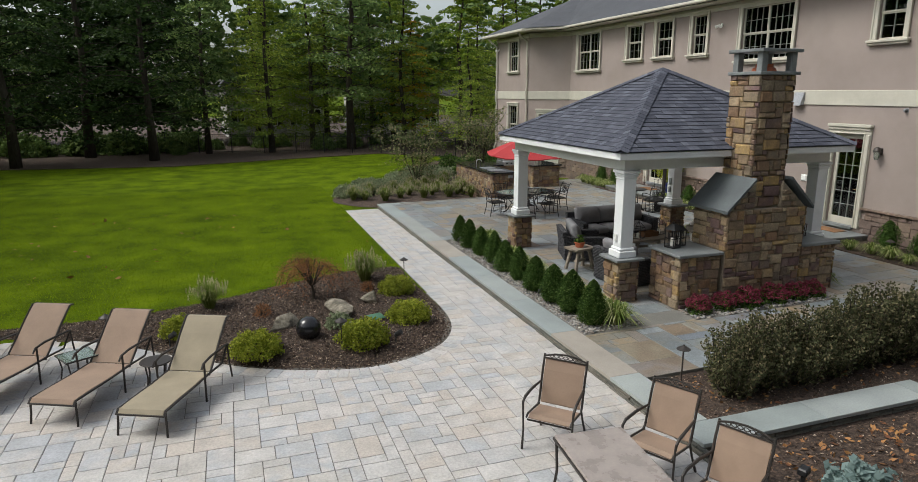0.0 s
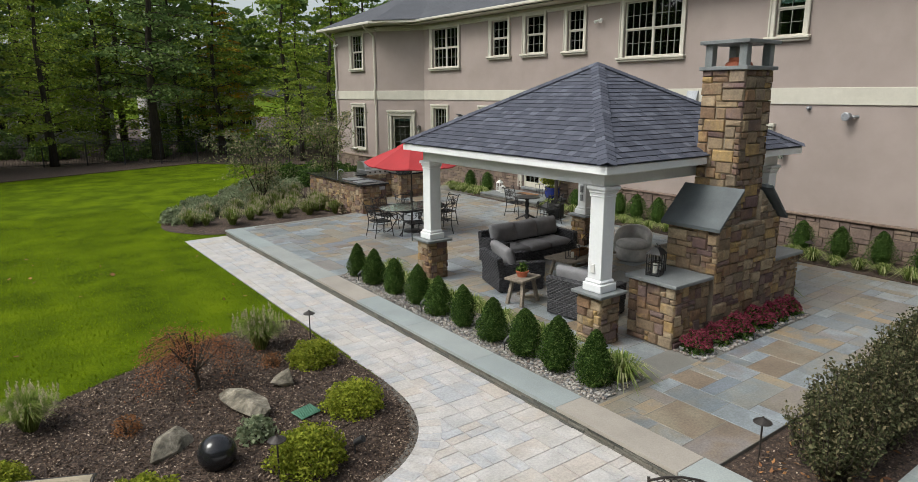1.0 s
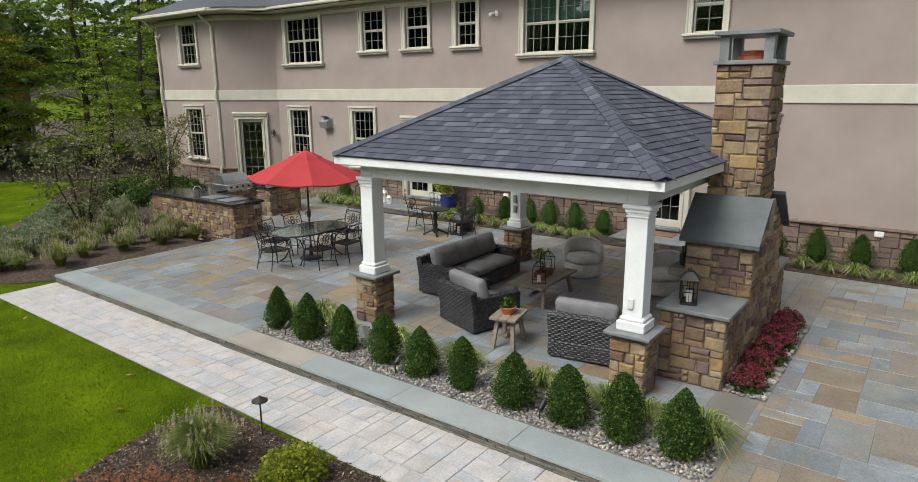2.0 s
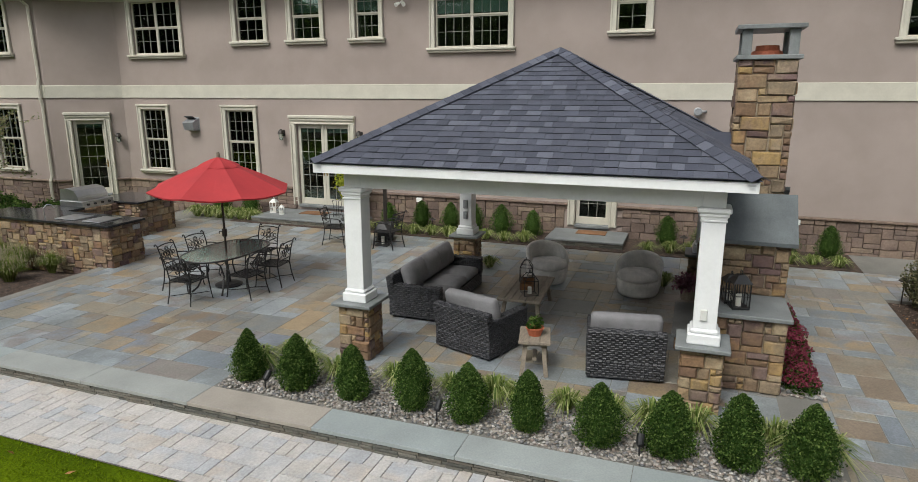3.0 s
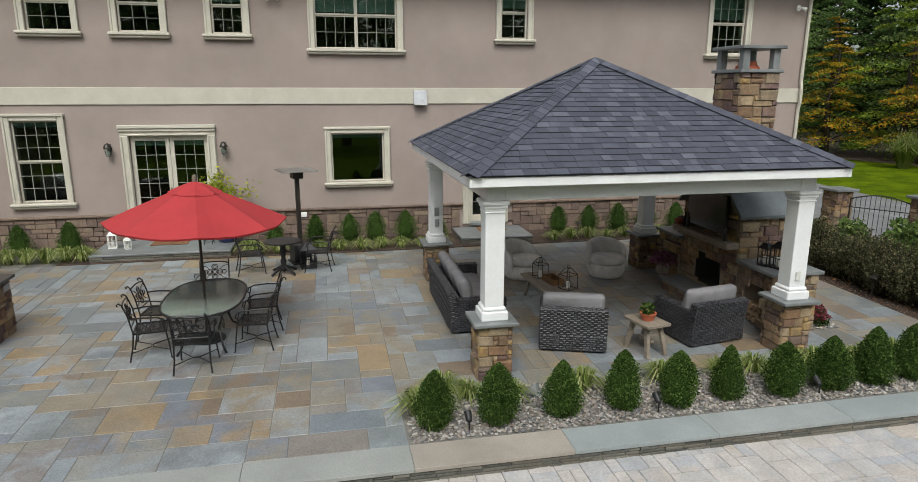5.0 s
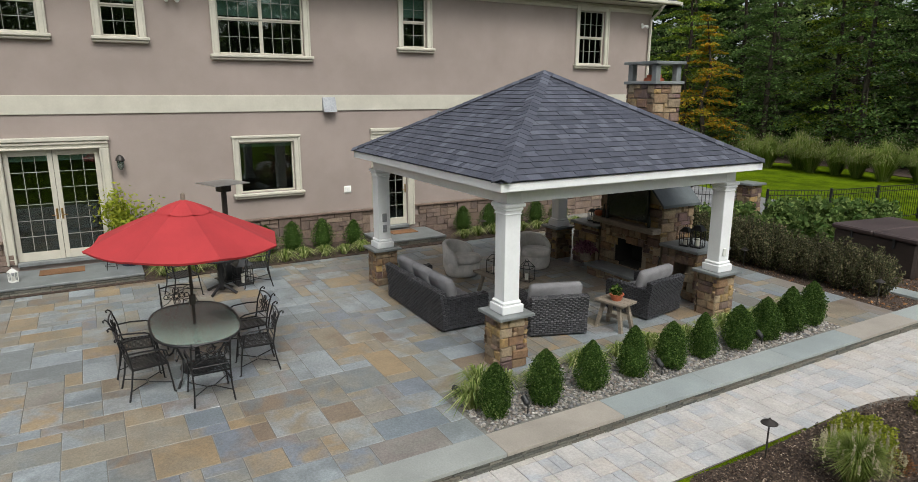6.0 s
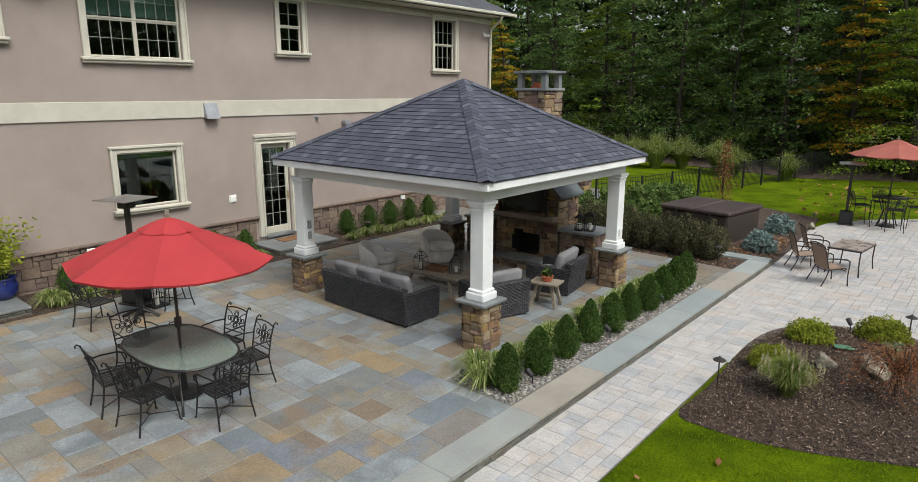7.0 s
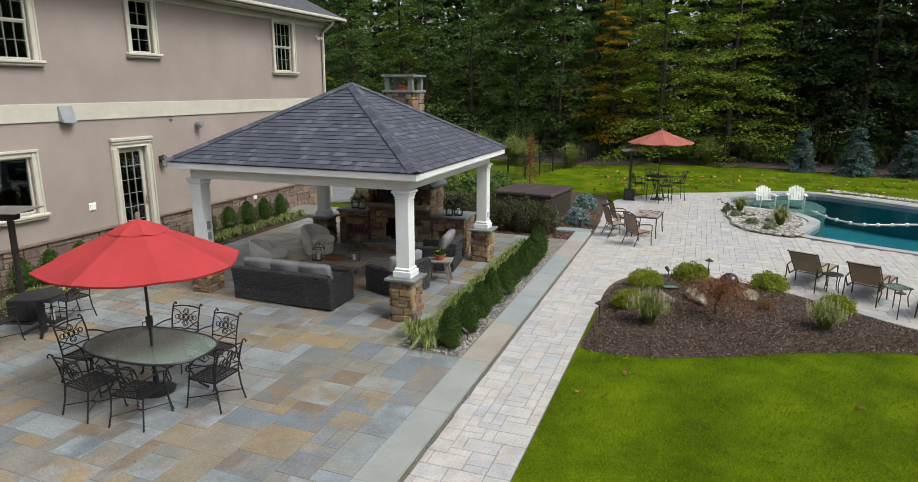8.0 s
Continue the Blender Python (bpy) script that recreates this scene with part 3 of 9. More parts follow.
def water_material():
    m = bpy.data.materials.new("pool_water")
    m.use_nodes = True
    n, l = m.node_tree.nodes, m.node_tree.links
    n.remove(n["Principled BSDF"])
    clear = n.new("ShaderNodeBsdfTransparent")
    clear.inputs["Color"].default_value = (0.62, 0.88, 0.92, 1)
    gloss = n.new("ShaderNodeBsdfGlossy")
    gloss.inputs["Roughness"].default_value = 0.04
    fr = n.new("ShaderNodeFresnel")
    fr.inputs["IOR"].default_value = 1.33
    waves = n.new("ShaderNodeTexNoise")
    waves.inputs["Scale"].default_value, waves.inputs["Detail"].default_value = 5, 3
    geo = n.new("ShaderNodeNewGeometry")
    l.new(geo.outputs["Position"], waves.inputs["Vector"])
    bn = n.new("ShaderNodeBump")
    bn.inputs["Strength"].default_value, bn.inputs["Distance"].default_value = 0.12, 0.02
    l.new(waves.outputs["Fac"], bn.inputs["Height"])
    l.new(bn.outputs["Normal"], gloss.inputs["Normal"])
    l.new(bn.outputs["Normal"], fr.inputs["Normal"])
    mixs = n.new("ShaderNodeMixShader")
    l.new(fr.outputs["Fac"], mixs.inputs["Fac"])
    l.new(clear.outputs["BSDF"], mixs.inputs[1])
    l.new(gloss.outputs["BSDF"], mixs.inputs[2])
    l.new(mixs.outputs["Shader"], n["Material Output"].inputs["Surface"])
    return m


M["water"] = water_material()
M["brick_far"] = surface("far_roof", even((0.05, 0.05, 0.055), (0.08, 0.08, 0.085)), rough=0.9, grain=4, bump=0.2)


def roof_material():
    """Shingle courses for the far house roof, laid up the slope by height."""
    m = surface("house_roof_shingle", even((0.060, 0.063, 0.074), (0.085, 0.088, 0.10)), rough=0.85, grain=90, grain_amount=0.25, stain=1.4, stain_amount=0.2, bump=0)
    n, l = m.node_tree.nodes, m.node_tree.links
    geo = n.new("ShaderNodeNewGeometry")
    br = n.new("ShaderNodeTexBrick")
    br.inputs["Scale"].default_value = 1.0
    br.inputs["Brick Width"].default_value, br.inputs["Row Height"].default_value, br.inputs["Mortar Size"].default_value = 0.33, 0.085, 0.012
    sep = n.new("ShaderNodeSeparateXYZ")
    com = n.new("ShaderNodeCombineXYZ")
    l.new(geo.outputs["Position"], sep.inputs["Vector"])
    l.new(sep.outputs["Y"], com.inputs["X"])
    l.new(sep.outputs["Z"], com.inputs["Y"])
    l.new(com.outputs["Vector"], br.inputs["Vector"])
    bn = n.new("ShaderNodeBump")
    bn.inputs["Strength"].default_value, bn.inputs["Distance"].default_value, bn.invert = 0.8, 0.02, True
    l.new(br.outputs["Fac"], bn.inputs["Height"])
    l.new(bn.outputs["Normal"], n["Principled BSDF"].inputs["Normal"])
    return m


M["roof"] = roof_material()

# ---- ground, lawn, pool ----
POOL = smooth_loop([(0.7, -2.6), (-0.6, -4.1), (-2.6, -5.2), (-4.4, -4.2), (-6.6, -2.6), (-9.5, -1.6), (-11.5, 1.5), (-10.0, 5.6),
                    (-6.6, 6.4), (-3.9, 5.75), (-1.9, 4.8), (-1.25, 4.3), (-1.5, 3.4), (-2.0, 1.8), (-1.5, 0.4), (-0.4, -0.3), (0.6, -0.9)], 6)
R = random.Random(7)
ground = solo("ground", filled([[(-700, -700), (700, -700), (700, 700), (-700, 700)], POOL], -0.03), M["lawn"],
              "mown green lawn reaching to the woods", "lawn", kind="structure")

# bed that runs between lawn, path and pool terrace
BED = smooth_loop([(3.92, 15.0), (3.97, 12.6), (3.72, 11.45), (3.1, 10.75), (2.2, 10.45), (1.3, 10.6), (0.3, 11.05), (-0.8, 11.9), (-2.0, 12.9), (-3.6, 13.7),
                   (-4.4, 14.2), (-3.2, 14.25), (-1.6, 14.35), (0.0, 14.9), (1.4, 15.6), (2.6, 16.1), (3.6, 16.2), (3.95, 16.0)], 6)
BED_NORTH = smooth_loop([(5.3, 24.5), (4.4, 25.2), (3.9, 26.4), (4.4, 28.2), (5.8, 30.2), (7.6, 33.0), (9.6, 36.0), (11.5, 39.0), (14.4, 40.0), (15.6, 36.2),
                         (14.6, 33.0), (13.0, 29.0), (9.6, 28.2), (9.62, 25.0), (9.62, 24.0), (7.0, 24.45)], 5)


def mound(loop, z, rise, step=0.18, seed=1):
    """A low heap of soil inside a closed outline, highest in the middle."""
    xs, ys = [p[0] for p in loop], [p[1] for p in loop]
    arr = np.array(loop)
    g, index = Geo(), {}
    ni, nj = int((max(xs) - min(xs)) / step) + 2, int((max(ys) - min(ys)) / step) + 2
    edge = np.concatenate([arr + (np.roll(arr, -1, 0) - arr) * s for s in (0, 0.33, 0.66)])
    ok = {}
    for i in range(ni):
        for j in range(nj):
            x, y = min(xs) + i * step, min(ys) + j * step
            ok[i, j] = inside(x, y, loop)
    def vert(i, j):
        if (i, j) not in index:
            x, y = min(xs) + i * step, min(ys) + j * step
            d2 = ((edge - (x, y)) ** 2).sum(1)
            k = int(d2.argmin())
            d = math.sqrt(d2[k]) if ok.get((i, j)) else 0.0
            if not ok.get((i, j)):
                x, y = edge[k]
            h = min(1.0, d / 0.7)
            g.v.append((x, y, z + rise * h * h * (3 - 2 * h) + 0.02 * h * noise.noise((x * 2.2, y * 2.2, seed))))
            index[i, j] = len(g.v) - 1
        return index[i, j]
    for i in range(ni - 1):
        for j in range(nj - 1):
            if any(ok.get((i + a, j + c)) for a in (0, 1) for c in (0, 1)):
                q = [vert(i, j), vert(i + 1, j), vert(i + 1, j + 1), vert(i, j + 1)]
                g.f.append(tuple(q))
    return g


bed = solo("mulch_bed", mound(BED, -0.022, 0.14), M["mulch"], "curved planting bed of dark bark mulch beside the paver path", "planting bed", kind="structure", smooth=True, tidy=False)
solo("mulch_bed", mound(BED_NORTH, -0.015, 0.14, 0.3, 2), M["mulch"], "planting bed of brown mulch round the outdoor kitchen", "planting bed", kind="structure", smooth=True, tidy=False)
wood_floor = [(-60, 44), (-14, 43.2), (-3, 41.8), (5, 44.5), (10, 46), (14.5, 41.5), (20, 41), (60, 44), (60, 120), (-60, 120)]
solo("woodland_floor", Geo().prism(wood_floor, -0.06, 0.0), M["mulch"], "brown leaf litter under the woodland edge", "ground", kind="structure")
wood_floor_s = [(60, -120), (60, -12), (34, -13), (22, -16.5), (9, -13.0), (4.2, -15.3), (-2, -15.2), (-9, -12.6), (-25, -10), (-60, -6), (-60, -120)]
solo("woodland_floor", Geo().prism(wood_floor_s, -0.06, 0.0), M["mulch"], "brown leaf litter under the woodland edge", "ground", kind="structure")
solo("driveway", Geo().prism([(12.6, 2.2), (16.4, 4.4), (30, 4.0), (40, 0.5), (40, -4.5), (26, -3.6), (15.2, -2.6)], -0.06, -0.01), M["asphalt"], "grey asphalt driveway behind the garden gate", "driveway", kind="structure")

# pool: shell, shelf, water, edge
g = Geo()
n = len(POOL)
cx, cy = np.mean(POOL, 0)
g.v = [(x, y, -0.03) for x, y in POOL] + [(x, y, -1.3) for x, y in POOL]
g.f = [(i, (i + 1) % n, n + (i + 1) % n, n + i) for i in range(n)] + [tuple(range(n, 2 * n))]
pool = thing("swimming_pool", "free-form swimming pool with dark teal water and a shallow sun shelf", "pool", kind="structure", at=pose(float(cx), float(cy), 0))


def fixed(ob, parent):
    """Keeps a world-built piece in place under a thing that stands elsewhere."""
    ob.matrix_parent_inverse = parent.matrix_basis.inverted()
    return ob


fixed(part("shell", g, M["pool_shell"], pool), pool)
fixed(part("water", filled([POOL], -0.10), M["water"], pool, "still teal pool water"), pool)
SHELF = smooth_loop([(0.75, -2.5), (-0.6, -3.9), (-2.4, -4.4), (-2.9, -2.6), (-2.2, -0.6), (-0.6, -0.45), (0.5, -1.0)], 5)
fixed(part("sun_shelf", Geo().prism(SHELF, -1.2, -0.2), M["ledge_pool"], pool, "shallow pale sun shelf under water"), pool)
arr = np.array(POOL)
out = np.roll(arr, -1, 0) - np.roll(arr, 1, 0)
out = np.stack([out[:, 1], -out[:, 0]], 1) / np.linalg.norm(out, axis=1, keepdims=True)
if inside(*(arr[3] + out[3] * 0.3), POOL):
    out = -out
rim = arr + out * 0.34
g = Geo()
for i in range(n):
    j = (i + 1) % n
    a, c, d, e = arr[i] - out[i] * 0.03, arr[j] - out[j] * 0.03, rim[j], rim[i]
    g.add([(*a, 0.035), (*c, 0.035), (*d, 0.035), (*e, 0.035), (*a, -0.09), (*c, -0.09), (*d, -0.02), (*e, -0.02)],
          [(0, 1, 2, 3), (0, 4, 5, 1), (3, 2, 6, 7)])
fixed(part("coping", g, M["pool_coping"], pool, "grey stone pool edging", tidy=False), pool)
pts = [(-2.2, -1.2), (-2.6, 0.3), (-3.3, 1.2), (-4.2, 1.0), (-5.2, 0.5), (-6.2, 0.4), (-7.5, 0.6)]
rope = thing("float_line", "white rope with floats lying on the pool water", "pool rope", at=pose(-2.2, -1.2, -0.1))
fixed(part("rope", Geo().tube([(x, y, -0.085) for x, y in pts], 0.02, 6), M["resin"], rope), rope)
for k in range(1, len(pts)):
    for s in (0.25, 0.75):
        x, y = (pts[k - 1][0] * (1 - s) + pts[k][0] * s, pts[k - 1][1] * (1 - s) + pts[k][1] * s)
        fixed(part("float", Geo().lathe([(0.02, -0.06), (0.06, -0.04), (0.06, 0.03), (0.02, 0.05)], 8, x, y, Matrix.Translation((0, 0, -0.08))), M["resin"], rope), rope)

# ---- terraces: beds under the paving, coping, steps ----
def sloped(x0, x1, y0, y1, drop=0.012, under=0.4):
    """A block whose top follows the terrace's fall."""
    return Geo().add([(x0, y0, ground_z(x0) - drop), (x1, y0, ground_z(x1) - drop), (x1, y1, ground_z(x1) - drop), (x0, y1, ground_z(x0) - drop),
                      (x0, y0, -under), (x1, y0, -under), (x1, y1, -under), (x0, y1, -under)],
                     [(0, 1, 2, 3), (7, 6, 5, 4), (0, 4, 5, 1), (1, 5, 6, 2), (2, 6, 7, 3), (3, 7, 4, 0)])
terrace = solo("terrace", sloped(5.30, 16.05, 8.4, 24.15, 0.005), M["grout"], "bluestone flagstone terrace in mixed grey, blue and tan", "patio", kind="structure")
solo("terrace", sloped(10.4, 16.05, 24.15, 27.2, 0.005), M["grout"], "bluestone flagstone terrace by the outdoor kitchen", "patio", kind="structure")
solo("terrace", sloped(5.30, 12.64, 6.7, 8.4, 0.05), M["mulch"], "mulched strip planted with a dark hedge", "planting bed", kind="structure")
solo("terrace", sloped(12.64, 16.05, 6.7, 8.4, 0.005), M["grout"], "bluestone flagstone landing beyond the hedge", "patio", kind="structure")
paving = solo("pool_terrace", filled([smooth_loop([(5.25, 24.22), (5.25, 6.5), (5.3, 4.2), (5.5, 1.4), (5.2, -0.5), (4.3, -2.0), (2.9, -3.3), (1.2, -4.1), (-0.8, -5.4), (-2.6, -6.0),
                                                   (-4.7, -5.2), (-7.0, -3.6), (-10.5, -2.2), (-13, 1.5), (-12, 7.5), (-8, 12.5), (-4.2, 13.6), (-1, 12.3), (1, 11.2), (3.2, 11.2), (4.0, 13), (3.98, 16), (4.0, 24.2)], 1), POOL], -0.012),
              M["joint"], "pale concrete paver terrace and path round the pool", "paving", kind="structure")

# coping slabs in one long row, and the dry ledge wall under it
RC = random.Random(3)
coping = thing("step_edge", "row of grey bluestone coping slabs along the terrace step", "coping", kind="structure", at=pose(5.43, 15, 0.12))
def coping_row(p, q, width, w0=1.1, w1=1.75, stone="coping"):
    p, q = Vector((*p, 0)), Vector((*q, 0))
    d_, L = (q - p).normalized(), (q - p).length
    u = 0.0
    while u < L - 0.02:
        w = min(RC.uniform(w0, w1), L - u)
        if L - u - w < 0.4:
            w = L - u
        c = p + d_ * (u + w / 2)
        me = Geo().box(-w / 2 + 0.003, w / 2 - 0.003, -width / 2, width / 2, 0, 0.052, 0.004).mesh("coping_slab")
        me.materials.append(M[stone])
        ob = new("coping_slab", me)
        ob.parent = coping
        ob.matrix_parent_inverse = coping.matrix_basis.inverted()
        ob.matrix_basis = pose(c.x, c.y, ground_z(5.66) - 0.047, 0, 0, math.degrees(math.atan2(d_.y, d_.x)))
        u += w
JOINTS = (24.22, 23.23, 21.40, 19.57, 17.74, 15.90, 14.09, 12.24, 10.41, 8.58, 7.12)
for k, (ya, yb) in enumerate(zip(JOINTS, JOINTS[1:])):
    coping_row((5.415, yb), (5.415, ya), 0.49, 2.0, 2.1, "coping_tan" if k in (4, 8) else "coping")
coping_row((5.21, 6.88), (13.2, 6.88), 0.47, 1.6, 1.9)
coping_row((5.66, 24.05), (9.45, 24.05), 0.34, 0.8, 1.3)
g = Geo()
def ledge_run(p, q, top, low):
    p, q = Vector((*p, 0)), Vector((*q, 0))
    d_, L = (q - p).normalized(), (q - p).length
    ang = math.degrees(math.atan2(d_.y, d_.x))
    z = low
    while z < top - 0.01:
        h = min(RC.choice((0.042, 0.052, 0.06)), top - z)
        u = 0.0
        while u < L:
            w = RC.uniform(0.14, 0.42)
            c = p + d_ * (u + w / 2)
            g.slab(w - 0.004, h - 0.004, 0.055 + RC.uniform(0, 0.018), 0.006, 0.003, pose(c.x, c.y, z + h / 2, 0, 0, ang) @ pose(0, 0, 0, 90), RC)
            u += w
        z += h
ledge_run((5.25, 24.2), (5.25, 6.72), 0.122, -0.03)
ledge_run((5.22, 6.74), (13.2, 6.74), 0.122, -0.25)
solo("ledge_wall", g, M["ledge"], "thin stacked ledge stones under the coping", "retaining wall", kind="structure", tidy=True)
solo("lower_bed", Geo().prism([(5.2, 6.7), (14, 6.7), (14, 3.2), (9.5, 2.4), (8.6, -2.6), (5.7, -1.2), (5.5, 1.4), (5.3, 4.2), (5.2, 6)], -0.1, 0.018), M["mulch"], "brown leaf-strewn mulch bed below the terrace", "planting bed", kind="structure")
# steps to the doors
for y0, y1, x0 in ((20.86, 23.95, 14.55), (13.36, 15.26, 14.68)):
    st = thing("door_step", "low bluestone step before the glazed door", "step", kind="structure", at=pose(x0, y0, 0.3))
    zt = 0.48
    fixed(part("tread", Geo().box(x0, 16.0, y0, y1, zt - 0.05, zt, 0.01), M["slate"], st), st)
    g = Geo()
    RC.seed(9)
    z = 0.24
    while z < zt - 0.06:
        for p, q, a in (((x0 + 0.06, y1), (x0 + 0.06, y0), -90), ((x0 + 0.05, y0 + 0.05), (16.0, y0 + 0.05), 0), ((16.0, y1 - 0.05), (x0 + 0.05, y1 - 0.05), 180)):
            L = math.dist(p, q)
            u = 0
            while u < L - 0.03:
                w = min(RC.uniform(0.15, 0.45), L - u)
                c = [p[i] + (q[i] - p[i]) * (u + w / 2) / L for i in (0, 1)]
                g.slab(w - 0.006, 0.058, 0.04, 0.006, 0.004, pose(c[0], c[1], z + 0.03, 0, 0, a) @ pose(0, 0, 0, 90), RC)
                u += w
        z += 0.064
    g.box(x0 + 0.06, 16.0, y0 + 0.06, y1 - 0.06, 0.1, zt - 0.05)
    fixed(part("riser", g, M["ledge"], st, "stacked ledge stone riser"), st)
solo("house_bed", Geo().prism([(14.45, 24.6), (14.45, 8.4), (16.05, 8.4), (16.05, 24.6)], 0.1, 0.325), M["mulch"], "narrow mulch bed along the house wall", "planting bed", kind="structure")

# ---- house ----
HX, HS, HN, WING = 16.05, 4.79, 29.9, 14.70
BASE_TOP, BAND0, BAND1, EAVE = 1.10, 3.81, 4.21, 7.02
house = thing("house", "two-storey pinkish stucco house with cream trim and a fieldstone base", "house", kind="structure", at=pose(HX, 18, 0))


def hpart(name, g, mat, label="", smooth=False):
    return fixed(part(name, g, mat, house, label, smooth), house)


# openings as (y0, y1, z0, z1) of the clear hole
W1 = [(28.0, 29.30, 1.36, 3.58), (24.60, 25.90, 1.36, 3.58), (16.92, 18.56, 1.68, 3.21)]
W2 = [(27.17, 29.32, 5.03, 6.90), (24.02, 25.27, 5.34, 6.90), (22.10, 23.32, 5.34, 6.90), (20.23, 21.24, 5.33, 6.90),
      (16.52, 18.84, 5.02, 6.90), (13.09, 14.08, 5.32, 6.90), (6.70, 8.02, 5.01, 6.90)]
DC, DD = (21.22, 23.42, 0.62, 3.31), (13.68, 14.96, 0.58, 3.31)
CAS = 0.14
HOLES = [(a + CAS, c - CAS, z0 + CAS, z1 - CAS) for a, c, z0, z1 in W1 + W2] + [(a + 0.2, c - 0.2, z0, z1 - 0.24) for a, c, z0, z1 in (DC, DD)]


def pierced(length, z0, z1, thick, holes, m):
    """A wall along local x from 0, thickness along +y, with holes (u0, u1, z0, z1)."""
    g = Geo()
    cuts = sorted({0, length, *[h[0] for h in holes], *[h[1] for h in holes]})
    for u0, u1 in zip(cuts, cuts[1:]):
        if u1 - u0 < 1e-4:
            continue
        mid, z = (u0 + u1) / 2, z0
        for h in sorted([h for h in holes if h[0] < mid < h[1]], key=lambda h: h[2]):
            if h[2] > z:
                g.box(u0, u1, 0, thick, z, h[2], 0, m)
            z = max(z, h[3])
        if z1 > z:
            g.box(u0, u1, 0, thick, z, z1, 0, m)
    return g


MAIN = pose(HX, HN, 0, 0, 0, -90)           # local x runs south along the wall, local y into the house
hu = lambda y: HN - y
hpart("wall", pierced(HN - HS, -0.1, EAVE, 0.3, [(hu(c), hu(a), z0, z1) for a, c, z0, z1 in HOLES], MAIN), M["stucco"], "smooth pinkish-beige stucco wall")
DIAG_L = math.hypot(1.35, 1.8)
DIAG = pose(WING, 31.7, 0, 0, 0, math.degrees(math.atan2(-1.8, 1.35)))
DA = (0.45, 1.80, 0.62, 3.33)
hpart("wall", pierced(DIAG_L, -0.1, EAVE, 0.3, [(DA[0] + 0.2, DA[1] - 0.2, 0.62, 3.09)], DIAG), M["stucco"])
WINGM = pose(WING, 35.9, 0, 0, 0, -90)
WW = [(1.6, 3.0, 1.36, 3.6), (1.6, 3.0, 5.1, 6.9)]
hpart("wall", pierced(4.2, -0.1, EAVE, 0.3, [(a + CAS, c - CAS, z0 + CAS, z1 - CAS) for a, c, z0, z1 in WW], WINGM), M["stucco"])
g = Geo()
g.box(HX, 29, HS, HS + 0.3, -0.1, EAVE).box(WING + 0.3, 29, 35.6, 35.9, -0.1, EAVE).box(28.7, 29, HS, 35.9, -0.1, EAVE)
hpart("wall", g, M["stucco"])
# floors and partitions, their dark colour painting the indoor gloom
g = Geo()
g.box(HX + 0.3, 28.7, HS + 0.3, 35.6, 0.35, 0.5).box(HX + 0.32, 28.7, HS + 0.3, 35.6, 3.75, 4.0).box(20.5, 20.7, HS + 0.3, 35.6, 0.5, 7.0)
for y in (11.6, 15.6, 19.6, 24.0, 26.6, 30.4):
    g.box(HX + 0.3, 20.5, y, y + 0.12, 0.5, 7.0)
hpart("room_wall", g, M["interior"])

# band course, frieze
g = Geo()
g.box(HX - 0.035, HX, HS, HN, BAND0, BAND1, 0.008).box(0, DIAG_L, -0.035, 0, BAND0, BAND1, 0.008, DIAG).box(0, 4.2, -0.035, 0, BAND0, BAND1, 0.008, WINGM)
g.box(HX, 29, HS - 0.035, HS, BAND0, BAND1)
hpart("band_course", g, M["trim"], "cream band course between the storeys")
g = Geo()
for m, length in ((MAIN, HN - HS), (DIAG, DIAG_L), (WINGM, 4.2)):
    g.box(0, length, -0.05, 0, 6.80, EAVE - 0.02, 0.01, m).box(0, length, -0.09, 0, 6.88, 6.93, 0.01, m)
hpart("frieze", g, M["trim"])

# stone base with a ledge
RB = random.Random(11)
def base_course(length, m, skip):
    g = Geo()
    for x, y, w, h in pack(length, BASE_TOP + 0.1, 0.115, [(2, 1), (3, 1), (3, 2), (2, 2), (4, 2), (4, 1), (2, 1)], RB, ((2, 1), (1, 1))):
        u, z = x + w / 2, y + h / 2 - 0.1
        if any(a - 0.02 < u < c + 0.02 for a, c in skip) and z > 0.2:
            continue
        g.slab(w - 0.007, h - 0.007, 0.045 + RB.uniform(0, 0.03), 0.009, 0.006, m @ pose(u, 0.0, z, 90), RB)
    return g
sk = [(hu(DC[1]), hu(DC[0])), (hu(DD[1]), hu(DD[0]))]
base = base_course(HN - HS, MAIN, sk)
b2, b3 = base_course(DIAG_L, DIAG, [(DA[0], DA[1])]), base_course(4.2, WINGM, [])
base.add(b2.v, b2.f).add(b3.v, b3.f)
tagged(hpart("stone_base", base, M["stone_far"], "brown fieldstone veneer along the foot of the wall"), kind="stuff")
g = Geo()
for a, c in ((0, sk[0][0]), (sk[0][1], sk[1][0]), (sk[1][1], HN - HS)):
    g.box(a, c, -0.11, 0, BASE_TOP, BASE_TOP + 0.06, 0.012, MAIN)
g.box(0, DA[0], -0.11, 0, BASE_TOP, BASE_TOP + 0.06, 0.012, DIAG).box(DA[1], DIAG_L, -0.11, 0, BASE_TOP, BASE_TOP + 0.06, 0.012, DIAG).box(0, 4.2, -0.11, 0, BASE_TOP, BASE_TOP + 0.06, 0.012, WINGM)
hpart("ledge", g, M["stone_far"], "stone ledge over the base")

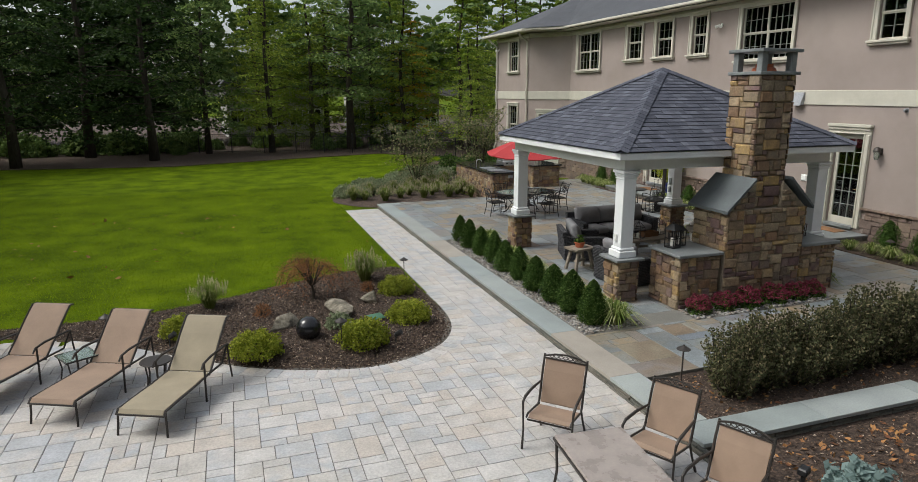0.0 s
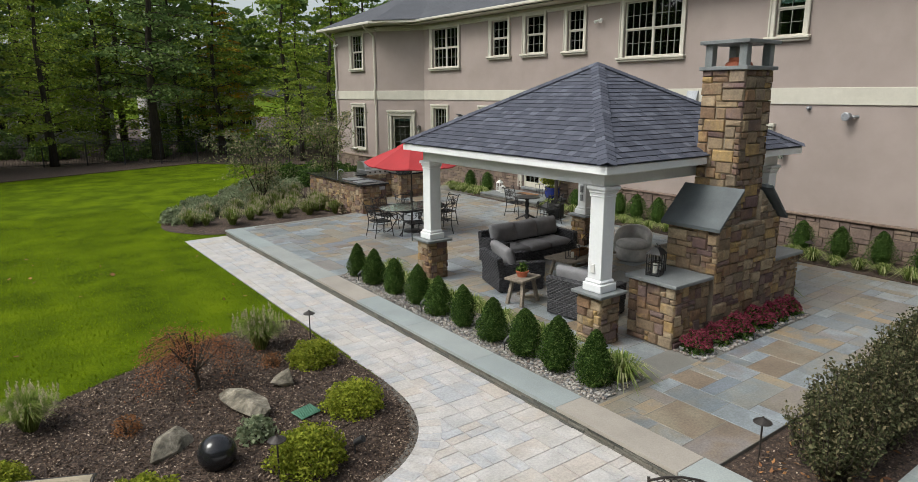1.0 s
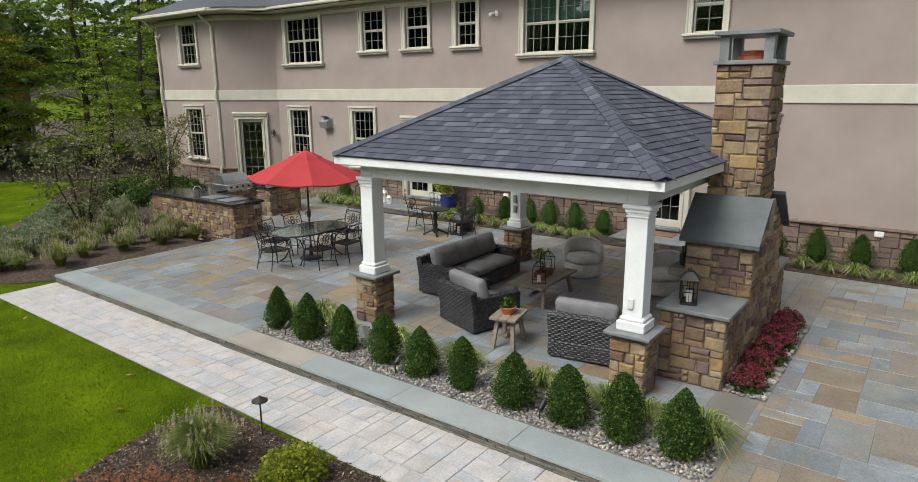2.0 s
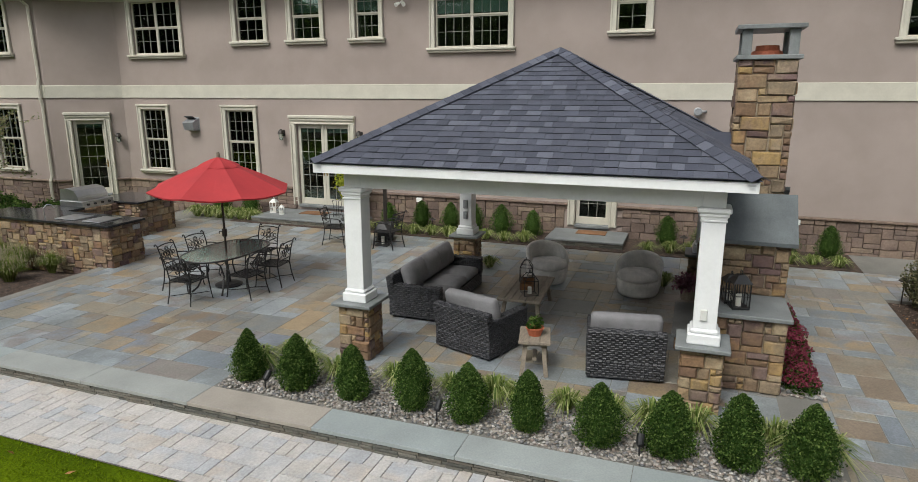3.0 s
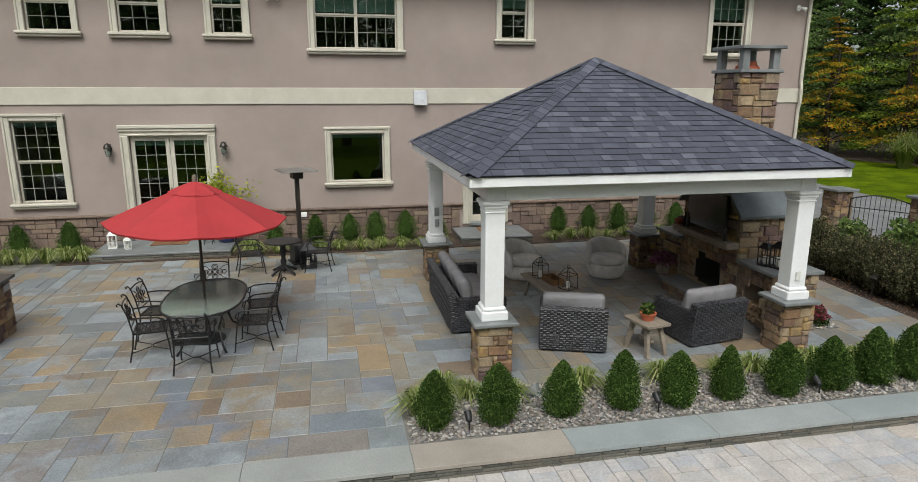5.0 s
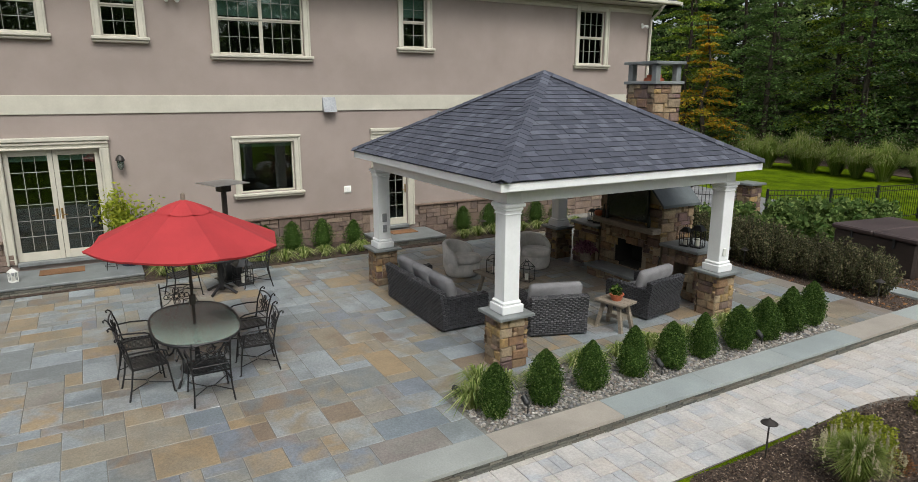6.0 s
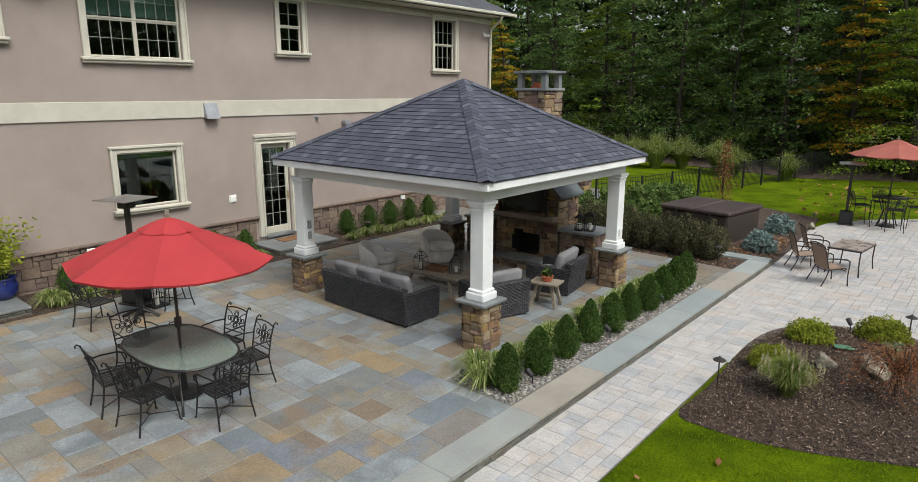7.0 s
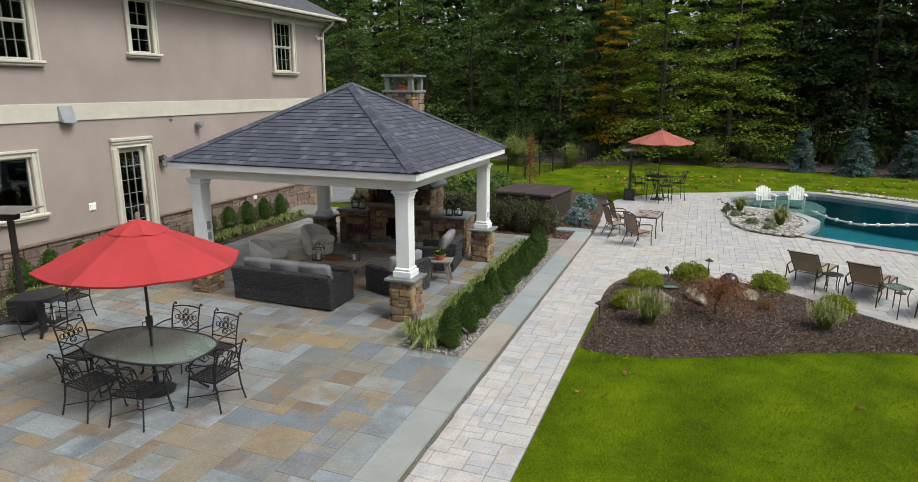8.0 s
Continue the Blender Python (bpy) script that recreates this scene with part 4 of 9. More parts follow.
# roof: two hips, gutter, soffit
def hip_roof(x0, x1, y0, y1, z, rise):
    h = (x1 - x0) / 2
    g = Geo()
    g.add([(x0, y0, z), (x1, y0, z), (x1, y1, z), (x0, y1, z), ((x0 + x1) / 2, y0 + h, z + rise), ((x0 + x1) / 2, y1 - h, z + rise)],
          [(0, 1, 4), (1, 2, 5, 4), (2, 3, 5), (3, 0, 4, 5), (3, 2, 1, 0)])
    return g
g = hip_roof(15.42, 29.7, HS - 0.6, 36.5, EAVE + 0.16, 4.3)
hpart("roof", g, M["roof"], "dark grey asphalt shingle hip roof")
hpart("roof", Geo().add([(14.05, 30.9, EAVE + 0.16), (14.05, 36.5, EAVE + 0.165), (18.6, 33.6, EAVE + 2.2), (15.42, 29.2, EAVE + 0.165), (18.6, 29.6, EAVE + 1.62), (18.6, 36.5, EAVE + 0.165)],
                        [(0, 2, 1), (3, 4, 2, 0), (1, 2, 5)]), M["roof"])
g = Geo()
g.box(15.46, HX, HS - 0.55, 30.6, EAVE + 0.0, EAVE + 0.03).box(14.1, HX + 0.4, 30.2, 36.45, EAVE + 0.035, EAVE + 0.06).box(15.46, 29.6, HS - 0.55, HS, EAVE, EAVE + 0.03)
hpart("soffit", g, M["trim"])
g = Geo()
g.box(15.33, 15.47, HS - 0.6, 29.4, EAVE + 0.05, EAVE + 0.15, 0.02).box(13.97, 14.11, 31.1, 36.5, EAVE + 0.03, EAVE + 0.15, 0.02)
g.box(0, math.hypot(1.36, 1.75), -0.13, 0.0, EAVE + 0.03, EAVE + 0.15, 0.02, pose(14.1, 31.15, 0, 0, 0, math.degrees(math.atan2(-1.75, 1.36))))
g.box(15.33, 29.6, HS - 0.65, HS - 0.53, EAVE + 0.03, EAVE + 0.15, 0.02)
hpart("gutter", g, M["trim"], "cream metal eaves gutter")
for m, u in ((MAIN, HN - HS - 0.12), (WINGM, 0.1), (WINGM, 4.08)):
    pts = [(u, -0.62, EAVE + 0.03), (u, -0.5, EAVE - 0.12), (u, -0.1, EAVE - 0.4), (u, -0.07, 4.4), (u, -0.12, 4.2), (u, -0.12, 3.8), (u, -0.07, 3.6), (u, -0.09, 1.3), (u, -0.17, 1.12), (u, -0.17, 0.3)]
    hpart("downspout", Geo().tube([m @ Vector(p) for p in pts], 0.05, 6), M["trim"])


def grid_bars(g, u0, u1, z0, z1, cols, rows, y, t=0.010):
    for k in range(1, cols):
        u = u0 + (u1 - u0) * k / cols
        g.box(u - t / 2, u + t / 2, y - 0.012, y + 0.012, z0, z1)
    for k in range(1, rows):
        z = z0 + (z1 - z0) * k / rows
        g.box(u0, u1, y - 0.0125, y + 0.0125, z - t / 2, z + t / 2)


wcount = [0]
def house_window(m, w, h, kind, blind=0.22):
    """A window in local coordinates: x across from the middle, y inwards, z up from the foot of the casing. w, h with the casing."""
    wcount[0] += 1
    win = thing(f"window_{wcount[0]}", "cream-cased window with white grilles in the stucco wall" if kind != "plain" else "cream-cased picture window in the stucco wall", "window", kind="structure", at=m)
    a = w / 2
    g = Geo()
    for s in (-1, 1):
        g.box(s * a - (CAS if s > 0 else 0), s * a + (CAS if s < 0 else 0), -0.06, 0.0, 0.12, h, 0.012)
        g.box(s * (a - 0.015) - 0.025, s * (a - 0.015) + 0.025, -0.085, -0.05, 0.12, h, 0.01)
    g.box(-a + CAS, a - CAS, -0.06, 0.0, h - CAS, h, 0.012).box(-a - 0.03, a + 0.03, -0.10, -0.0, h - 0.035, h + 0.03, 0.012)
    part("casing", g, M["trim"], win)
    g = Geo()
    g.box(-a - 0.07, a + 0.07, -0.15, 0.0, 0.06, 0.13, 0.015).box(-a - 0.05, a + 0.05, -0.11, 0.0, 0.0, 0.065, 0.02)
    part("sill", g, M["trim"], win)
    i, z0, z1 = a - CAS, CAS, h - CAS
    f = 0.042
    bays = [(-i, 0), (0, i)] if kind == "double" else [(-i, i)]
    for u0, u1 in bays:
        zm = (z0 + z1) / 2 if kind != "plain" else z1
        for lo, hi, y in ((z0, zm, 0.06), (zm, z1, 0.04)) if kind != "plain" else ((z0, z1, 0.05),):
            g = Geo()
            g.box(u0, u0 + f, y, y + 0.045, lo, hi, 0.006).box(u1 - f, u1, y, y + 0.045, lo, hi, 0.006)
            g.box(u0 + f, u1 - f, y, y + 0.045, lo, lo + f, 0.006).box(u0 + f, u1 - f, y, y + 0.045, hi - f * 0.8, hi, 0.006)
            sash = part("sash", g, M["trim"], win)
            if kind != "plain":
                g = Geo()
                cols = max(2, round((u1 - u0) / 0.29))
                grid_bars(g, u0 + f, u1 - f, lo + f, hi - f * 0.8, cols, 2 if hi - lo < 0.85 else 3, y + 0.022)
                part("grille", g, M["grille"], sash)
            p = part("pane", Geo().box(u0 + f, u1 - f, y + 0.03, y + 0.036, lo + f, hi - f * 0.8), M["glass"], sash)
            p.visible_shadow = False
    # sheet behind the glass: a blind, or in upper windows a painted reflection
    if blind:
        part("blind", Geo().box(-i + 0.02, i - 0.02, 0.13, 0.14, z1 - (z1 - z0) * blind, z1, 0), M["blind"], win)
    return win


def wall_at(m, u):
    return m @ Matrix.Translation((u, 0, 0))


kinds1, kinds2 = ["single", "single", "plain"], ["double", "single", "single", "single", "double", "single", "single"]
for (a, c, z0, z1), k, bl in zip(W1 + W2, kinds1 + kinds2, [0.08, 0.08, 0.1, 0.5, 0.42, 0.42, 0.42, 0.45, 0.4, 0.42]):
    house_window(wall_at(MAIN, hu((a + c) / 2)) @ Matrix.Translation((0, 0, z0)), c - a, z1 - z0, k, bl)
for (a, c, z0, z1), bl in zip(WW, (0.5, 0.3)):
    house_window(wall_at(WINGM, (a + c) / 2) @ Matrix.Translation((0, 0, z0)), c - a, z1 - z0, "single", bl)

dcount = [0]
def house_door(m, w, h, leaves, foot=0.16):
    """A glazed door set in local coordinates: x across from the middle, y inwards, z from the threshold."""
    dcount[0] += 1
    door = thing(f"door_{dcount[0]}", "cream french doors with glass grilles and a moulded surround" if leaves == 2 else "cream glazed door with white grilles and a moulded surround", "door", kind="structure", at=m)
    a = w / 2
    g = Geo()
    for s in (-1, 1):
        g.box(min(s * a, s * (a - 0.2)), max(s * a, s * (a - 0.2)), -0.06, 0, 0.0, h - 0.24, 0.012)
        g.box(min(s * (a - 0.01), s * (a - 0.06)), max(s * (a - 0.01), s * (a - 0.06)), -0.10, -0.05, 0.0, h - 0.24, 0.012)
        g.box(min(s * (a - 0.15), s * (a - 0.19)), max(s * (a - 0.15), s * (a - 0.19)), -0.09, -0.05, 0.0, h - 0.24, 0.01)
    g.box(-a, a, -0.06, 0, h - 0.24, h, 0.012).box(-a - 0.02, a + 0.02, -0.13, 0, h - 0.07, h + 0.02, 0.015).box(-a, a, -0.10, -0.05, h - 0.14, h - 0.08, 0.012)
    g.box(-a + 0.16, a - 0.16, -0.09, -0.05, h - 0.24, h - 0.20, 0.01)
    part("casing", g, M["trim"], door)
    part("threshold", Geo().box(-a + 0.2, a - 0.2, -0.09, 0.25, -foot * 0.35, 0.03, 0.01), M["slate"], door, "grey stone threshold")
    i = a - 0.2
    wl_ = 2 * i / leaves
    for k in range(leaves):
        u0, u1 = -i + k * wl_, -i + (k + 1) * wl_
        top = h - 0.24
        st, br = 0.10, 0.22
        g = Geo()
        g.box(u0 + 0.004, u0 + st, 0.06, 0.105, 0.03, top, 0.006).box(u1 - st, u1 - 0.004, 0.06, 0.105, 0.03, top, 0.006)
        g.box(u0 + st, u1 - st, 0.06, 0.105, 0.03, br, 0.006).box(u0 + st, u1 - st, 0.06, 0.105, top - 0.13, top, 0.006)
        leaf = part("door_leaf", g, M["trim"], door)
        g = Geo()
        grid_bars(g, u0 + st, u1 - st, br, top - 0.13, 3, 6, 0.08)
        part("grille", g, M["grille"], leaf)
        p = part("pane", Geo().box(u0 + st, u1 - st, 0.085, 0.091, br, top - 0.13), M["glass"], leaf)
        p.visible_shadow = False
        part("blind", Geo().box(u0 + st, u1 - st, 0.12, 0.126, top - 0.25, top - 0.13), M["blind"], leaf)
        hx = u1 - st / 2 if (k == 0 and leaves == 2) else (u0 + st / 2 if leaves == 2 else u1 - st / 2)
        g = Geo()
        g.box(hx - 0.02, hx + 0.02, 0.045, 0.06, 0.92, 1.16, 0.006).tube([(hx, 0.05, 1.02), (hx, 0.0, 1.02), (hx - 0.1 if hx > u0 + wl_ / 2 else hx + 0.1, 0.0, 1.02)], 0.01, 6)
        part("handle", g, M["brass"], leaf, "aged brass lever handle")
    return door


house_door(wall_at(MAIN, hu((DC[0] + DC[1]) / 2)) @ Matrix.Translation((0, 0, DC[2])), DC[1] - DC[0], DC[3] - DC[2], 2)
house_door(wall_at(MAIN, hu((DD[0] + DD[1]) / 2)) @ Matrix.Translation((0, 0, DD[2])), DD[1] - DD[0], DD[3] - DD[2], 1)
house_door(DIAG @ Matrix.Translation(((DA[0] + DA[1]) / 2, 0, DA[2])), DA[1] - DA[0], DA[3] - DA[2], 1)

# ---- pavilion ----
PX0, PX1, PY0, PY1 = 6.857, 12.475, 11.20, 16.78
PC = ((PX0 + PX1) / 2, (PY0 + PY1) / 2)
FASCIA0, FASCIA1, PEAK = 2.956, 3.08, 4.67
COLS = [(7.29, 16.36), (7.29, 11.62), (12.06, 16.36), (12.02, 11.62)]
pav = thing("pavilion", "open white-columned pavilion with a dark shingled hip roof on stone piers", "pavilion", at=pose(PC[0], PC[1], ground_z(PC[0])))


def ppart(name, g, mat, label="", smooth=False, tidy=True):
    return fixed(part(name, g, mat, pav, label, smooth, tidy), pav)


g = Geo()
t = 0.03
for x0, x1, y0, y1 in ((PX0, PX1, PY1 - t, PY1), (PX0, PX1, PY0, PY0 + t), (PX0, PX0 + t, PY0 + t, PY1 - t), (PX1 - t, PX1, PY0 + t, PY1 - t)):
    ppart("fascia", Geo().box(x0, x1, y0, y1, FASCIA0, FASCIA1, 0.004), M["white"], "white painted fascia board")
g = Geo()
o = 0.30
BX0, BX1, BY0, BY1 = PX0 + o, PX1 - o, PY0 + o, PY1 - o
for k, (x0, x1, y0, y1) in enumerate(((BX0, BX1, BY1 - 0.26, BY1), (BX0, BX1, BY0, BY0 + 0.26), (BX0, BX0 + 0.26, BY0 + 0.26, BY1 - 0.26), (BX1 - 0.26, BX1, BY0 + 0.26, BY1 - 0.26))):
    ppart("beam", Geo().box(x0, x1, y0, y1, 2.73, FASCIA0 - 0.02, 0.006), M["white"], "white boxed beam under the eaves")
g = Geo()
g.box(PX0 + t, PX1 - t, PY0 + t, PY1 - t, FASCIA0 + 0.01, FASCIA0 + 0.03)
ppart("ceiling_board", g, M["soffit"])
# roof deck and shingles
ov = 0.025
C = [(PX0 - ov, PY0 - ov), (PX1 + ov, PY0 - ov), (PX1 + ov, PY1 + ov), (PX0 - ov, PY1 + ov)]
g = Geo()
g.add([(x, y, FASCIA1 + 0.01) for x, y in C] + [(PC[0], PC[1], PEAK - 0.02)], [(0, 1, 4), (1, 2, 4), (2, 3, 4), (3, 0, 4), (3, 2, 1, 0)])
ppart("roof_deck", g, M["shingle_far"], "dark blue-grey asphalt shingle roof")
RS = random.Random(5)
def slope_shingles(a, c):
    """Matrices and sizes of the shingles of one slope, from eave corner a to eave corner c."""
    a, c, top = Vector((*a, FASCIA1 + 0.012)), Vector((*c, FASCIA1 + 0.012)), Vector((PC[0], PC[1], PEAK - 0.018))
    along = (c - a).normalized()
    mid = (a + c) / 2
    up = (top - mid)
    L, width = up.length, (c - a).length
    up.normalize()
    nrm = along.cross(up)
    rows, out = round(L / 0.143), []
    for r in range(rows):
        s0 = r * L / rows
        half = width / 2 * (1 - (s0 + 0.07) / L)
        u = -half
        while u < half - 0.02:
            w = min(RS.choice((0.11, 0.14, 0.17, 0.20, 0.25)), half - u)
            if half - (u + w) < 0.08:
                w = half - u
            p = mid + along * (u + w / 2) + up * (s0 + 0.082)
            m = Matrix((along, up, nrm)).transposed().to_4x4()
            m.translation = p
            lift = RS.choice((0.0, 0.001, 0.004))
            out.append((m @ pose(0, 0, 0.006, -4.7), w, lift))
            u += w
    return out
west = slope_shingles(C[3], C[0])
for s, mlist in enumerate((slope_shingles(C[0], C[1]), slope_shingles(C[1], C[2]), slope_shingles(C[2], C[3]))):
    g = Geo()
    for m, w, lift in mlist:
        g.slab(w - 0.002, 0.172, 0.008 + lift, 0.002, 0, m)
    tagged(fixed(part("shingle_field", g.mesh("shingle_field", False, False, (M["shingle_far"], M["shingle_edge_shade"])), None, pav, "dark blue-grey asphalt shingles"), pav), kind="stuff")
g = Geo()
for cx_, cy_ in C:
    a, top = Vector((cx_, cy_, FASCIA1 + 0.02)), Vector((PC[0], PC[1], PEAK))
    d = top - a
    n_, d1 = int(d.length / 0.15), d.normalized()
    side = d1.cross(Vector((0, 0, 1))).normalized()
    nrm = side.cross(d1).normalized()
    for k in range(n_):
        for s in (-1, 1):
            m = Matrix((side, d1, nrm)).transposed().to_4x4()
            m.translation = a + d1 * (k * (d.length - 0.06) / n_ + 0.125) + nrm * 0.002
            g.slab(0.15, 0.20, 0.008, 0.003, 0, m @ pose(s * 0.068, 0, 0.0, -2.6, s * 23, 0))
tagged(ppart("hip_cap", g, M["shingle_far"], "overlapping hip cap shingles"), kind="stuff")

# small saddle roof that sheds water behind the chimney
run = (PEAK - FASCIA1) / (PC[1] - PY0)
ridge_z, foot_y = 3.44, 11.40
back_y = PY0 + (ridge_z - FASCIA1) / run
low_z = FASCIA1 + (foot_y - PY0) * run
ppart("saddle_roof", Geo().add([(9.22, foot_y, low_z), (10.26, foot_y, low_z), (9.74, foot_y, ridge_z), (9.74, back_y, ridge_z + 0.01), (9.22, foot_y, low_z - 0.05), (10.26, foot_y, low_z - 0.05)],
                               [(0, 2, 3), (1, 3, 2), (0, 4, 5, 1, 2), (0, 3, 4), (1, 5, 3), (4, 3, 5)]), M["shingle_far"], "shingled saddle behind the chimney")

# piers and columns
SIZES = [(2, 1), (3, 2), (2, 2), (3, 1), (2, 1), (3, 2), (4, 2), (3, 2), (2, 2), (4, 1), (2, 2), (4, 2), (1, 1)]
veneer_jobs = []
RP = random.Random(21)
stone_cache = {}
def stone_mesh(w, h, d):
    key = (round(w / 0.02), round(h / 0.02), RP.randrange(3))
    if key not in stone_cache:
        me = Geo().slab(w, h, d, 0.010, 0.018, None, RP).mesh("stone")
        me.materials.append(M["stone"])
        stone_cache[key] = me
    return stone_cache[key]


def stone_face(parent, m, w, h, unit=0.075, holes=(), deep=0.04):
    """Veneer stones over a w by h face whose lower left corner is at m, facing local +z."""
    for x, y, a, c in pack(w, h, unit, SIZES, RP, ((2, 1), (1, 1))):
        u, v = x + a / 2, y + c / 2
        if any(h0 < u < h1 and v0 < v < v1 for h0, h1, v0, v1 in holes):
            continue
        ob = new("stone", stone_mesh(a - 0.003, c - 0.003, deep))
        ob.parent = parent
        ob.matrix_parent_inverse = Matrix()
        ob.matrix_basis = m @ pose(u, v, RP.uniform(-0.012, 0.012), RP.uniform(-1.5, 1.5), RP.uniform(-1.5, 1.5), RP.choice((0, 180)))


def veneer(parent, x0, x1, y0, y1, z0, z1, sides="NSEW", unit=0.075, holes=None):
    """Stone veneer round an upright block; the mortar core stands 4 cm inside its faces."""
    holes = holes or {}
    d = 0.04
    if "W" in sides:
        stone_face(parent, pose(x0 + d, y1, z0) @ Matrix(((0, 0, -1, 0), (-1, 0, 0, 0), (0, 1, 0, 0), (0, 0, 0, 1))), y1 - y0, z1 - z0, unit, holes.get("W", ()))
    if "E" in sides:
        stone_face(parent, pose(x1 - d, y0, z0) @ Matrix(((0, 0, 1, 0), (1, 0, 0, 0), (0, 1, 0, 0), (0, 0, 0, 1))), y1 - y0, z1 - z0, unit, holes.get("E", ()))
    if "S" in sides:
        stone_face(parent, pose(x0 + d, y0 + d, z0) @ Matrix(((1, 0, 0, 0), (0, 0, -1, 0), (0, 1, 0, 0), (0, 0, 0, 1))), x1 - x0 - 2 * d, z1 - z0, unit, holes.get("S", ()))
    if "N" in sides:
        stone_face(parent, pose(x1 - d, y1 - d, z0) @ Matrix(((-1, 0, 0, 0), (0, 0, 1, 0), (0, 1, 0, 0), (0, 0, 0, 1))), x1 - x0 - 2 * d, z1 - z0, unit, holes.get("N", ()))


for k, (x, y) in enumerate(COLS):
    z0, cap = ground_z(x), 1.06
    a = 0.245
    pier = ppart("pier", Geo().box(x - a + 0.035, x + a - 0.035, y - a + 0.035, y + a - 0.035, z0 - 0.05, cap - 0.05), M["mortar"], "square fieldstone pier")


    veneer_jobs.append((pier, x - a, x + a, y - a, y + a, z0, cap - 0.05, "NSEW", 0.075, None))
    ppart("pier_cap", Geo().box(x - 0.315, x + 0.315, y - 0.315, y + 0.315, cap - 0.05, cap, 0.008), M["slate"], "bluestone pier cap")
    g = Geo()
    g.box(x - 0.19, x + 0.19, y - 0.19, y + 0.19, cap, cap + 0.13, 0.012).box(x - 0.165, x + 0.165, y - 0.165, y + 0.165, cap + 0.13, cap + 0.19, 0.02)
    g.box(x - 0.135, x + 0.135, y - 0.135, y + 0.135, cap + 0.19, 2.60, 0.006)
    g.box(x - 0.15, x + 0.15, y - 0.15, y + 0.15, 2.56, 2.585, 0.008).box(x - 0.165, x + 0.165, y - 0.165, y + 0.165, 2.62, 2.67, 0.015).box(x - 0.19, x + 0.19, y - 0.19, y + 0.19, 2.67, 2.732, 0.015)
    g.box(x - 0.145, x + 0.145, y - 0.145, y + 0.145, 2.60, 2.62)
    ppart("column", g, M["white"], "square white panelled column")
x, y = 7.155, 11.64
ppart("outlet_box", Geo().box(x - 0.03, x, y - 0.04, y + 0.04, 1.36, 1.5, 0.008), M["resin"], "white weatherproof outlet box")
for x, y in ((11.925, 16.36),):
    g = Geo().box(x - 0.035, x, y - 0.045, y + 0.045, 1.40, 1.56, 0.01).box(x - 0.03, x, y - 0.05, y + 0.05, 1.62, 1.80, 0.01)
    ppart("outlet_box", g, M["grey_box"], "grey weatherproof outlet box")

# ---- fireplace and chimney at the south side of the pavilion ----
FX0, FX1, FB0, FB1 = 7.86, 11.62, 8.80, 10.68       # wings and the middle block
FY0, FY1 = 10.62, 11.50
WT = 1.26
fz = ground_z(9.7)
fire = thing("outdoor_fireplace", "tall outdoor fireplace of brown and tan fieldstone with a capped chimney", "fireplace", at=pose(9.74, 11.06, fz))


def fpart(name, g, mat, label="", smooth=False):
    return fixed(part(name, g, mat, fire, label, smooth), fire)


d = 0.035
# wings: hollow towards the seats for firewood
def wing(x0, x1, ox0, ox1, zz):
    g = Geo()
    z0 = ground_z(x0) - 0.05
    g.box(x0 + d, ox0, FY0 + d, FY1 - d, z0, WT - 0.06).box(ox1, x1 - d, FY0 + d, FY1 - d, z0, WT - 0.06)
    g.box(ox0, ox1, FY0 + d, FY0 + 0.25, z0, WT - 0.06).box(ox0, ox1, FY0 + 0.25, FY1 - d, zz, WT - 0.06)
    return fpart("wing", g, M["mortar"], "low stone wing with a firewood niche")
w1 = wing(FX0, FB0, 8.08, 8.66, 0.92)
w2 = wing(FB1, FX1, 10.82, 11.40, 0.92)
veneer_jobs.append((w1, FX0, FB0, FY0, FY1, fz - 0.02, WT - 0.06, "NSW", 0.09, {"N": [(0.10, 0.72, 0.0, 0.70)]}))
veneer_jobs.append((w2, FB1, FX1, FY0, FY1, fz - 0.02, WT - 0.06, "NSE", 0.09, {"N": [(0.18, 0.80, 0.0, 0.70)]}))
for x0, x1 in ((FX0 - 0.05, FB0), (FB1, FX1 + 0.05)):
    fpart("wing_cap", Geo().box(x0, x1, FY0 - 0.05, FY1 + 0.05, WT - 0.06, WT, 0.01), M["slate"], "bluestone cap on the wing")
# middle block with the firebox
g = Geo()
fb0, fb1, fbz0, fbz1 = 9.33, 10.17, 0.50, 1.10
g.box(FB0 + d, fb0, FY0 - 0.06 + d, FY1 - d, fz - 0.05, 2.02).box(fb1, FB1 - d, FY0 - 0.06 + d, FY1 - d, fz - 0.05, 2.02)
g.box(fb0, fb1, FY0 - 0.06 + d, FY0 + 0.3, fz - 0.05, 2.02).box(fb0, fb1, FY0 + 0.3, FY1 - d, fz - 0.05, fbz0).box(fb0, fb1, FY0 + 0.3, FY1 - d, fbz1, 2.02)
block = fpart("firebox_block", g, M["mortar"], "stone fireplace block with an open firebox")
veneer_jobs.append((block, FB0, FB1, FY0 - 0.06, FY1, fz - 0.02, 2.02, "NS", 0.09, {"N": [(fb0 - FB0 - 0.02, fb1 - FB0 + 0.02, 0.2, 0.86)]}))
veneer_jobs.append((block, FB0, FB1, FY0 - 0.06, FY1, WT, 2.02, "WE", 0.09, None))
g = Geo()
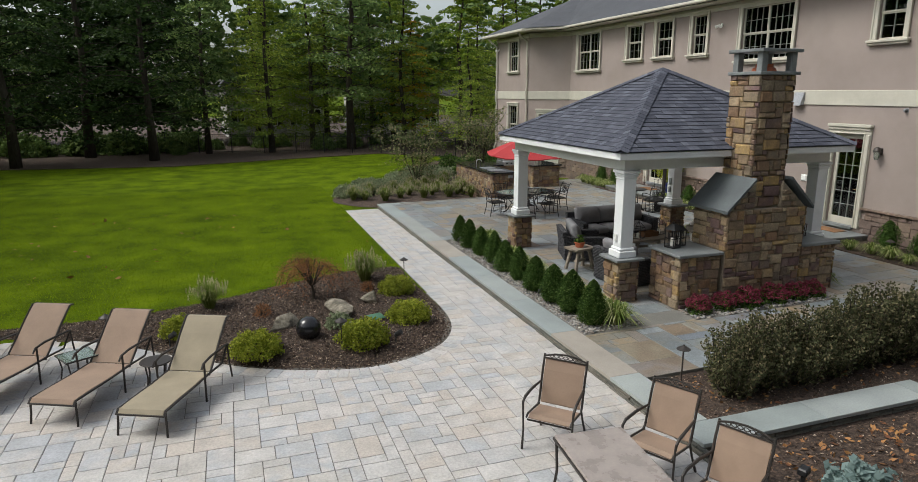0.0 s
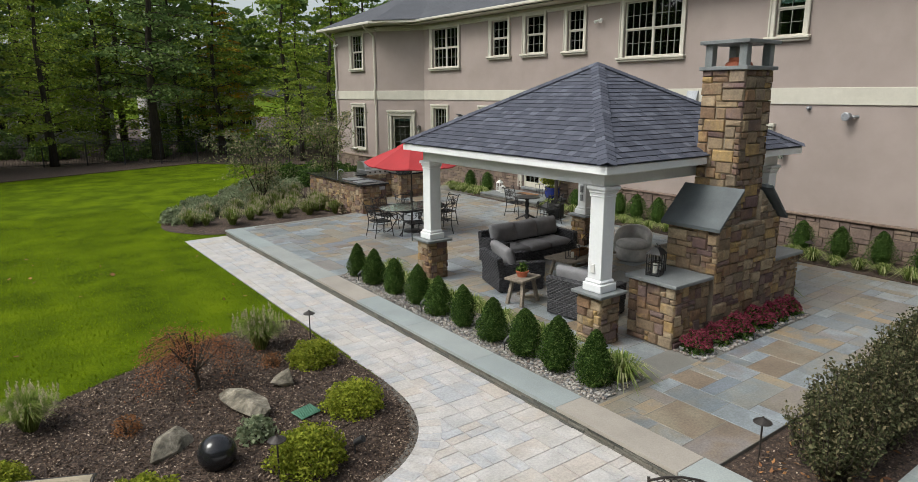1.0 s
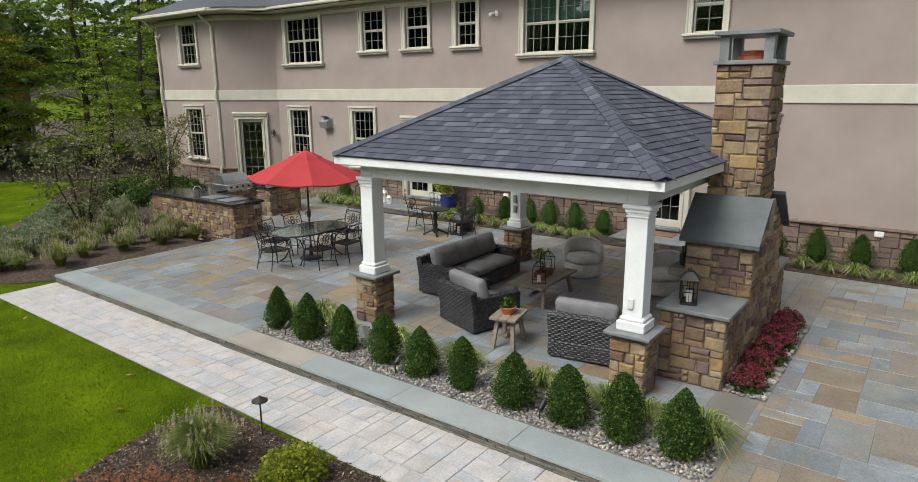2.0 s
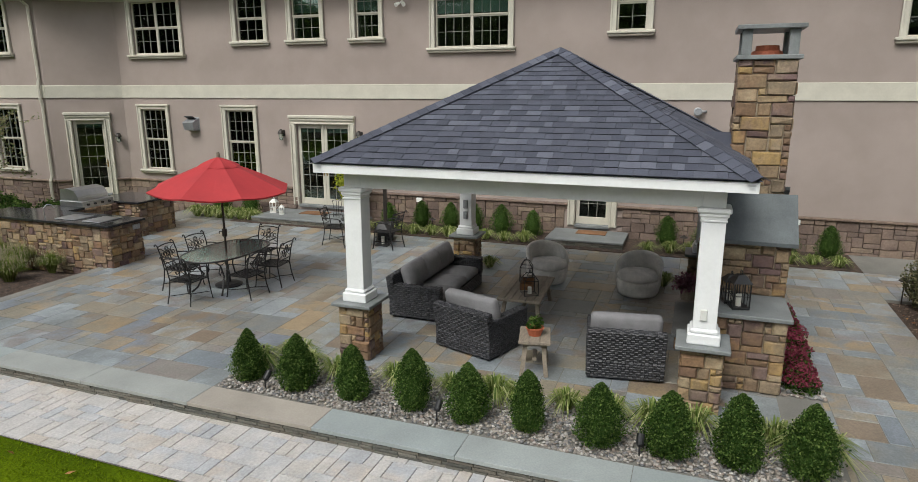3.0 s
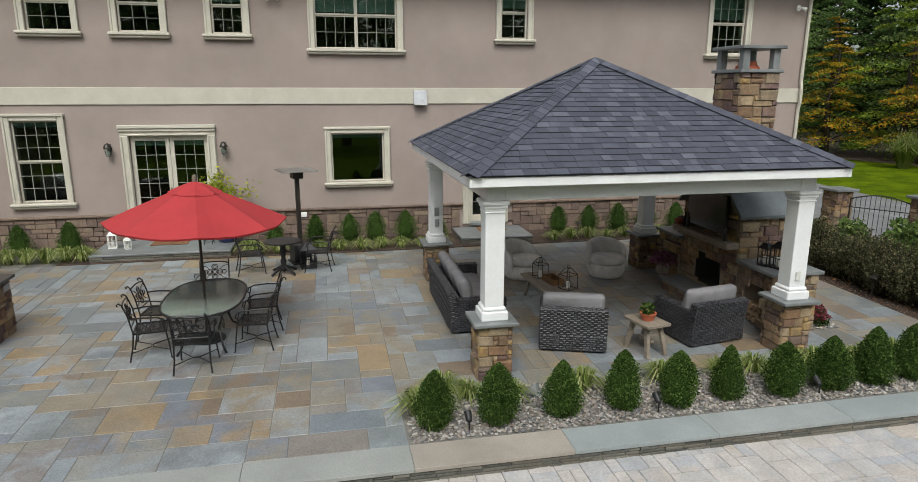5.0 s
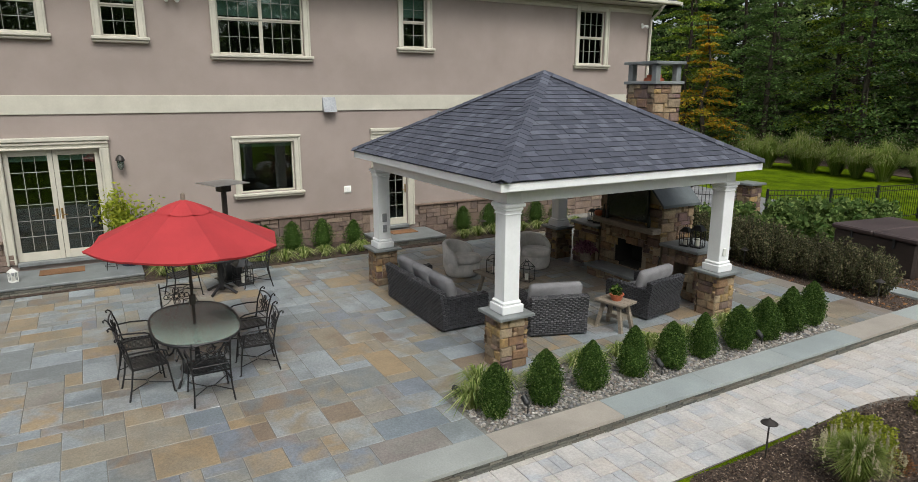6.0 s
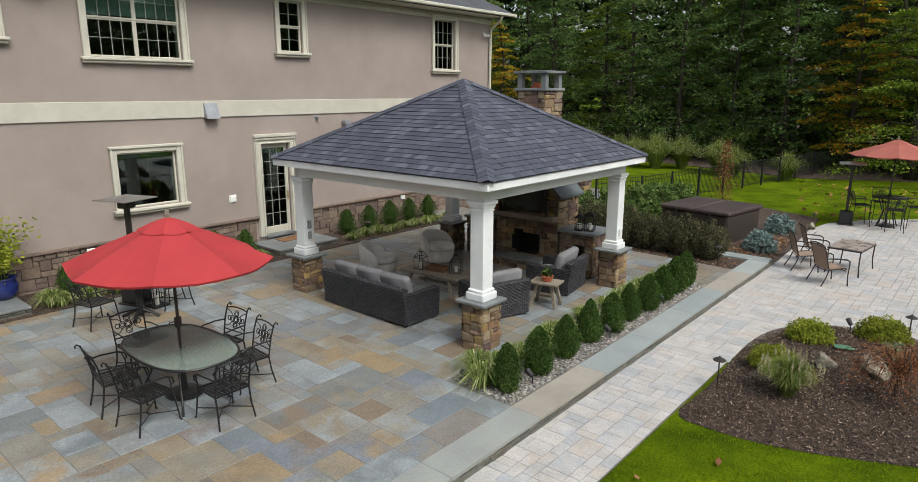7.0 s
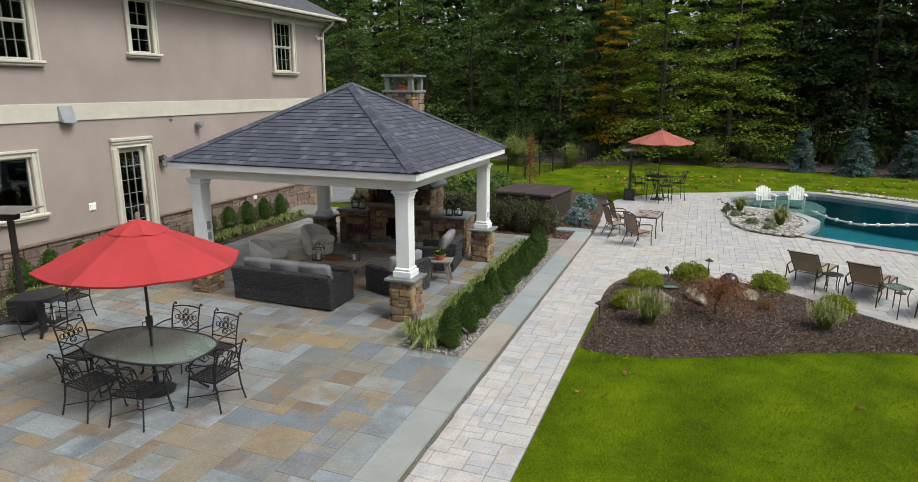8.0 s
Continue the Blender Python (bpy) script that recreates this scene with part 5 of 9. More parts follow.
g.box(fb0, fb0 + 0.02, FY0 + 0.3, FY1 - 0.05, fbz0, fbz1).box(fb1 - 0.02, fb1, FY0 + 0.3, FY1 - 0.05, fbz0, fbz1).box(fb0, fb1, FY0 + 0.3, FY0 + 0.32, fbz0, fbz1).box(fb0, fb1, FY0 + 0.3, FY1 - 0.05, fbz0, fbz0 + 0.015)
fpart("firebox_lining", g, M["soot"], "soot-blackened firebox")
# shoulders: gable-shaped fill under sloping slabs
gable_jobs = []
SX0, SX1, SY0, SY1 = 9.32, 10.16, 10.66, 11.42
for x0, x1 in ((FB0 + d, SX0 + 0.1), (FB1 - d, SX1 - 0.1)):
    g = Geo()
    y0, y1 = FY0 - 0.02, FY1 - d
    g.add([(x0, y0, 2.02), (x1, y0, 2.02), (x1, y0, 2.52), (x0, y1, 2.02), (x1, y1, 2.02), (x1, y1, 2.52)], [(0, 1, 2), (3, 5, 4), (0, 3, 4, 1), (1, 4, 5, 2), (0, 2, 5, 3)])
    shoulder = fpart("shoulder", g, M["mortar"])
    gable_jobs.append((shoulder, x0, x1, y0))
    s = 1 if x1 > x0 else -1
    xa, xb = x0 - s * 0.12, SX0 if s > 0 else SX1
    za, zb = 1.98, 2.56
    g = Geo()
    t = 0.055
    ya, yb = FY0 - 0.13, FY1 + 0.08
    g.add([(xa, ya, za), (xb, ya, zb), (xb, ya, zb + t), (xa, ya, za + t), (xa, yb, za), (xb, yb, zb), (xb, yb, zb + t), (xa, yb, za + t)],
          [(0, 1, 2, 3), (4, 7, 6, 5), (0, 4, 5, 1), (3, 2, 6, 7), (0, 3, 7, 4), (1, 5, 6, 2)])
    fpart("shoulder_slab", g, M["dark_slate"], "sloping bluestone shoulder slab")
stack = fpart("chimney_shaft", Geo().box(SX0 + d, SX1 - d, SY0 + d, SY1 - d, 2.0, 4.46), M["mortar"], "fieldstone chimney shaft")
veneer_jobs.append((stack, SX0, SX1, SY0, SY1, 2.05, 4.46, "NSEW", 0.095, None))
fpart("chimney_sill", Geo().box(SX0 - 0.04, SX1 + 0.04, SY0 - 0.04, SY1 + 0.04, 4.46, 4.52, 0.008), M["slate"], "bluestone sill of the chimney")
for x in (SX0 + 0.02, SX1 - 0.15):
    for y in (SY0 + 0.02, SY1 - 0.15):
        fpart("chimney_post", Geo().box(x, x + 0.13, y, y + 0.13, 4.52, 4.86, 0.006), M["slate"])
fpart("chimney_cap", Geo().box(SX0 - 0.05, SX1 + 0.05, SY0 - 0.05, SY1 + 0.05, 4.86, 4.92, 0.008), M["slate"], "bluestone slab over the chimney")
fpart("flue", Geo().lathe([(0.22, 4.52), (0.20, 4.58), (0.16, 4.60), (0.15, 4.66), (0.12, 4.66), (0.12, 4.54)], 16, 9.74, 11.04), M["terracotta"], "terracotta flue pipe")
fpart("mantel", Geo().box(FB0 + 0.02, FB1 - 0.02, FY1 - 0.02, FY1 + 0.24, 1.42, 1.54, 0.015), M["wood"], "thick weathered timber mantel")
g = Geo()
g.box(9.0, 10.5, FY1 + 0.0, FY1 + 0.45, fz - 0.03, fz + 0.2)
hearth = fpart("hearth", g, M["mortar"])
veneer_jobs.append((hearth, 8.98, 10.52, FY1 - 0.1, FY1 + 0.47, fz - 0.02, fz + 0.2, "NWE", 0.07, None))
fpart("hearth_slab", Geo().box(8.94, 10.56, FY1, FY1 + 0.52, fz + 0.2, fz + 0.26, 0.01), M["slate"], "bluestone hearth slab")
tv = thing("television", "flat black television on the chimney breast over the mantel", "television", at=pose(9.74, FY1 + 0.08, 1.98))
part("screen_case", Geo().box(-0.62, 0.62, -0.03, 0.03, -0.36, 0.36, 0.012), M["black"], tv)
part("screen", Geo().box(-0.595, 0.595, 0.031, 0.034, -0.335, 0.335), M["granite"], tv, "glossy dark screen")
part("bracket", Geo().box(-0.2, 0.2, -0.09, -0.03, -0.15, 0.15), M["black"], tv)
for x0, x1, seed in ((8.10, 8.64, 3), (10.84, 11.38, 4)):
    rl = random.Random(seed)
    g = Geo()
    for r in range(3):
        for k in range(4):
            x = x0 + 0.09 + k * 0.125 + (0.05 if r % 2 else 0)
            if x > x1 - 0.05:
                continue
            rad = rl.uniform(0.05, 0.062)
            g.lathe([(rad, 0), (rad * 0.95, 0.5)], 7, m=pose(x, FY1 - 0.06, fz + 0.06 + r * 0.11, 90 + rl.uniform(-3, 3), 0, rl.uniform(-6, 6)))
    tagged(solo("firewood_stack", g, M["log"], "split firewood stacked in the stone niche", "firewood", "firewood"), kind="stuff")

# ---- outdoor kitchen ----
KT = 1.20
kit = thing("outdoor_kitchen", "L-shaped outdoor kitchen of fieldstone with a black granite top", "outdoor kitchen", at=pose(10.0, 24.5, ground_z(10)))


def kpart(name, g, mat, label=""):
    return fixed(part(name, g, mat, kit, label), kit)


KZ = ground_z(9.9) - 0.05
c1 = kpart("counter_base", Geo().box(9.50 + d, 10.42 - d, 23.72 + d, 27.9, -0.05, KT - 0.05), M["mortar"], "fieldstone counter base")
c2 = kpart("counter_base", Geo().box(10.42 - d, 13.35 - d, 26.2 + d, 27.15, KZ, KT - 0.05), M["mortar"], "fieldstone counter base")
veneer_jobs.append((c1, 9.50, 10.42, 23.72, 27.9, -0.02, KT - 0.05, "W", 0.082, None))
veneer_jobs.append((c1, 9.50, 10.42, 23.72, 27.9, KZ, KT - 0.05, "S", 0.082, None))
veneer_jobs.append((c1, 9.50, 10.42, 23.72, 26.2, KZ, KT - 0.05, "E", 0.082, None))
veneer_jobs.append((c2, 10.42, 13.35, 26.2, 27.15, KZ + 0.05, KT - 0.05, "SE", 0.082, None))
kpart("worktop", Geo().box(9.44, 10.48, 23.66, 27.95, KT - 0.05, KT, 0.006), M["granite"], "polished black granite worktop")
c3 = kpart("counter_base", Geo().box(12.05 + d, 13.3 - d, 25.52 + d, 26.2 + d, KZ, KT - 0.05), M["mortar"], "fieldstone counter base")
veneer_jobs.append((c3, 12.05, 13.3, 25.52, 26.24, KZ + 0.05, KT - 0.05, "SEW", 0.082, None))
for wx0, wx1, wy0 in ((10.48, 11.0, 26.14), (12.0, 13.36, 25.46)):
    kpart("worktop", Geo().box(wx0, wx1, wy0, 27.2, KT - 0.05, KT, 0.006), M["granite"], "polished black granite worktop")
kpart("outlet", Geo().box(10.14, 10.34, 23.705, 23.72, 0.98, 1.09, 0.004), M["grey_box"], "grey outlet cover")
kpart("hatch", Geo().box(9.66, 10.2, 24.9, 25.5, KT, KT + 0.02, 0.006), M["steel"], "stainless sink cover")
kpart("burner", Geo().box(9.62, 10.22, 24.1, 24.62, KT, KT + 0.025, 0.008), M["steel"], "stainless side burner lid")
kpart("tap", Geo().tube([(9.62, 25.75, KT), (9.62, 25.75, KT + 0.24), (9.68, 25.72, KT + 0.31), (9.78, 25.68, KT + 0.29), (9.82, 25.66, KT + 0.22)], 0.014, 7), M["steel"], "chrome tap")
grill = thing("gas_grill", "stainless built-in gas grill with a closed hood", "grill", at=pose(11.5, 26.72, KT) @ Matrix.Diagonal((0.88, 0.9, 0.92, 1)))
g = Geo()
hood = [(-0.36, 0.14), (-0.34, 0.26), (-0.22, 0.42), (0.05, 0.47), (0.28, 0.44), (0.33, 0.14)]
g.v = [(x, y, z) for x in (-0.51, 0.51) for y, z in hood]
k = len(hood)
g.f = [tuple(range(k)), tuple(range(2 * k - 1, k - 1, -1))] + [(i, k + i, k + (i + 1) % k, (i + 1) % k) for i in range(k)]
part("hood", g, M["steel"], grill, "curved stainless hood")
part("control_panel", Geo().box(-0.54, 0.54, -0.52, 0.34, -0.06, 0.135, 0.012), M["steel"], grill)
part("handle", Geo().tube([(-0.42, -0.40, 0.22), (0.42, -0.40, 0.22)], 0.016, 8), M["steel"], grill)
for x in (-0.36, -0.12, 0.12, 0.36):
    part("knob", Geo().lathe([(0.035, 0), (0.03, 0.05)], 10, m=pose(x, -0.52, 0.04, 90)), M["black"], grill)

# ---- planting ----
rs = np.random.RandomState(4)


def scatter_dome(n, rx, rz, rs, shell=0.45, full=False):
    """Points in the outer shell of a dome (or ball) with uneven outline."""
    p = rs.normal(size=(n, 3))
    p /= np.linalg.norm(p, axis=1, keepdims=True)
    if not full:
        p[:, 2] = np.abs(p[:, 2])
    lump = 1 + 0.16 * np.sin(p[:, 0] * 6 + p[:, 2] * 5 + rs.uniform(0, 6)) * np.cos(p[:, 1] * 7 + rs.uniform(0, 6))
    r = (shell + (1 - shell) * rs.uniform(0, 1, n) ** 0.6) * lump
    return p * r[:, None] * (rx, rx, rz)


def dome_shrub(name, label, category, group, mat, rx, rz, size, n, stem_mat="bark", seed=1, flat=0.2, extra=None):
    r = np.random.RandomState(seed)
    sh = thing(name, label, category, group)
    p = scatter_dome(n, rx, rz, r)
    ac, al = leaf_axes(r, n, size, flat)
    part("foliage", quads_mesh("foliage", p + (0, 0, size * 0.3), ac, al), M[mat], sh)
    g = Geo()
    for k in range(5):
        a = k * 1.3 + seed
        g.tube([(0, 0, -0.03), (0.3 * rx * math.cos(a), 0.3 * rx * math.sin(a), rz * 0.4), (0.62 * rx * math.cos(a), 0.62 * rx * math.sin(a), rz * 0.75)], [0.012, 0.009, 0.004], 5)
    part("stem", g, M[stem_mat], sh)
    if extra:
        n2, m2, s2 = extra
        q = scatter_dome(n2 * 2, rx * 1.04, rz * 1.08, r, 0.9)
        q = q[q[:, 2] > 0.42 * rz]
        n2 = len(q)
        ac, al = leaf_axes(r, n2, s2, 0.6, 1.0)
        part("blossom", quads_mesh("blossom", q, ac, al), M[m2], sh)
    return sh


def cone_shrub(h, rmax, n, seed):
    """A clipped boxwood, egg-shaped with a pointed crown."""
    r = np.random.RandomState(seed)
    sh = thing("boxwood", "clipped dark green boxwood cone in the pebble bed", "shrub", "boxwoods along the pebble strip")
    z = r.uniform(0, 1, n) ** 0.9
    prof = np.interp(z, [0, 0.08, 0.25, 0.5, 0.75, 0.92, 1.0], [0.58, 0.84, 1.0, 0.88, 0.58, 0.28, 0.05])
    a = r.uniform(0, 2 * np.pi, n)
    lump = 1 + 0.13 * np.sin(2 * a + 5 * z + seed * 2.1) + 0.09 * np.sin(5 * a - 11 * z + seed) + 0.07 * np.sin(11 * a + 23 * z)
    rad = 0.9 * rmax * prof * lump * np.where(r.uniform(0, 1, n) < 0.07, r.uniform(1.05, 1.24, n), r.uniform(0.66, 1.08, n))
    p = np.stack([rad * np.cos(a), rad * np.sin(a), 0.03 + z * h], 1)
    ac, al = leaf_axes(r, n, 0.017, 0.1, 1.5)
    part("foliage", quads_mesh("foliage", p, ac, al), M["boxwood"], sh)
    prof2 = [(0.02, 0.0)] + [(rmax * q * 0.72, 0.03 + zz * h) for zz, q in ((0.02, 0.5), (0.25, 0.85), (0.5, 0.75), (0.75, 0.48), (0.92, 0.2), (0.97, 0.03))]
    part("inner_growth", Geo().lathe(prof2, 10), M["boxwood"], sh)
    return sh


# x, y, radius, height of each along the strip
BOX = [(5.99, 17.39, 0.235, 0.72), (5.97, 16.60, 0.265, 0.75), (5.97, 15.78, 0.24, 0.72), (6.0, 14.95, 0.245, 0.77), (5.95, 14.2, 0.26, 0.72),
       (5.97, 13.48, 0.225, 0.73), (5.95, 12.65, 0.27, 0.72), (5.98, 11.91, 0.285, 0.73), (6.0, 11.22, 0.28, 0.80), (6.03, 10.54, 0.265, 0.79)]
protos = [cone_shrub(0.72, 0.25, 9500, s) for s in (1, 2, 3, 4)]
R2 = random.Random(12)
for k, (x, y, rad, hgt) in enumerate(BOX):
    m = pose(x, y, ground_z(x), 0, 0, R2.uniform(0, 360)) @ Matrix.Diagonal((rad / 0.25, rad / 0.25, hgt / 0.72, 1))
    ob = protos[k] if k < 4 else copy_thing(protos[k % 4], m)
    ob.matrix_basis = m



def clump(name, label, group, mat, n, height, spread, width, seed, plumes=0, droop=0.45, plume_mat="plume"):
    """A tuft of arching grass blades."""
    r = np.random.RandomState(seed)
    cl = thing(name, label, "ornamental grass", group)
    a = r.uniform(0, 2 * np.pi, n)
    lean = r.uniform(0.05, 1.0, n) ** 0.8
    ln = height * r.uniform(0.7, 1.15, n)
    d = np.stack([np.cos(a), np.sin(a)], 1)
    root = np.concatenate([d * r.uniform(0, 0.22, (n, 1)) * spread, np.zeros((n, 1)) - 0.02], 1)
    mid = root + np.concatenate([d * (lean * spread * 0.55)[:, None], (ln * (0.8 - 0.15 * lean))[:, None]], 1)
    tip = root + np.concatenate([d * (lean * spread * 1.25)[:, None], (ln * (1.0 - droop * lean))[:, None]], 1)
    part("blade_tuft", blades_mesh("blade_tuft", root, tip, mid, width * r.uniform(0.7, 1.3, n)), M[mat], cl)
    if plumes:
        i = r.choice(n, plumes)
        p = tip[i] * (0.95, 0.95, 1.08) + (0, 0, 0.03)
        k = 30
        q = np.repeat(p, k, 0) + r.normal(size=(plumes * k, 3)) * (0.006, 0.006, 0.032)
        ac, al = leaf_axes(r, plumes * k, 0.011, -0.6, 2.4)
        part("seed_head", quads_mesh("seed_head", q, ac, al), M[plume_mat], cl)
    return cl


def place(src, spots):
    """Sets the first at the first spot, and copies to the rest: (x, y, z, scale)."""
    rr = random.Random(len(spots) * 7 + 1)
    for k, (x, y, z, s) in enumerate(spots):
        m = pose(x, y, z, 0, 0, rr.uniform(0, 360))
        if k == 0:
            ob = src
            ob.matrix_basis = m @ Matrix.Diagonal((s, s, s, 1))
        else:
            ob = copy_thing(src, m)
            ob.matrix_basis = m @ Matrix.Diagonal((s, s, s, 1))


lir = clump("liriope", "yellow-striped lily turf tuft with arching blades", "lily turf tufts", "liriope", 170, 0.38, 0.36, 0.018, 3, 0, 0.8)
spots = [(6.62, y + R2.uniform(-0.15, 0.15), ground_z(6.6), R2.uniform(0.75, 1.0)) for y in (10.8, 11.25, 11.75, 12.25, 12.75, 13.2, 13.7, 14.2, 14.65, 15.1, 15.6, 16.95)]
spots += [(6.32, 17.52, 0.18, 1.15), (6.45, 10.42, 0.18, 1.3), (6.75, 17.15, 0.18, 1.1), (6.5, 16.3, 0.18, 0.9)]
hb = 0.325
for y in np.arange(8.8, 20.6, 0.5):
    if not 13.2 < y < 15.4:
        spots.append((14.72 + R2.uniform(-0.08, 0.08), float(y), hb, R2.uniform(0.75, 1.0)))
for y in (20.45, 24.15, 24.5, 24.9, 25.3, 25.7, 26.1):
    spots.append((14.8, y, hb, 1.1))
spots += [(12.35, 15.95, ground_z(12.3), 0.8), (12.2, 12.3, ground_z(12.3), 0.9), (11.75, 10.9, ground_z(11.7), 0.9)]
place(lir, spots)
rb = cone_shrub(0.66, 0.29, 3600, 5)
tagged(rb, "clipped dark green boxwood against the stone base", "shrub", "boxwoods along the house")
place(rb, [(15.45, y, hb, s) for y, s in ((8.9, 1.1), (9.8, 1.1), (10.65, 1.15), (11.52, 1.1), (12.4, 1.1), (15.75, 1.0), (16.6, 1.15), (17.38, 1.15), (18.04, 1.1), (18.9, 1.1), (19.9, 0.95), (24.6, 1.15), (25.7, 1.1))])

def hedge_shrub(seed):
    """A loose upright shrub: many leafy shoots that fan out and stand proud of the crown."""
    r = np.random.RandomState(seed)
    sh = thing("hedge_shrub", "loose dark olive hedge shrub in mulch", "shrub", "hedge shrubs")
    g, P = Geo(), []
    for k in range(74):
        a, lean = r.uniform(0, 6.28), r.uniform(0, 1) ** 0.6
        L = 0.92 * (1 - 0.42 * lean**2) * r.uniform(0.82, 1.14)
        d = np.array([math.cos(a), math.sin(a), 0])
        b0, tip = d * 0.10 * lean, d * 0.46 * lean + (0, 0, L)
        mid = d * 0.36 * lean + (0, 0, L * 0.5)
        g.tube([tuple(b0 - (0, 0, 0.03)), tuple(mid), tuple(tip)], [0.008, 0.006, 0.002], 4)
        n_ = 92
        u = r.uniform(0.16, 1.02, n_)[:, None]
        P.append(b0 * (1 - u) ** 2 + 2 * mid * u * (1 - u) + tip * u**2 + r.normal(size=(n_, 3)) * 0.042 * (1.25 - 0.75 * u))
    part("stem", g, M["bark"], sh, tidy=False)
    P = np.concatenate(P)
    ac, al = leaf_axes(r, len(P), 0.024, 0.0, 1.9)
    part("foliage", quads_mesh("foliage", P, ac, al), M["hedge"], sh)
    return sh


# dark hedge on the south strip, and before the spa
hd = hedge_shrub(8)
spots = []
for k in range(11):
    spots.append((6.5 + k * 0.58, 7.75 + R2.uniform(-0.12, 0.12), 0.14 + 0.009 * k, R2.uniform(1.0, 1.22)))
spots += [(13.0, 6.3, 0.0, 1.0), (13.8, 6.2, 0.0, 1.0)]
place(hd, spots)
lr = dome_shrub("laurel", "leafy bright green laurel shrub by the black fence", "shrub", "laurels by the fence", "laurel", 0.7, 1.15, 0.11, 1500, seed=9)
place(lr, [(11.2, 4.0, 0, 1.0), (12.0, 4.6, 0, 0.9), (10.6, 3.0, 0, 1.05), (10.4, 1.8, 0, 1.0), (12.9, 5.4, 0, 0.8), (11.6, 2.9, 0, 0.95), (10.2, 0.4, 0, 0.9)])

gs = dome_shrub("golden_shrub", "small yellow-green mounded shrub in dark mulch", "shrub", "golden shrubs", "golden", 0.40, 0.35, 0.027, 4600, seed=10)
place(gs, [(0.44, 11.35, 0.1, 1.05), (2.12, 11.2, 0.12, 1.1), (3.12, 12.05, 0.12, 1.0), (3.3, 13.75, 0.12, 0.95), (-0.75, 12.6, 0.12, 0.9)])
fg = clump("fountain_grass", "arching fountain grass with pale seed heads", "fountain grasses", "fountain", 1700, 0.58, 0.30, 0.0062, 13, 60, 0.42)
pots_n = [(6.0, 26.3), (7.8, 26.0), (6.6, 27.6), (8.0, 27.8), (9.3, 27.0), (10.4, 28.9), (11.6, 29.6), (5.0, 25.6), (6.4, 25.6), (7.3, 25.4), (8.3, 25.3), (5.4, 26.8), (7.0, 27.0), (8.2, 26.7), (8.9, 26.0), (8.8, 27.8), (7.6, 28.6), (9.4, 29.2), (5.7, 25.2), (6.9, 26.2), (7.5, 27.4), (8.6, 28.6), (9.2, 25.2), (9.2, 26.2), (10.0, 28.4), (4.6, 25.9), (10.8, 29.9), (8.4, 25.9)]
place(fg, [(2.85, 14.75, 0.1, 1.15), (-0.32, 13.9, 0.1, 1.0)] + [(x, y, 0.08, R2.uniform(0.8, 1.05)) for x, y in pots_n] + [(-0.6, 3.2, 0.05, 1.15), (0.55, 0.8, 0.05, 1.0)])
lv = dome_shrub("lavender", "grey-green lavender mound in the mulch bed", "shrub", "lavender mounds", "lavender", 0.45, 0.42, 0.05, 1500, seed=15, flat=0.0)
place(lv, [(x, y, 0.05, R2.uniform(0.85, 1.25)) for x, y in ((4.6, 26.6), (5.0, 27.6), (5.6, 28.4), (5.9, 27.4), (6.4, 29.2), (6.7, 28.2), (7.2, 30.2), (6.0, 29.6), (7.8, 31.4), (8.2, 30.0), (9.0, 31.5), (8.8, 33.0), (5.3, 27.1), (6.2, 28.0), (6.9, 29.0), (7.6, 29.8), (8.5, 31.0), (9.6, 30.4), (10.2, 31.6), (9.8, 33.0), (7.4, 31.0), (5.0, 26.4), (4.5, 27.1), (5.5, 29.0), (10.4, 34.0), (11.2, 32.6))])
sm = dome_shrub("perennial", "low grey-green perennial cushion among the stones", "shrub", "low perennials", "lavender", 0.2, 0.2, 0.03, 700, seed=16)
place(sm, [(1.85, 12.1, 0.12, 1.2), (0.95, 0.9, 0.04, 1.2), (0.75, 2.0, 0.04, 1.1), (0.3, 3.3, 0.04, 1.2), (-0.2, 4.1, 0.04, 1.1), (-0.3, 3.6, 0.04, 1.0)])
bs = dome_shrub("brown_shrub", "small dull brown shrub in mulch", "shrub", "", "russet", 0.2, 0.3, 0.02, 700, seed=17)
place(bs, [(0.62, 13.1, 0.1, 0.9), (2.75, 14.0, 0.1, 0.8)])
mu = dome_shrub("chrysanthemum", "crimson chrysanthemum mound by the fireplace", "flower", "crimson chrysanthemums", "boxwood", 0.245, 0.30, 0.03, 1100, seed=18, extra=(1150, "mum", 0.028))
place(mu, [(8.15, 10.36, 0.22, 1.0), (8.72, 10.38, 0.22, 1.0), (9.22, 10.36, 0.22, 1.15), (9.85, 10.34, 0.23, 1.15), (10.4, 10.36, 0.24, 1.0), (10.85, 10.36, 0.24, 1.0)])
bg = dome_shrub("dwarf_spruce", "rounded blue-grey dwarf spruce", "shrub", "dwarf spruces", "spruce", 0.42, 0.5, 0.06, 1800, seed=19, flat=0.3)
place(bg, [(5.95, 5.2, 0.0, 1.1), (6.15, 2.2, 0.0, 1.15), (6.25, 4.9, 0.02, 0.5)])

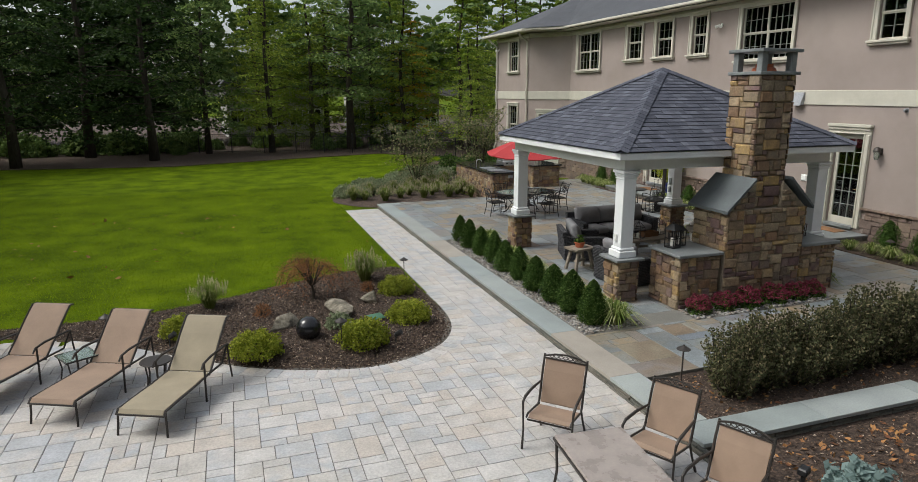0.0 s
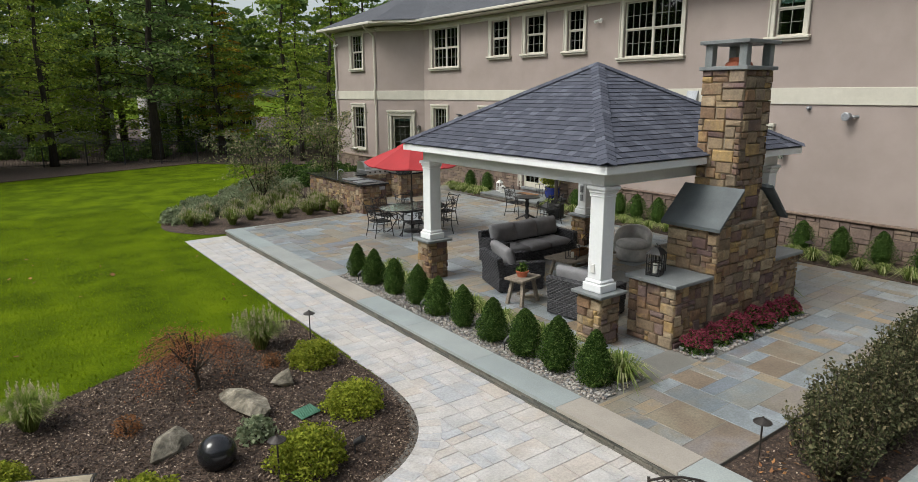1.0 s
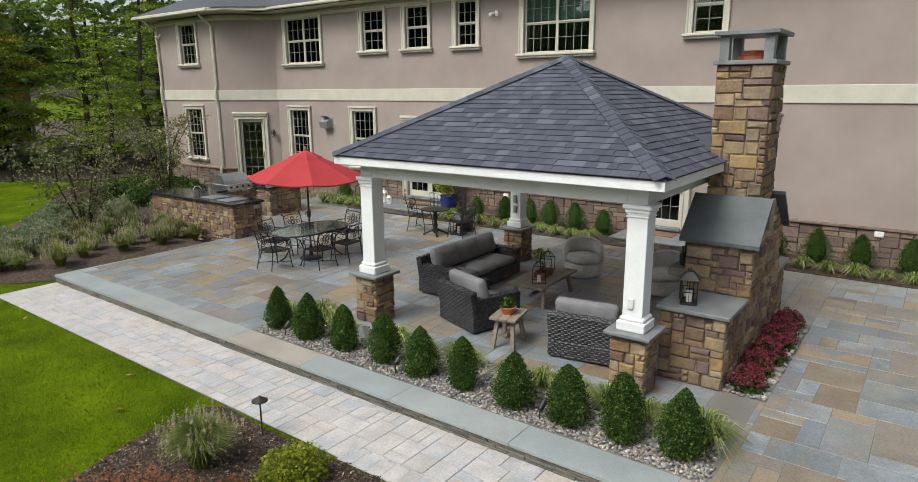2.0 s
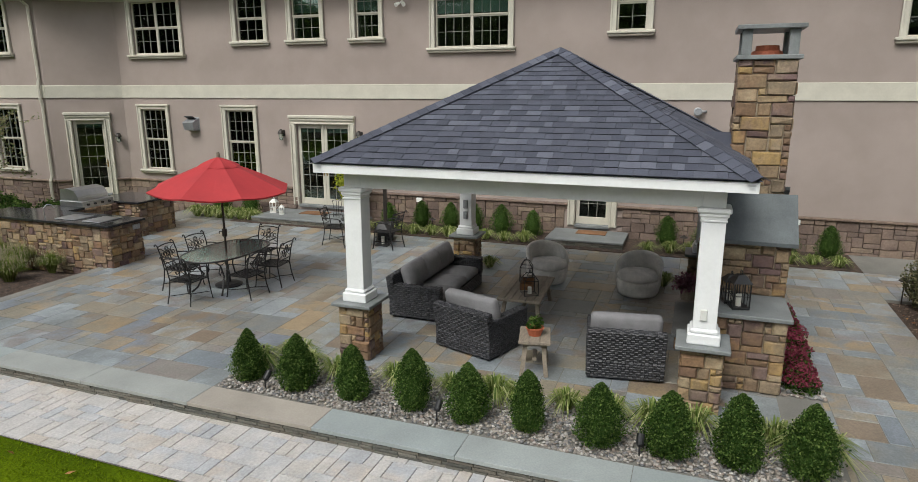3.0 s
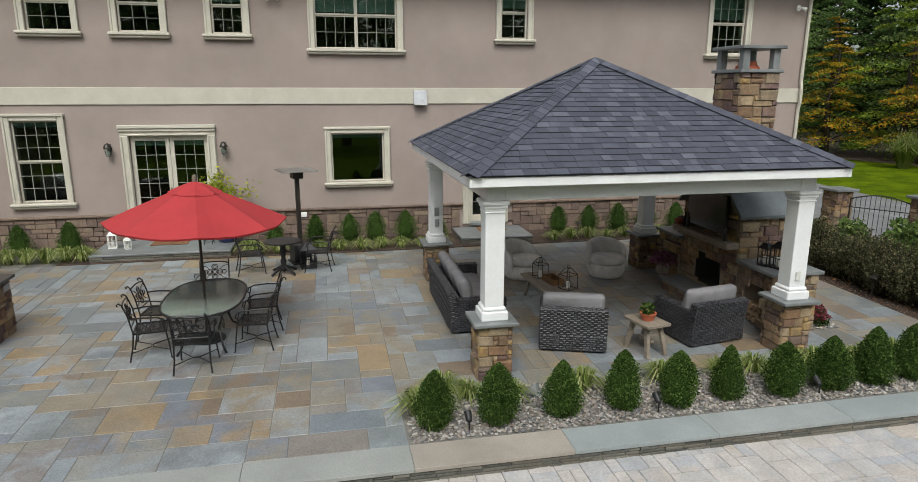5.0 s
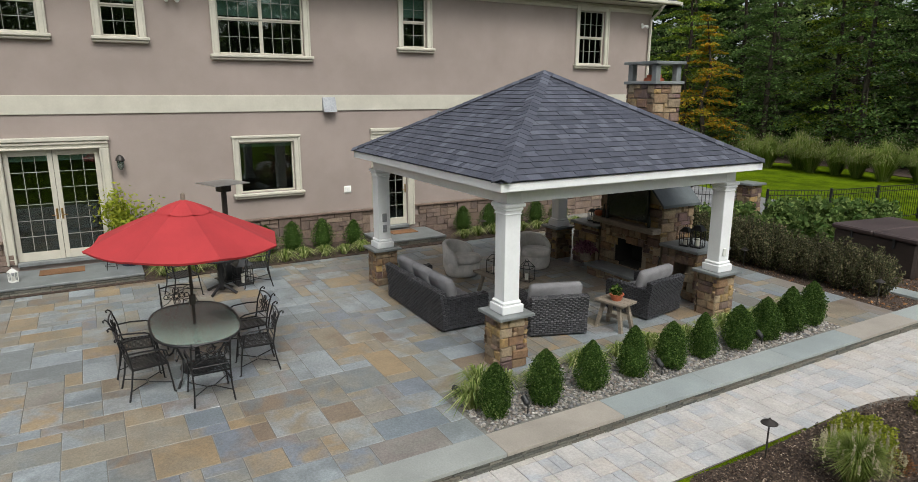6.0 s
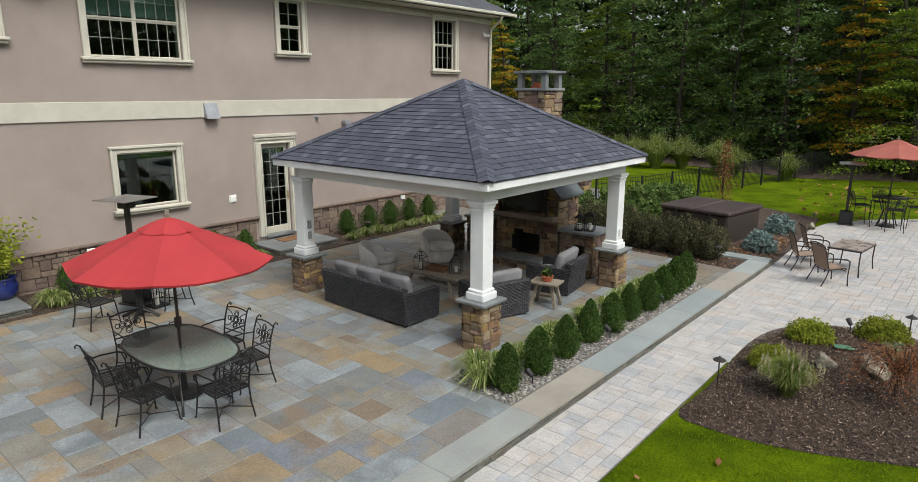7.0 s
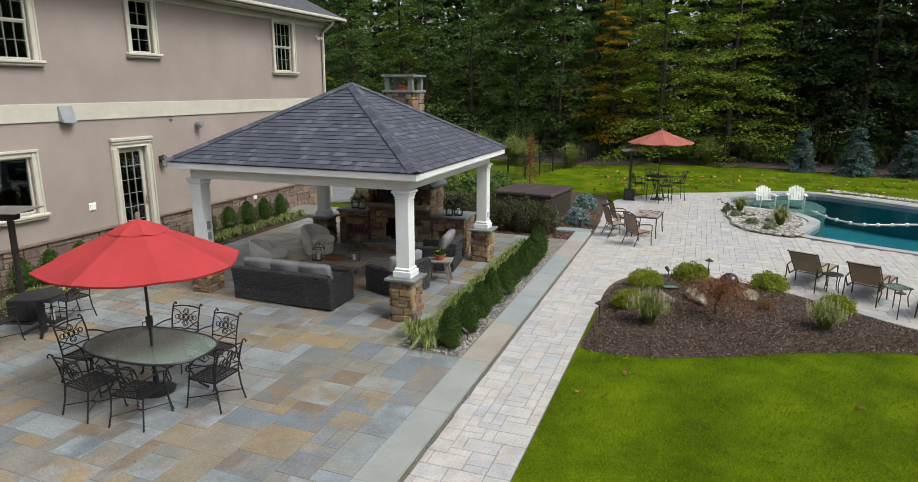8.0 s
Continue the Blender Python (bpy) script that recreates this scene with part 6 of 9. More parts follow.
# weeping maple in the bed
jm = thing("weeping_maple", "low weeping maple with thin russet leaves", "tree", at=pose(1.6, 13.75, 0.1))
g = Geo()
r = np.random.RandomState(31)
pts_l = []
for k in range(26):
    g = Geo()
    a, L = r.uniform(0, 6.28), r.uniform(0.35, 0.92)
    d = Vector((math.cos(a), math.sin(a), 0))
    p = [Vector((0, 0, 0.32)) + d * 0.02, d * L * 0.4 + Vector((0, 0, r.uniform(0.6, 0.85))), d * L * 0.8 + Vector((0, 0, r.uniform(0.5, 0.7))), d * L + Vector((0, 0, r.uniform(0.18, 0.4)))]
    part("branch", g.tube(p, [0.012, 0.008, 0.005, 0.002], 5), M["bark"], jm)
    for s in np.linspace(0.25, 1, 24):
        i = min(2, int(s * 3))
        q = p[i].lerp(p[i + 1], s * 3 - i)
        pts_l.append(np.array(q))
part("trunk", Geo().tube([(0, 0, -0.05), (0.03, 0.02, 0.18), (0, 0, 0.34)], [0.035, 0.028, 0.02], 7), M["bark"], jm, "twisted dark stem")
p = np.repeat(np.array(pts_l), 9, 0) + r.normal(size=(len(pts_l) * 9, 3)) * 0.065
ac, al = leaf_axes(r, len(p), 0.013, 0.2, 2.6)
part("foliage", quads_mesh("foliage", p, ac, al), M["maple"], jm)


def boulder(label, x, y, z, sx, sy, sz, seed, mat="boulder"):
    bm = bmesh.new()
    bmesh.ops.create_icosphere(bm, subdivisions=4, radius=1)
    rp = random.Random(seed * 11)
    planes = [(Vector((rp.gauss(0, 1), rp.gauss(0, 1), rp.gauss(0.3, 1))).normalized(), rp.uniform(0.42, 0.74)) for _ in range(22)]
    for v in bm.verts:
        c = v.co.copy()
        f = 1 + 0.28 * noise.noise(c * 1.3 + Vector((seed * 3.1, 0, 0))) + 0.12 * noise.noise(c * 3.4 + Vector((0, seed, 0))) + 0.13 * noise.noise(c * 6 + Vector((seed, 0, 0))) + 0.07 * noise.noise(c * 17 + Vector((0, 0, seed)))
        for pn, pd in planes:
            over = c.dot(pn) * f - pd
            if over > 0:
                c -= pn * over * 0.97 / f
        v.co = Vector((c.x * sx, c.y * sy, c.z * sz)) * f
    me = bpy.data.meshes.new("boulder")
    bm.to_mesh(me)
    bm.free()
    return solo("boulder", me, M[mat], label, "rock", at=pose(x, y, z, 0, 0, seed * 47))


boulder("weathered pale boulder in dark mulch", 0.96, 12.46, 0.19, 0.52, 0.30, 0.21, 1)
boulder("weathered pale boulder in dark mulch", 2.0, 12.93, 0.19, 0.55, 0.28, 0.20, 2)
boulder("small angular pale rock in dark mulch", 2.66, 13.25, 0.2, 0.24, 0.2, 0.22, 3)
boulder("rounded tan boulder in the poolside pebbles", 0.35, 1.6, 0.12, 0.36, 0.28, 0.17, 4)
boulder("rounded tan boulder in the poolside pebbles", -0.35, 2.6, 0.12, 0.36, 0.3, 0.22, 5)
boulder("pale rock beside the lawn edge", 5.5, 1.0, 0.1, 0.25, 0.2, 0.18, 6)
boulder("dark grey rock among the boxwoods", 6.55, 15.95, 0.25, 0.2, 0.17, 0.17, 7, "slate")
solo("stone_ball", Geo().lathe([(0.21 * math.sin(a), 0.21 - 0.21 * math.cos(a)) for a in np.linspace(0.12, 3.05, 14)], 24), M["granite"], "polished black stone fountain ball in the bed", "fountain", smooth=True, at=pose(1.3, 11.75, 0.06))


# pebbles: one mesh for each strip
def pebbles(name, outline, z, count, seed, label, size=0.03, mat="pebble"):
    r = np.random.RandomState(seed)
    xs, ys = [p[0] for p in outline], [p[1] for p in outline]
    bm = bmesh.new()
    bmesh.ops.create_icosphere(bm, subdivisions=1, radius=1)
    iv = np.array([v.co[:] for v in bm.verts])
    jf = np.array([[v.index for v in f.verts] for f in bm.faces])
    bm.free()
    pts = []
    while len(pts) < count:
        x, y = r.uniform(min(xs), max(xs)), r.uniform(min(ys), max(ys))
        if inside(x, y, outline):
            pts.append((x, y))
    vs, fs = [], []
    for k, (x, y) in enumerate(pts):
        s = size * r.uniform(0.6, 1.35)
        a = r.uniform(0, 6.28)
        rot = np.array([[math.cos(a), -math.sin(a), 0], [math.sin(a), math.cos(a), 0], [0, 0, 1]])
        q = (iv * (1 + 0.15 * r.normal(size=(len(iv), 1))) * (s * 1.3, s * r.uniform(0.7, 1.0), s * 0.6)) @ rot.T + (x, y, (z if not callable(z) else z(x)) + r.uniform(0, 0.03))
        vs.append(q)
        fs.append(jf + len(iv) * k)
    v, f = np.concatenate(vs), np.concatenate(fs)
    me = bpy.data.meshes.new(name)
    me.vertices.add(len(v))
    me.vertices.foreach_set("co", v.astype(np.float32).ravel())
    me.loops.add(3 * len(f))
    me.loops.foreach_set("vertex_index", f.astype(np.int32).ravel())
    me.polygons.add(len(f))
    me.polygons.foreach_set("loop_start", np.arange(0, 3 * len(f), 3, dtype=np.int32))
    me.polygons.foreach_set("use_smooth", [True] * len(f))
    me.update(calc_edges=True)
    return solo(name, me, M[mat], label, "pebbles", kind="stuff")


PEB = [(5.68, 10.15), (6.85, 10.25), (6.85, 17.65), (5.68, 17.72)]
pebbles("pebble_strip", PEB, ground_z, 11000, 1, "grey and tan river pebbles in the boxwood strip", 0.021)
pebbles("pebble_strip", [(7.9, 10.08), (11.15, 10.08), (11.15, 10.62), (7.9, 10.62)], ground_z, 1100, 2, "river pebbles round the chrysanthemums")
PLANT = smooth_loop([(1.05, 1.2), (0.95, 2.6), (0.75, 3.9), (0.1, 4.6), (-0.8, 4.9), (-1.2, 4.4), (-1.0, 3.6), (-1.4, 2.4), (-1.2, 1.0), (-0.3, 0.3), (0.6, 0.2)], 4)
solo("poolside_bed", mound(PLANT, 0.0, 0.06, 0.2, 5), M["joint"], "raised pebble bed at the pool edge", "planting bed", kind="structure", tidy=False)
pebbles("pebble_strip", PLANT, 0.055, 2200, 3, "pale river pebbles in the poolside bed", 0.045, "pebble_pale")
FARP = [(-3.5, -6.4), (-5.2, -5.4), (-7.3, -3.9), (-10.5, -2.6), (-10.6, -3.1), (-7.4, -4.5), (-5.3, -6.0), (-3.6, -6.9)]
pebbles("pebble_strip", FARP, -0.02, 900, 4, "pale pebbles behind the pool edge", 0.06, "pebble_pale")
for x0, x1, y0, y1 in ((5.66, 6.9, 10.12, 17.75), (7.88, 11.18, 10.05, 10.64)):
    solo("pebble_bed_floor", Geo().add([(x0, y0, ground_z(x0) - 0.006), (x1, y0, ground_z(x1) - 0.006), (x1, y1, ground_z(x1) - 0.006), (x0, y1, ground_z(x0) - 0.006)], [(0, 1, 2, 3)]), M["joint"], "sandy floor under the pebbles", "ground", kind="structure")


# ---- trees ----
def tree(label, height, radius, low, mat, seed, sprays=62, per=128, size=0.17, droop=0.15, trunk_r=0.22, layered=0.7, wide=0.34, slim=1.0):
    """A tree of tiered branches, each bearing a flat fan of leaves that hangs a little at its rim."""
    r = np.random.RandomState(seed)
    tr = thing("tree", label, "tree", "woodland trees")
    g = Geo()
    wob = r.normal(size=(6, 2)) * 0.12
    hs = np.linspace(0, height, 6)
    pts = [(wob[k][0] * k * 0.5, wob[k][1] * k * 0.5, hs[k] - (0.2 if k == 0 else 0)) for k in range(6)]
    g.tube(pts, [trunk_r * 1.3] + [trunk_r * (1 - k / 6.2) for k in range(1, 6)], 8)
    P = []
    for k in range(sprays):
        z = low + (height - low) * (k + r.uniform(0, 1)) / sprays
        f = (z - low) / (height - low)
        reach = slim * radius * (0.55 + 0.45 * math.sin(math.pi * min(1, f * 0.85 + 0.28))) * (1 - 0.62 * f**2.4) * r.uniform(0.6, 1.2)
        a = k * 2.4 + r.uniform(-0.5, 0.5)
        i = min(4, int(z / height * 5))
        s = z / height * 5 - i
        base = np.array(pts[i]) * (1 - s) + np.array(pts[i + 1]) * s
        base[2] = z
        d = np.array([math.cos(a), math.sin(a), 0])
        side = np.array([-d[1], d[0], 0])
        rise = r.uniform(-0.02, 0.28) * reach
        tip = base + d * reach + (0, 0, rise - droop * reach)
        mid = base + d * reach * 0.5 + (0, 0, rise * 0.9)
        g.tube([tuple(base), tuple(mid), tuple(tip)], [trunk_r * 0.17 * (1 - 0.6 * f), trunk_r * 0.09 * (1 - 0.5 * f), 0.006], 5)
        u = r.uniform(0.2, 1.06, per)[:, None]
        c = base * (1 - u) ** 2 + 2 * mid * u * (1 - u) + tip * u**2
        v = np.clip(r.normal(size=(per, 1)), -2, 2) * wide * reach * np.sin(np.pi * np.clip(u * 0.86, 0, 1)) * 0.62
        twig = np.round(u * 5 + np.abs(v) / reach * 3)
        hang = np.array([0, 0, -1.0]) * (0.45 * v**2 / reach + 0.05 * reach * np.abs(np.sin(twig * 2.1)))
        P.append(c + side * v + hang + r.normal(size=(per, 3)) * (0.10, 0.10, 0.028 * reach * (1.5 - layered)))
    part("trunk", g, M["bark"], tr, smooth=True, tidy=False)
    P = np.concatenate(P)
    ac, al = leaf_axes(r, len(P), size, layered * 0.8)
    crown = quads_mesh("crown", P, ac, al)
    part("crown", crown, M[mat], tr)
    return tr


def spruce(label, h, rad, seed, mat, size=0.1, group="blue spruces", name="spruce_tree", per=46, low=0.1):
    r = np.random.RandomState(seed)
    tr = thing(name, label, "tree", group)
    g = Geo().tube([(0, 0, -0.1), (0, 0, h * 0.97)], [rad * 0.09, 0.012], 6)
    P, rows = [], int(h / (0.17 * max(1, h / 5)))
    for k in range(rows):
        z = low + (h - low) * k / rows
        reach = rad * (1 - k / rows) ** 0.9 + 0.04
        for j in range(max(4, int(13 * (1 - 0.6 * k / rows)))):
            a = r.uniform(0, 6.28)
            L = reach * r.uniform(0.8, 1.12)
            d = np.array([math.cos(a), math.sin(a), 0])
            g.tube([(0, 0, z), tuple(d * L + (0, 0, z - 0.12 * L + 0.05))], [0.012, 0.004], 4)
            u = r.uniform(0.25, 1.05, per)[:, None]
            P.append(d * u * L + (0, 0, z) + u * np.array([0, 0, -0.12 * L + 0.05]) + r.normal(size=(per, 3)) * (0.07 * rad, 0.07 * rad, 0.045 * rad))
    part("trunk", g, M["bark"], tr, tidy=False)
    P = np.concatenate(P)
    ac, al = leaf_axes(r, len(P), size, 0.4, 2.4)
    part("crown", quads_mesh("crown", P, ac * 0.6, al), M[mat], tr)
    return tr


kinds = [
    tree("tall dark green broadleaf tree at the woodland edge", 14.5, 4.2, 1.6, "woods", 41, layered=0.5, per=132),
    tree("leafy green beech with layered branches", 13.5, 4.4, 0.5, "woods_light", 42, layered=0.85, sprays=50, per=330, size=0.105, droop=0.2),
    tree("dark green broadleaf tree with a bare lower trunk", 16, 4.6, 3.6, "woods", 43, trunk_r=0.3, layered=0.55),
    tree("broadleaf tree turning yellow and orange", 11, 3.4, 1.2, "autumn", 44, sprays=42, per=250, size=0.11, layered=0.8, droop=0.2),
    tree("fresh green broadleaf tree with thin crown", 13, 3.4, 1.5, "thin_wood", 45, sprays=52, per=170, size=0.11, layered=0.45),
    tree("dark green hemlock with drooping branches", 14, 4.2, 0.6, "conifer", 46, sprays=74, per=210, size=0.105, layered=0.9, droop=0.34, wide=0.3),
    tree("tall woodland tree with shade darkened into its green leaves", 16, 4.6, 2.2, "deep_woods", 47, trunk_r=0.28, layered=0.7, droop=0.25),
]
first = [True] * len(kinds)
def plant(k, x, y, s=1.0, rot=None, z=-0.03):
    m = pose(x, y, z, 0, 0, RT.uniform(0, 360) if rot is None else rot) @ Matrix.Diagonal((s, s, s, 1))
    if first[k]:
        kinds[k].matrix_basis = m
        first[k] = False
    else:
        ob = copy_thing(kinds[k], m)
        ob.matrix_basis = m
RT = random.Random(77)
# north woods: the known trunks, then rows behind
for k, x, y, s in ((6, -8.4, 48.9, 1.0), (6, -4.3, 45.8, 0.95), (4, 3.3, 54.8, 1.0), (2, 8.8, 50.0, 1.0), (6, -11.2, 43.6, 0.95), (6, -15.5, 45.5, 1.0), (0, -1.2, 49.5, 0.9), (4, 3.0, 49.2, 0.9),
                   (1, 6.3, 52.5, 0.95), (4, 13.0, 50.5, 0.95), (1, 16.6, 47.5, 0.95), (4, 18.5, 44.5, 0.85), (1, 21.5, 48.5, 1.0), (5, 11.4, 55.0, 0.9), (3, 14.8, 54.5, 0.9), (0, 25.5, 46.0, 1.0), (4, 22, 42.5, 0.8),
                   (1, 18.6, 39.6, 0.62), (4, 15.7, 43.2, 0.6)):
    plant(k, x, y, s)
for row, (y, n_, s) in enumerate(((57, 13, 1.0),)):
    for j in range(n_):
        x = -42 + 84 * (j + RT.uniform(0.1, 0.9)) / n_
        if row == 0 and 0 < x < 12 and RT.random() < 0.6:
            continue
        plant(RT.choice((0, 6, 6, 5)) if x < -2 else RT.choice((0, 2, 4, 4, 4, 1)), x, y + RT.uniform(-2.5, 2.5), s * RT.uniform(0.9, 1.1))
# south woods
for k, x, y, s in ((1, 4.6, -15.9, 0.95), (1, 0.6, -17.8, 0.95), (3, 8.0, -18.6, 0.95), (1, 6.6, -20.5, 1.0), (5, 11.6, -19.0, 1.0), (5, 15.0, -20.0, 1.0), (1, 13.2, -22.5, 1.0), (1, -1.8, -21.2, 1.0), (6, -5.6, -22.0, 1.05),
                   (6, -9.5, -21.5, 1.0), (6, -13.5, -19.5, 1.05), (6, -7.2, -19.8, 0.9), (6, -11.4, -23.5, 1.1), (5, 18.4, -19.5, 1.05), (4, 16.8, -22.8, 1.0), (5, 21.8, -18.8, 1.0), (1, 24.6, -20.5, 1.0), (5, 27.5, -17.8, 0.95), (3, 30.2, -15.0, 0.85), (5, 31.0, -19.5, 1.05), (1, 33.6, -16.8, 1.0),
                   (3, 36.0, -13.5, 0.8), (5, 38, -15, 1.0), (5, -17.5, -16, 1.0), (1, -21, -14, 1.0), (5, 9.6, -22.6, 0.95), (6, -3.4, -20.6, 0.9), (1, 2.6, -21.4, 1.0)):
    plant(k, x, y, s)
for row, (y, n_, s) in enumerate(((-25, 18, 1.0),)):
    for j in range(n_):
        x = -45 + 110 * (j + RT.uniform(0.1, 0.9)) / n_
        plant(6 if x < 2 else RT.choice((0, 6, 6, 5, 5, 2, 1)), x, y + RT.uniform(-2.5, 2.5), s * RT.uniform(0.9, 1.12))
# unseen western trees, added to darken window reflections and dim the lawn
for j in range(12):
    plant(RT.choice((0, 2, 4, 5)), -30 + RT.uniform(-3, 3), -26 + 7 * j, 1.0)
# nearer row, also out of view, added to shade the far lawn
for j in range(6):
    plant(RT.choice((0, 2, 0, 2)), -17.5 + RT.uniform(-0.8, 0.8), 17 + 4.6 * j, 0.95)
for j in range(9):
    plant(RT.choice((0, 2, 1, 5)), 42 + RT.uniform(-3, 6), -10 + 6 * j, 1.0)
def deep_woods(label, spots, n, height, low, seed, mat="woods"):
    """The dense growth behind the first trees: leaves gathered in tiers along a strip (x0, y0) to (x1, y1), 6 m deep."""
    r = np.random.RandomState(seed)
    P = []
    for (x0, y0), (x1, y1) in spots:
        L = math.dist((x0, y0), (x1, y1))
        k = int(n * L)
        tiers = r.uniform(0, 1, (k // 14, 3))
        c = np.repeat(tiers, 14, 0)
        k = len(c)
        u, dep = c[:, 0], c[:, 1] * 6
        top = height * (0.86 + 0.14 * np.sin(u * L * 0.5 + seed))
        z = low + c[:, 2] * (top - low)
        px, py = x0 + (x1 - x0) * u, y0 + (y1 - y0) * u
        nx, ny = (y1 - y0) / L, -(x1 - x0) / L
        P.append(np.stack([px + nx * dep, py + ny * dep, z], 1) + r.normal(size=(k, 3)) * (0.75, 0.75, 0.16))
    P = np.concatenate(P)
    ac, al = leaf_axes(r, len(P), 0.55, 0.4)
    return tagged(part("far_woods", quads_mesh("far_woods", P, ac, al), M[mat]), label, "woods", kind="stuff")
deep_woods("open green woods north of the lawn", [((45, 62), (-3, 62))], 230, 15, 4.6, 5, "woods")
# dark leaves here paint the shaded gaps behind the front trees
deep_woods("dense woods north of the lawn, leaves darkened for shade", [((-3, 59), (-45, 59))], 520, 17, 1.6, 9, "deep_woods")
# out of view; added for the windows to mirror something dark
deep_woods("unseen dense green woods added beyond the west lawn", [((-42, -40), (-42, 70))], 420, 17, 0.2, 7, "woods")
deep_woods("dense green woods south of the pool, leaves darkened for shade", [((-50, -30), (70, -30))], 820, 30, 0.2, 6, "deep_woods")
bsp = spruce("young blue spruce before the woods", 2.5, 0.95, 51, "spruce_tree", 0.085)
place(bsp, [(-3.4, -14.6, 0, 0.95), (-5.9, -13.4, 0, 1.05), (-8.5, -13.6, 0, 1.0), (-11.3, -12.8, 0, 1.0)])
und = dome_shrub("undergrowth_shrub", "dark leafy undergrowth below the trees", "shrub", "woodland undergrowth", "woods", 1.3, 1.5, 0.2, 900, seed=60)
us = []
for j in range(26):
    us.append((-22 + 1.9 * j + RT.uniform(-0.6, 0.6), 52 + RT.uniform(-3, 5), 0, RT.uniform(0.4, 0.8)))
for j in range(15):
    us.append((-22 + 1.35 * j + RT.uniform(-0.5, 0.5), 51.5 + RT.uniform(-0.8, 0.8), 0, RT.uniform(0.55, 1.15)))
for j in range(30):
    us.append((-24 + 2.2 * j + RT.uniform(-0.7, 0.7), -20.5 + RT.uniform(-3.5, 1.2), 0, RT.uniform(0.6, 1.3)))
place(und, us)
mg = clump("maiden_grass", "tall pale maiden grass before the woods", "maiden grasses", "fountain", 1300, 1.9, 1.05, 0.016, 63, 90, 0.5)
place(mg, [(13.2, -12.6, 0, 1.0), (15.6, -13.4, 0, 1.05), (18.2, -12.6, 0, 0.95), (20.8, -12.8, 0, 1.0), (23.4, -12.7, 0, 1.05), (16.8, -12.4, 0, 1.1), (19.5, -13, 0, 1.0), (22, -13.5, 0, 1.15), (25, -13.2, 0, 1.0), (12.0, -11.4, 0, 0.9), (1.6, -16.0, 0, 0.9), (9.4, -11.5, 0, 0.8), (29, -12.5, 0, 1.1)])

# slender multi-stem trees in the north bed
def airy(label, x, y, h, rad, seed):
    r = np.random.RandomState(seed)
    tr = thing("crape_tree", label, "tree", "slender trees by the kitchen", at=pose(x, y, 0.03))
    g, P = Geo(), []
    for k in range(7):
        a, L = k * 0.9 + r.uniform(0, 0.5), rad * r.uniform(0.5, 1)
        d = np.array([math.cos(a), math.sin(a), 0])
        b, mdl, t_ = d * 0.06, d * L * 0.35 + (0, 0, h * 0.55), d * L + (0, 0, h * r.uniform(0.8, 1.0))
        g.tube([tuple(b), tuple(mdl), tuple(t_)], [0.03, 0.018, 0.006], 6)
        for j in range(14):
            u = r.uniform(0.2, 1)
            c = b * (1 - u) ** 2 + 2 * mdl * u * (1 - u) + t_ * u**2
            e = c + r.normal(size=3) * (0.5, 0.5, 0.3)
            g.tube([tuple(c), tuple(e)], [0.007, 0.003], 4)
            s = r.uniform(0, 1.1, 38)[:, None]
            P.append(c * (1 - s) + e * s + r.normal(size=(38, 3)) * 0.08)
    part("stem", g, M["bark"], tr, tidy=False)
    P = np.concatenate(P)
    ac, al = leaf_axes(r, len(P), 0.056, 0.3, 1.7)
    part("crown", quads_mesh("crown", P, ac, al), M["willow"], tr)
airy("slender multi-stem tree with pale sparse leaves", 8.1, 29.3, 3.1, 2.1, 71)
airy("slender multi-stem tree with pale sparse leaves", 12.2, 32.0, 3.5, 1.7, 72)
ru = thing("narrow_shrub", "tall narrow russet shrub by the fence", "shrub", at=pose(9.6, -2.6, 0))
r = np.random.RandomState(81)
p = np.stack([r.normal(size=800) * 0.26, r.normal(size=800) * 0.26, r.uniform(0.05, 2.5, 800)], 1)
p[:, :2] *= (1.15 - p[:, 2:3] / 3.0)
ac, al = leaf_axes(r, 800, 0.045, 0.0, 2.4)
part("foliage", quads_mesh("foliage", p, ac, al), M["russet"], ru)
part("stem", Geo().tube([(0, 0, -0.05), (0, 0, 2.3)], [0.03, 0.008], 6), M["bark"], ru)
hk = dome_shrub("yew", "clipped dark green yew behind the kitchen", "shrub", "yews by the house", "boxwood", 0.6, 0.75, 0.06, 1800, seed=83)
place(hk, [(14.0, 33.6, 0, 1.0), (14.0, 34.7, 0, 1.0), (14.1, 35.8, 0, 1.0), (13.6, 32.4, 0, 0.9), (13.9, 31.2, 0.1, 0.75), (11.6, 30.8, 0.05, 0.9), (12.6, 30.9, 0.05, 1.0), (11.2, 31.9, 0.05, 1.05), (12.2, 33.2, 0, 1.1), (11.4, 34.6, 0, 1.2), (12.8, 35.2, 0, 1.1)])

# lawn grass: real blades fringe the nearer lawn, lightened to paint its brighter light
r = np.random.RandomState(91)
n = 64000
xy = np.stack([r.uniform(-9, 4.0, n), r.uniform(14.0, 31, n)], 1)
keep = np.array([not inside(x, y, BED) and not inside(x, y, BED_NORTH) for x, y in xy])
xy = xy[keep]
n = len(xy)
root = np.concatenate([xy, np.full((n, 1), -0.035)], 1)
a, ln = r.uniform(0, 6.28, n), r.uniform(0.02, 0.04, n)
tip = root + np.stack([np.cos(a) * 0.03, np.sin(a) * 0.03, ln], 1)
mid = (root + tip) / 2 + (0, 0, 0.008)
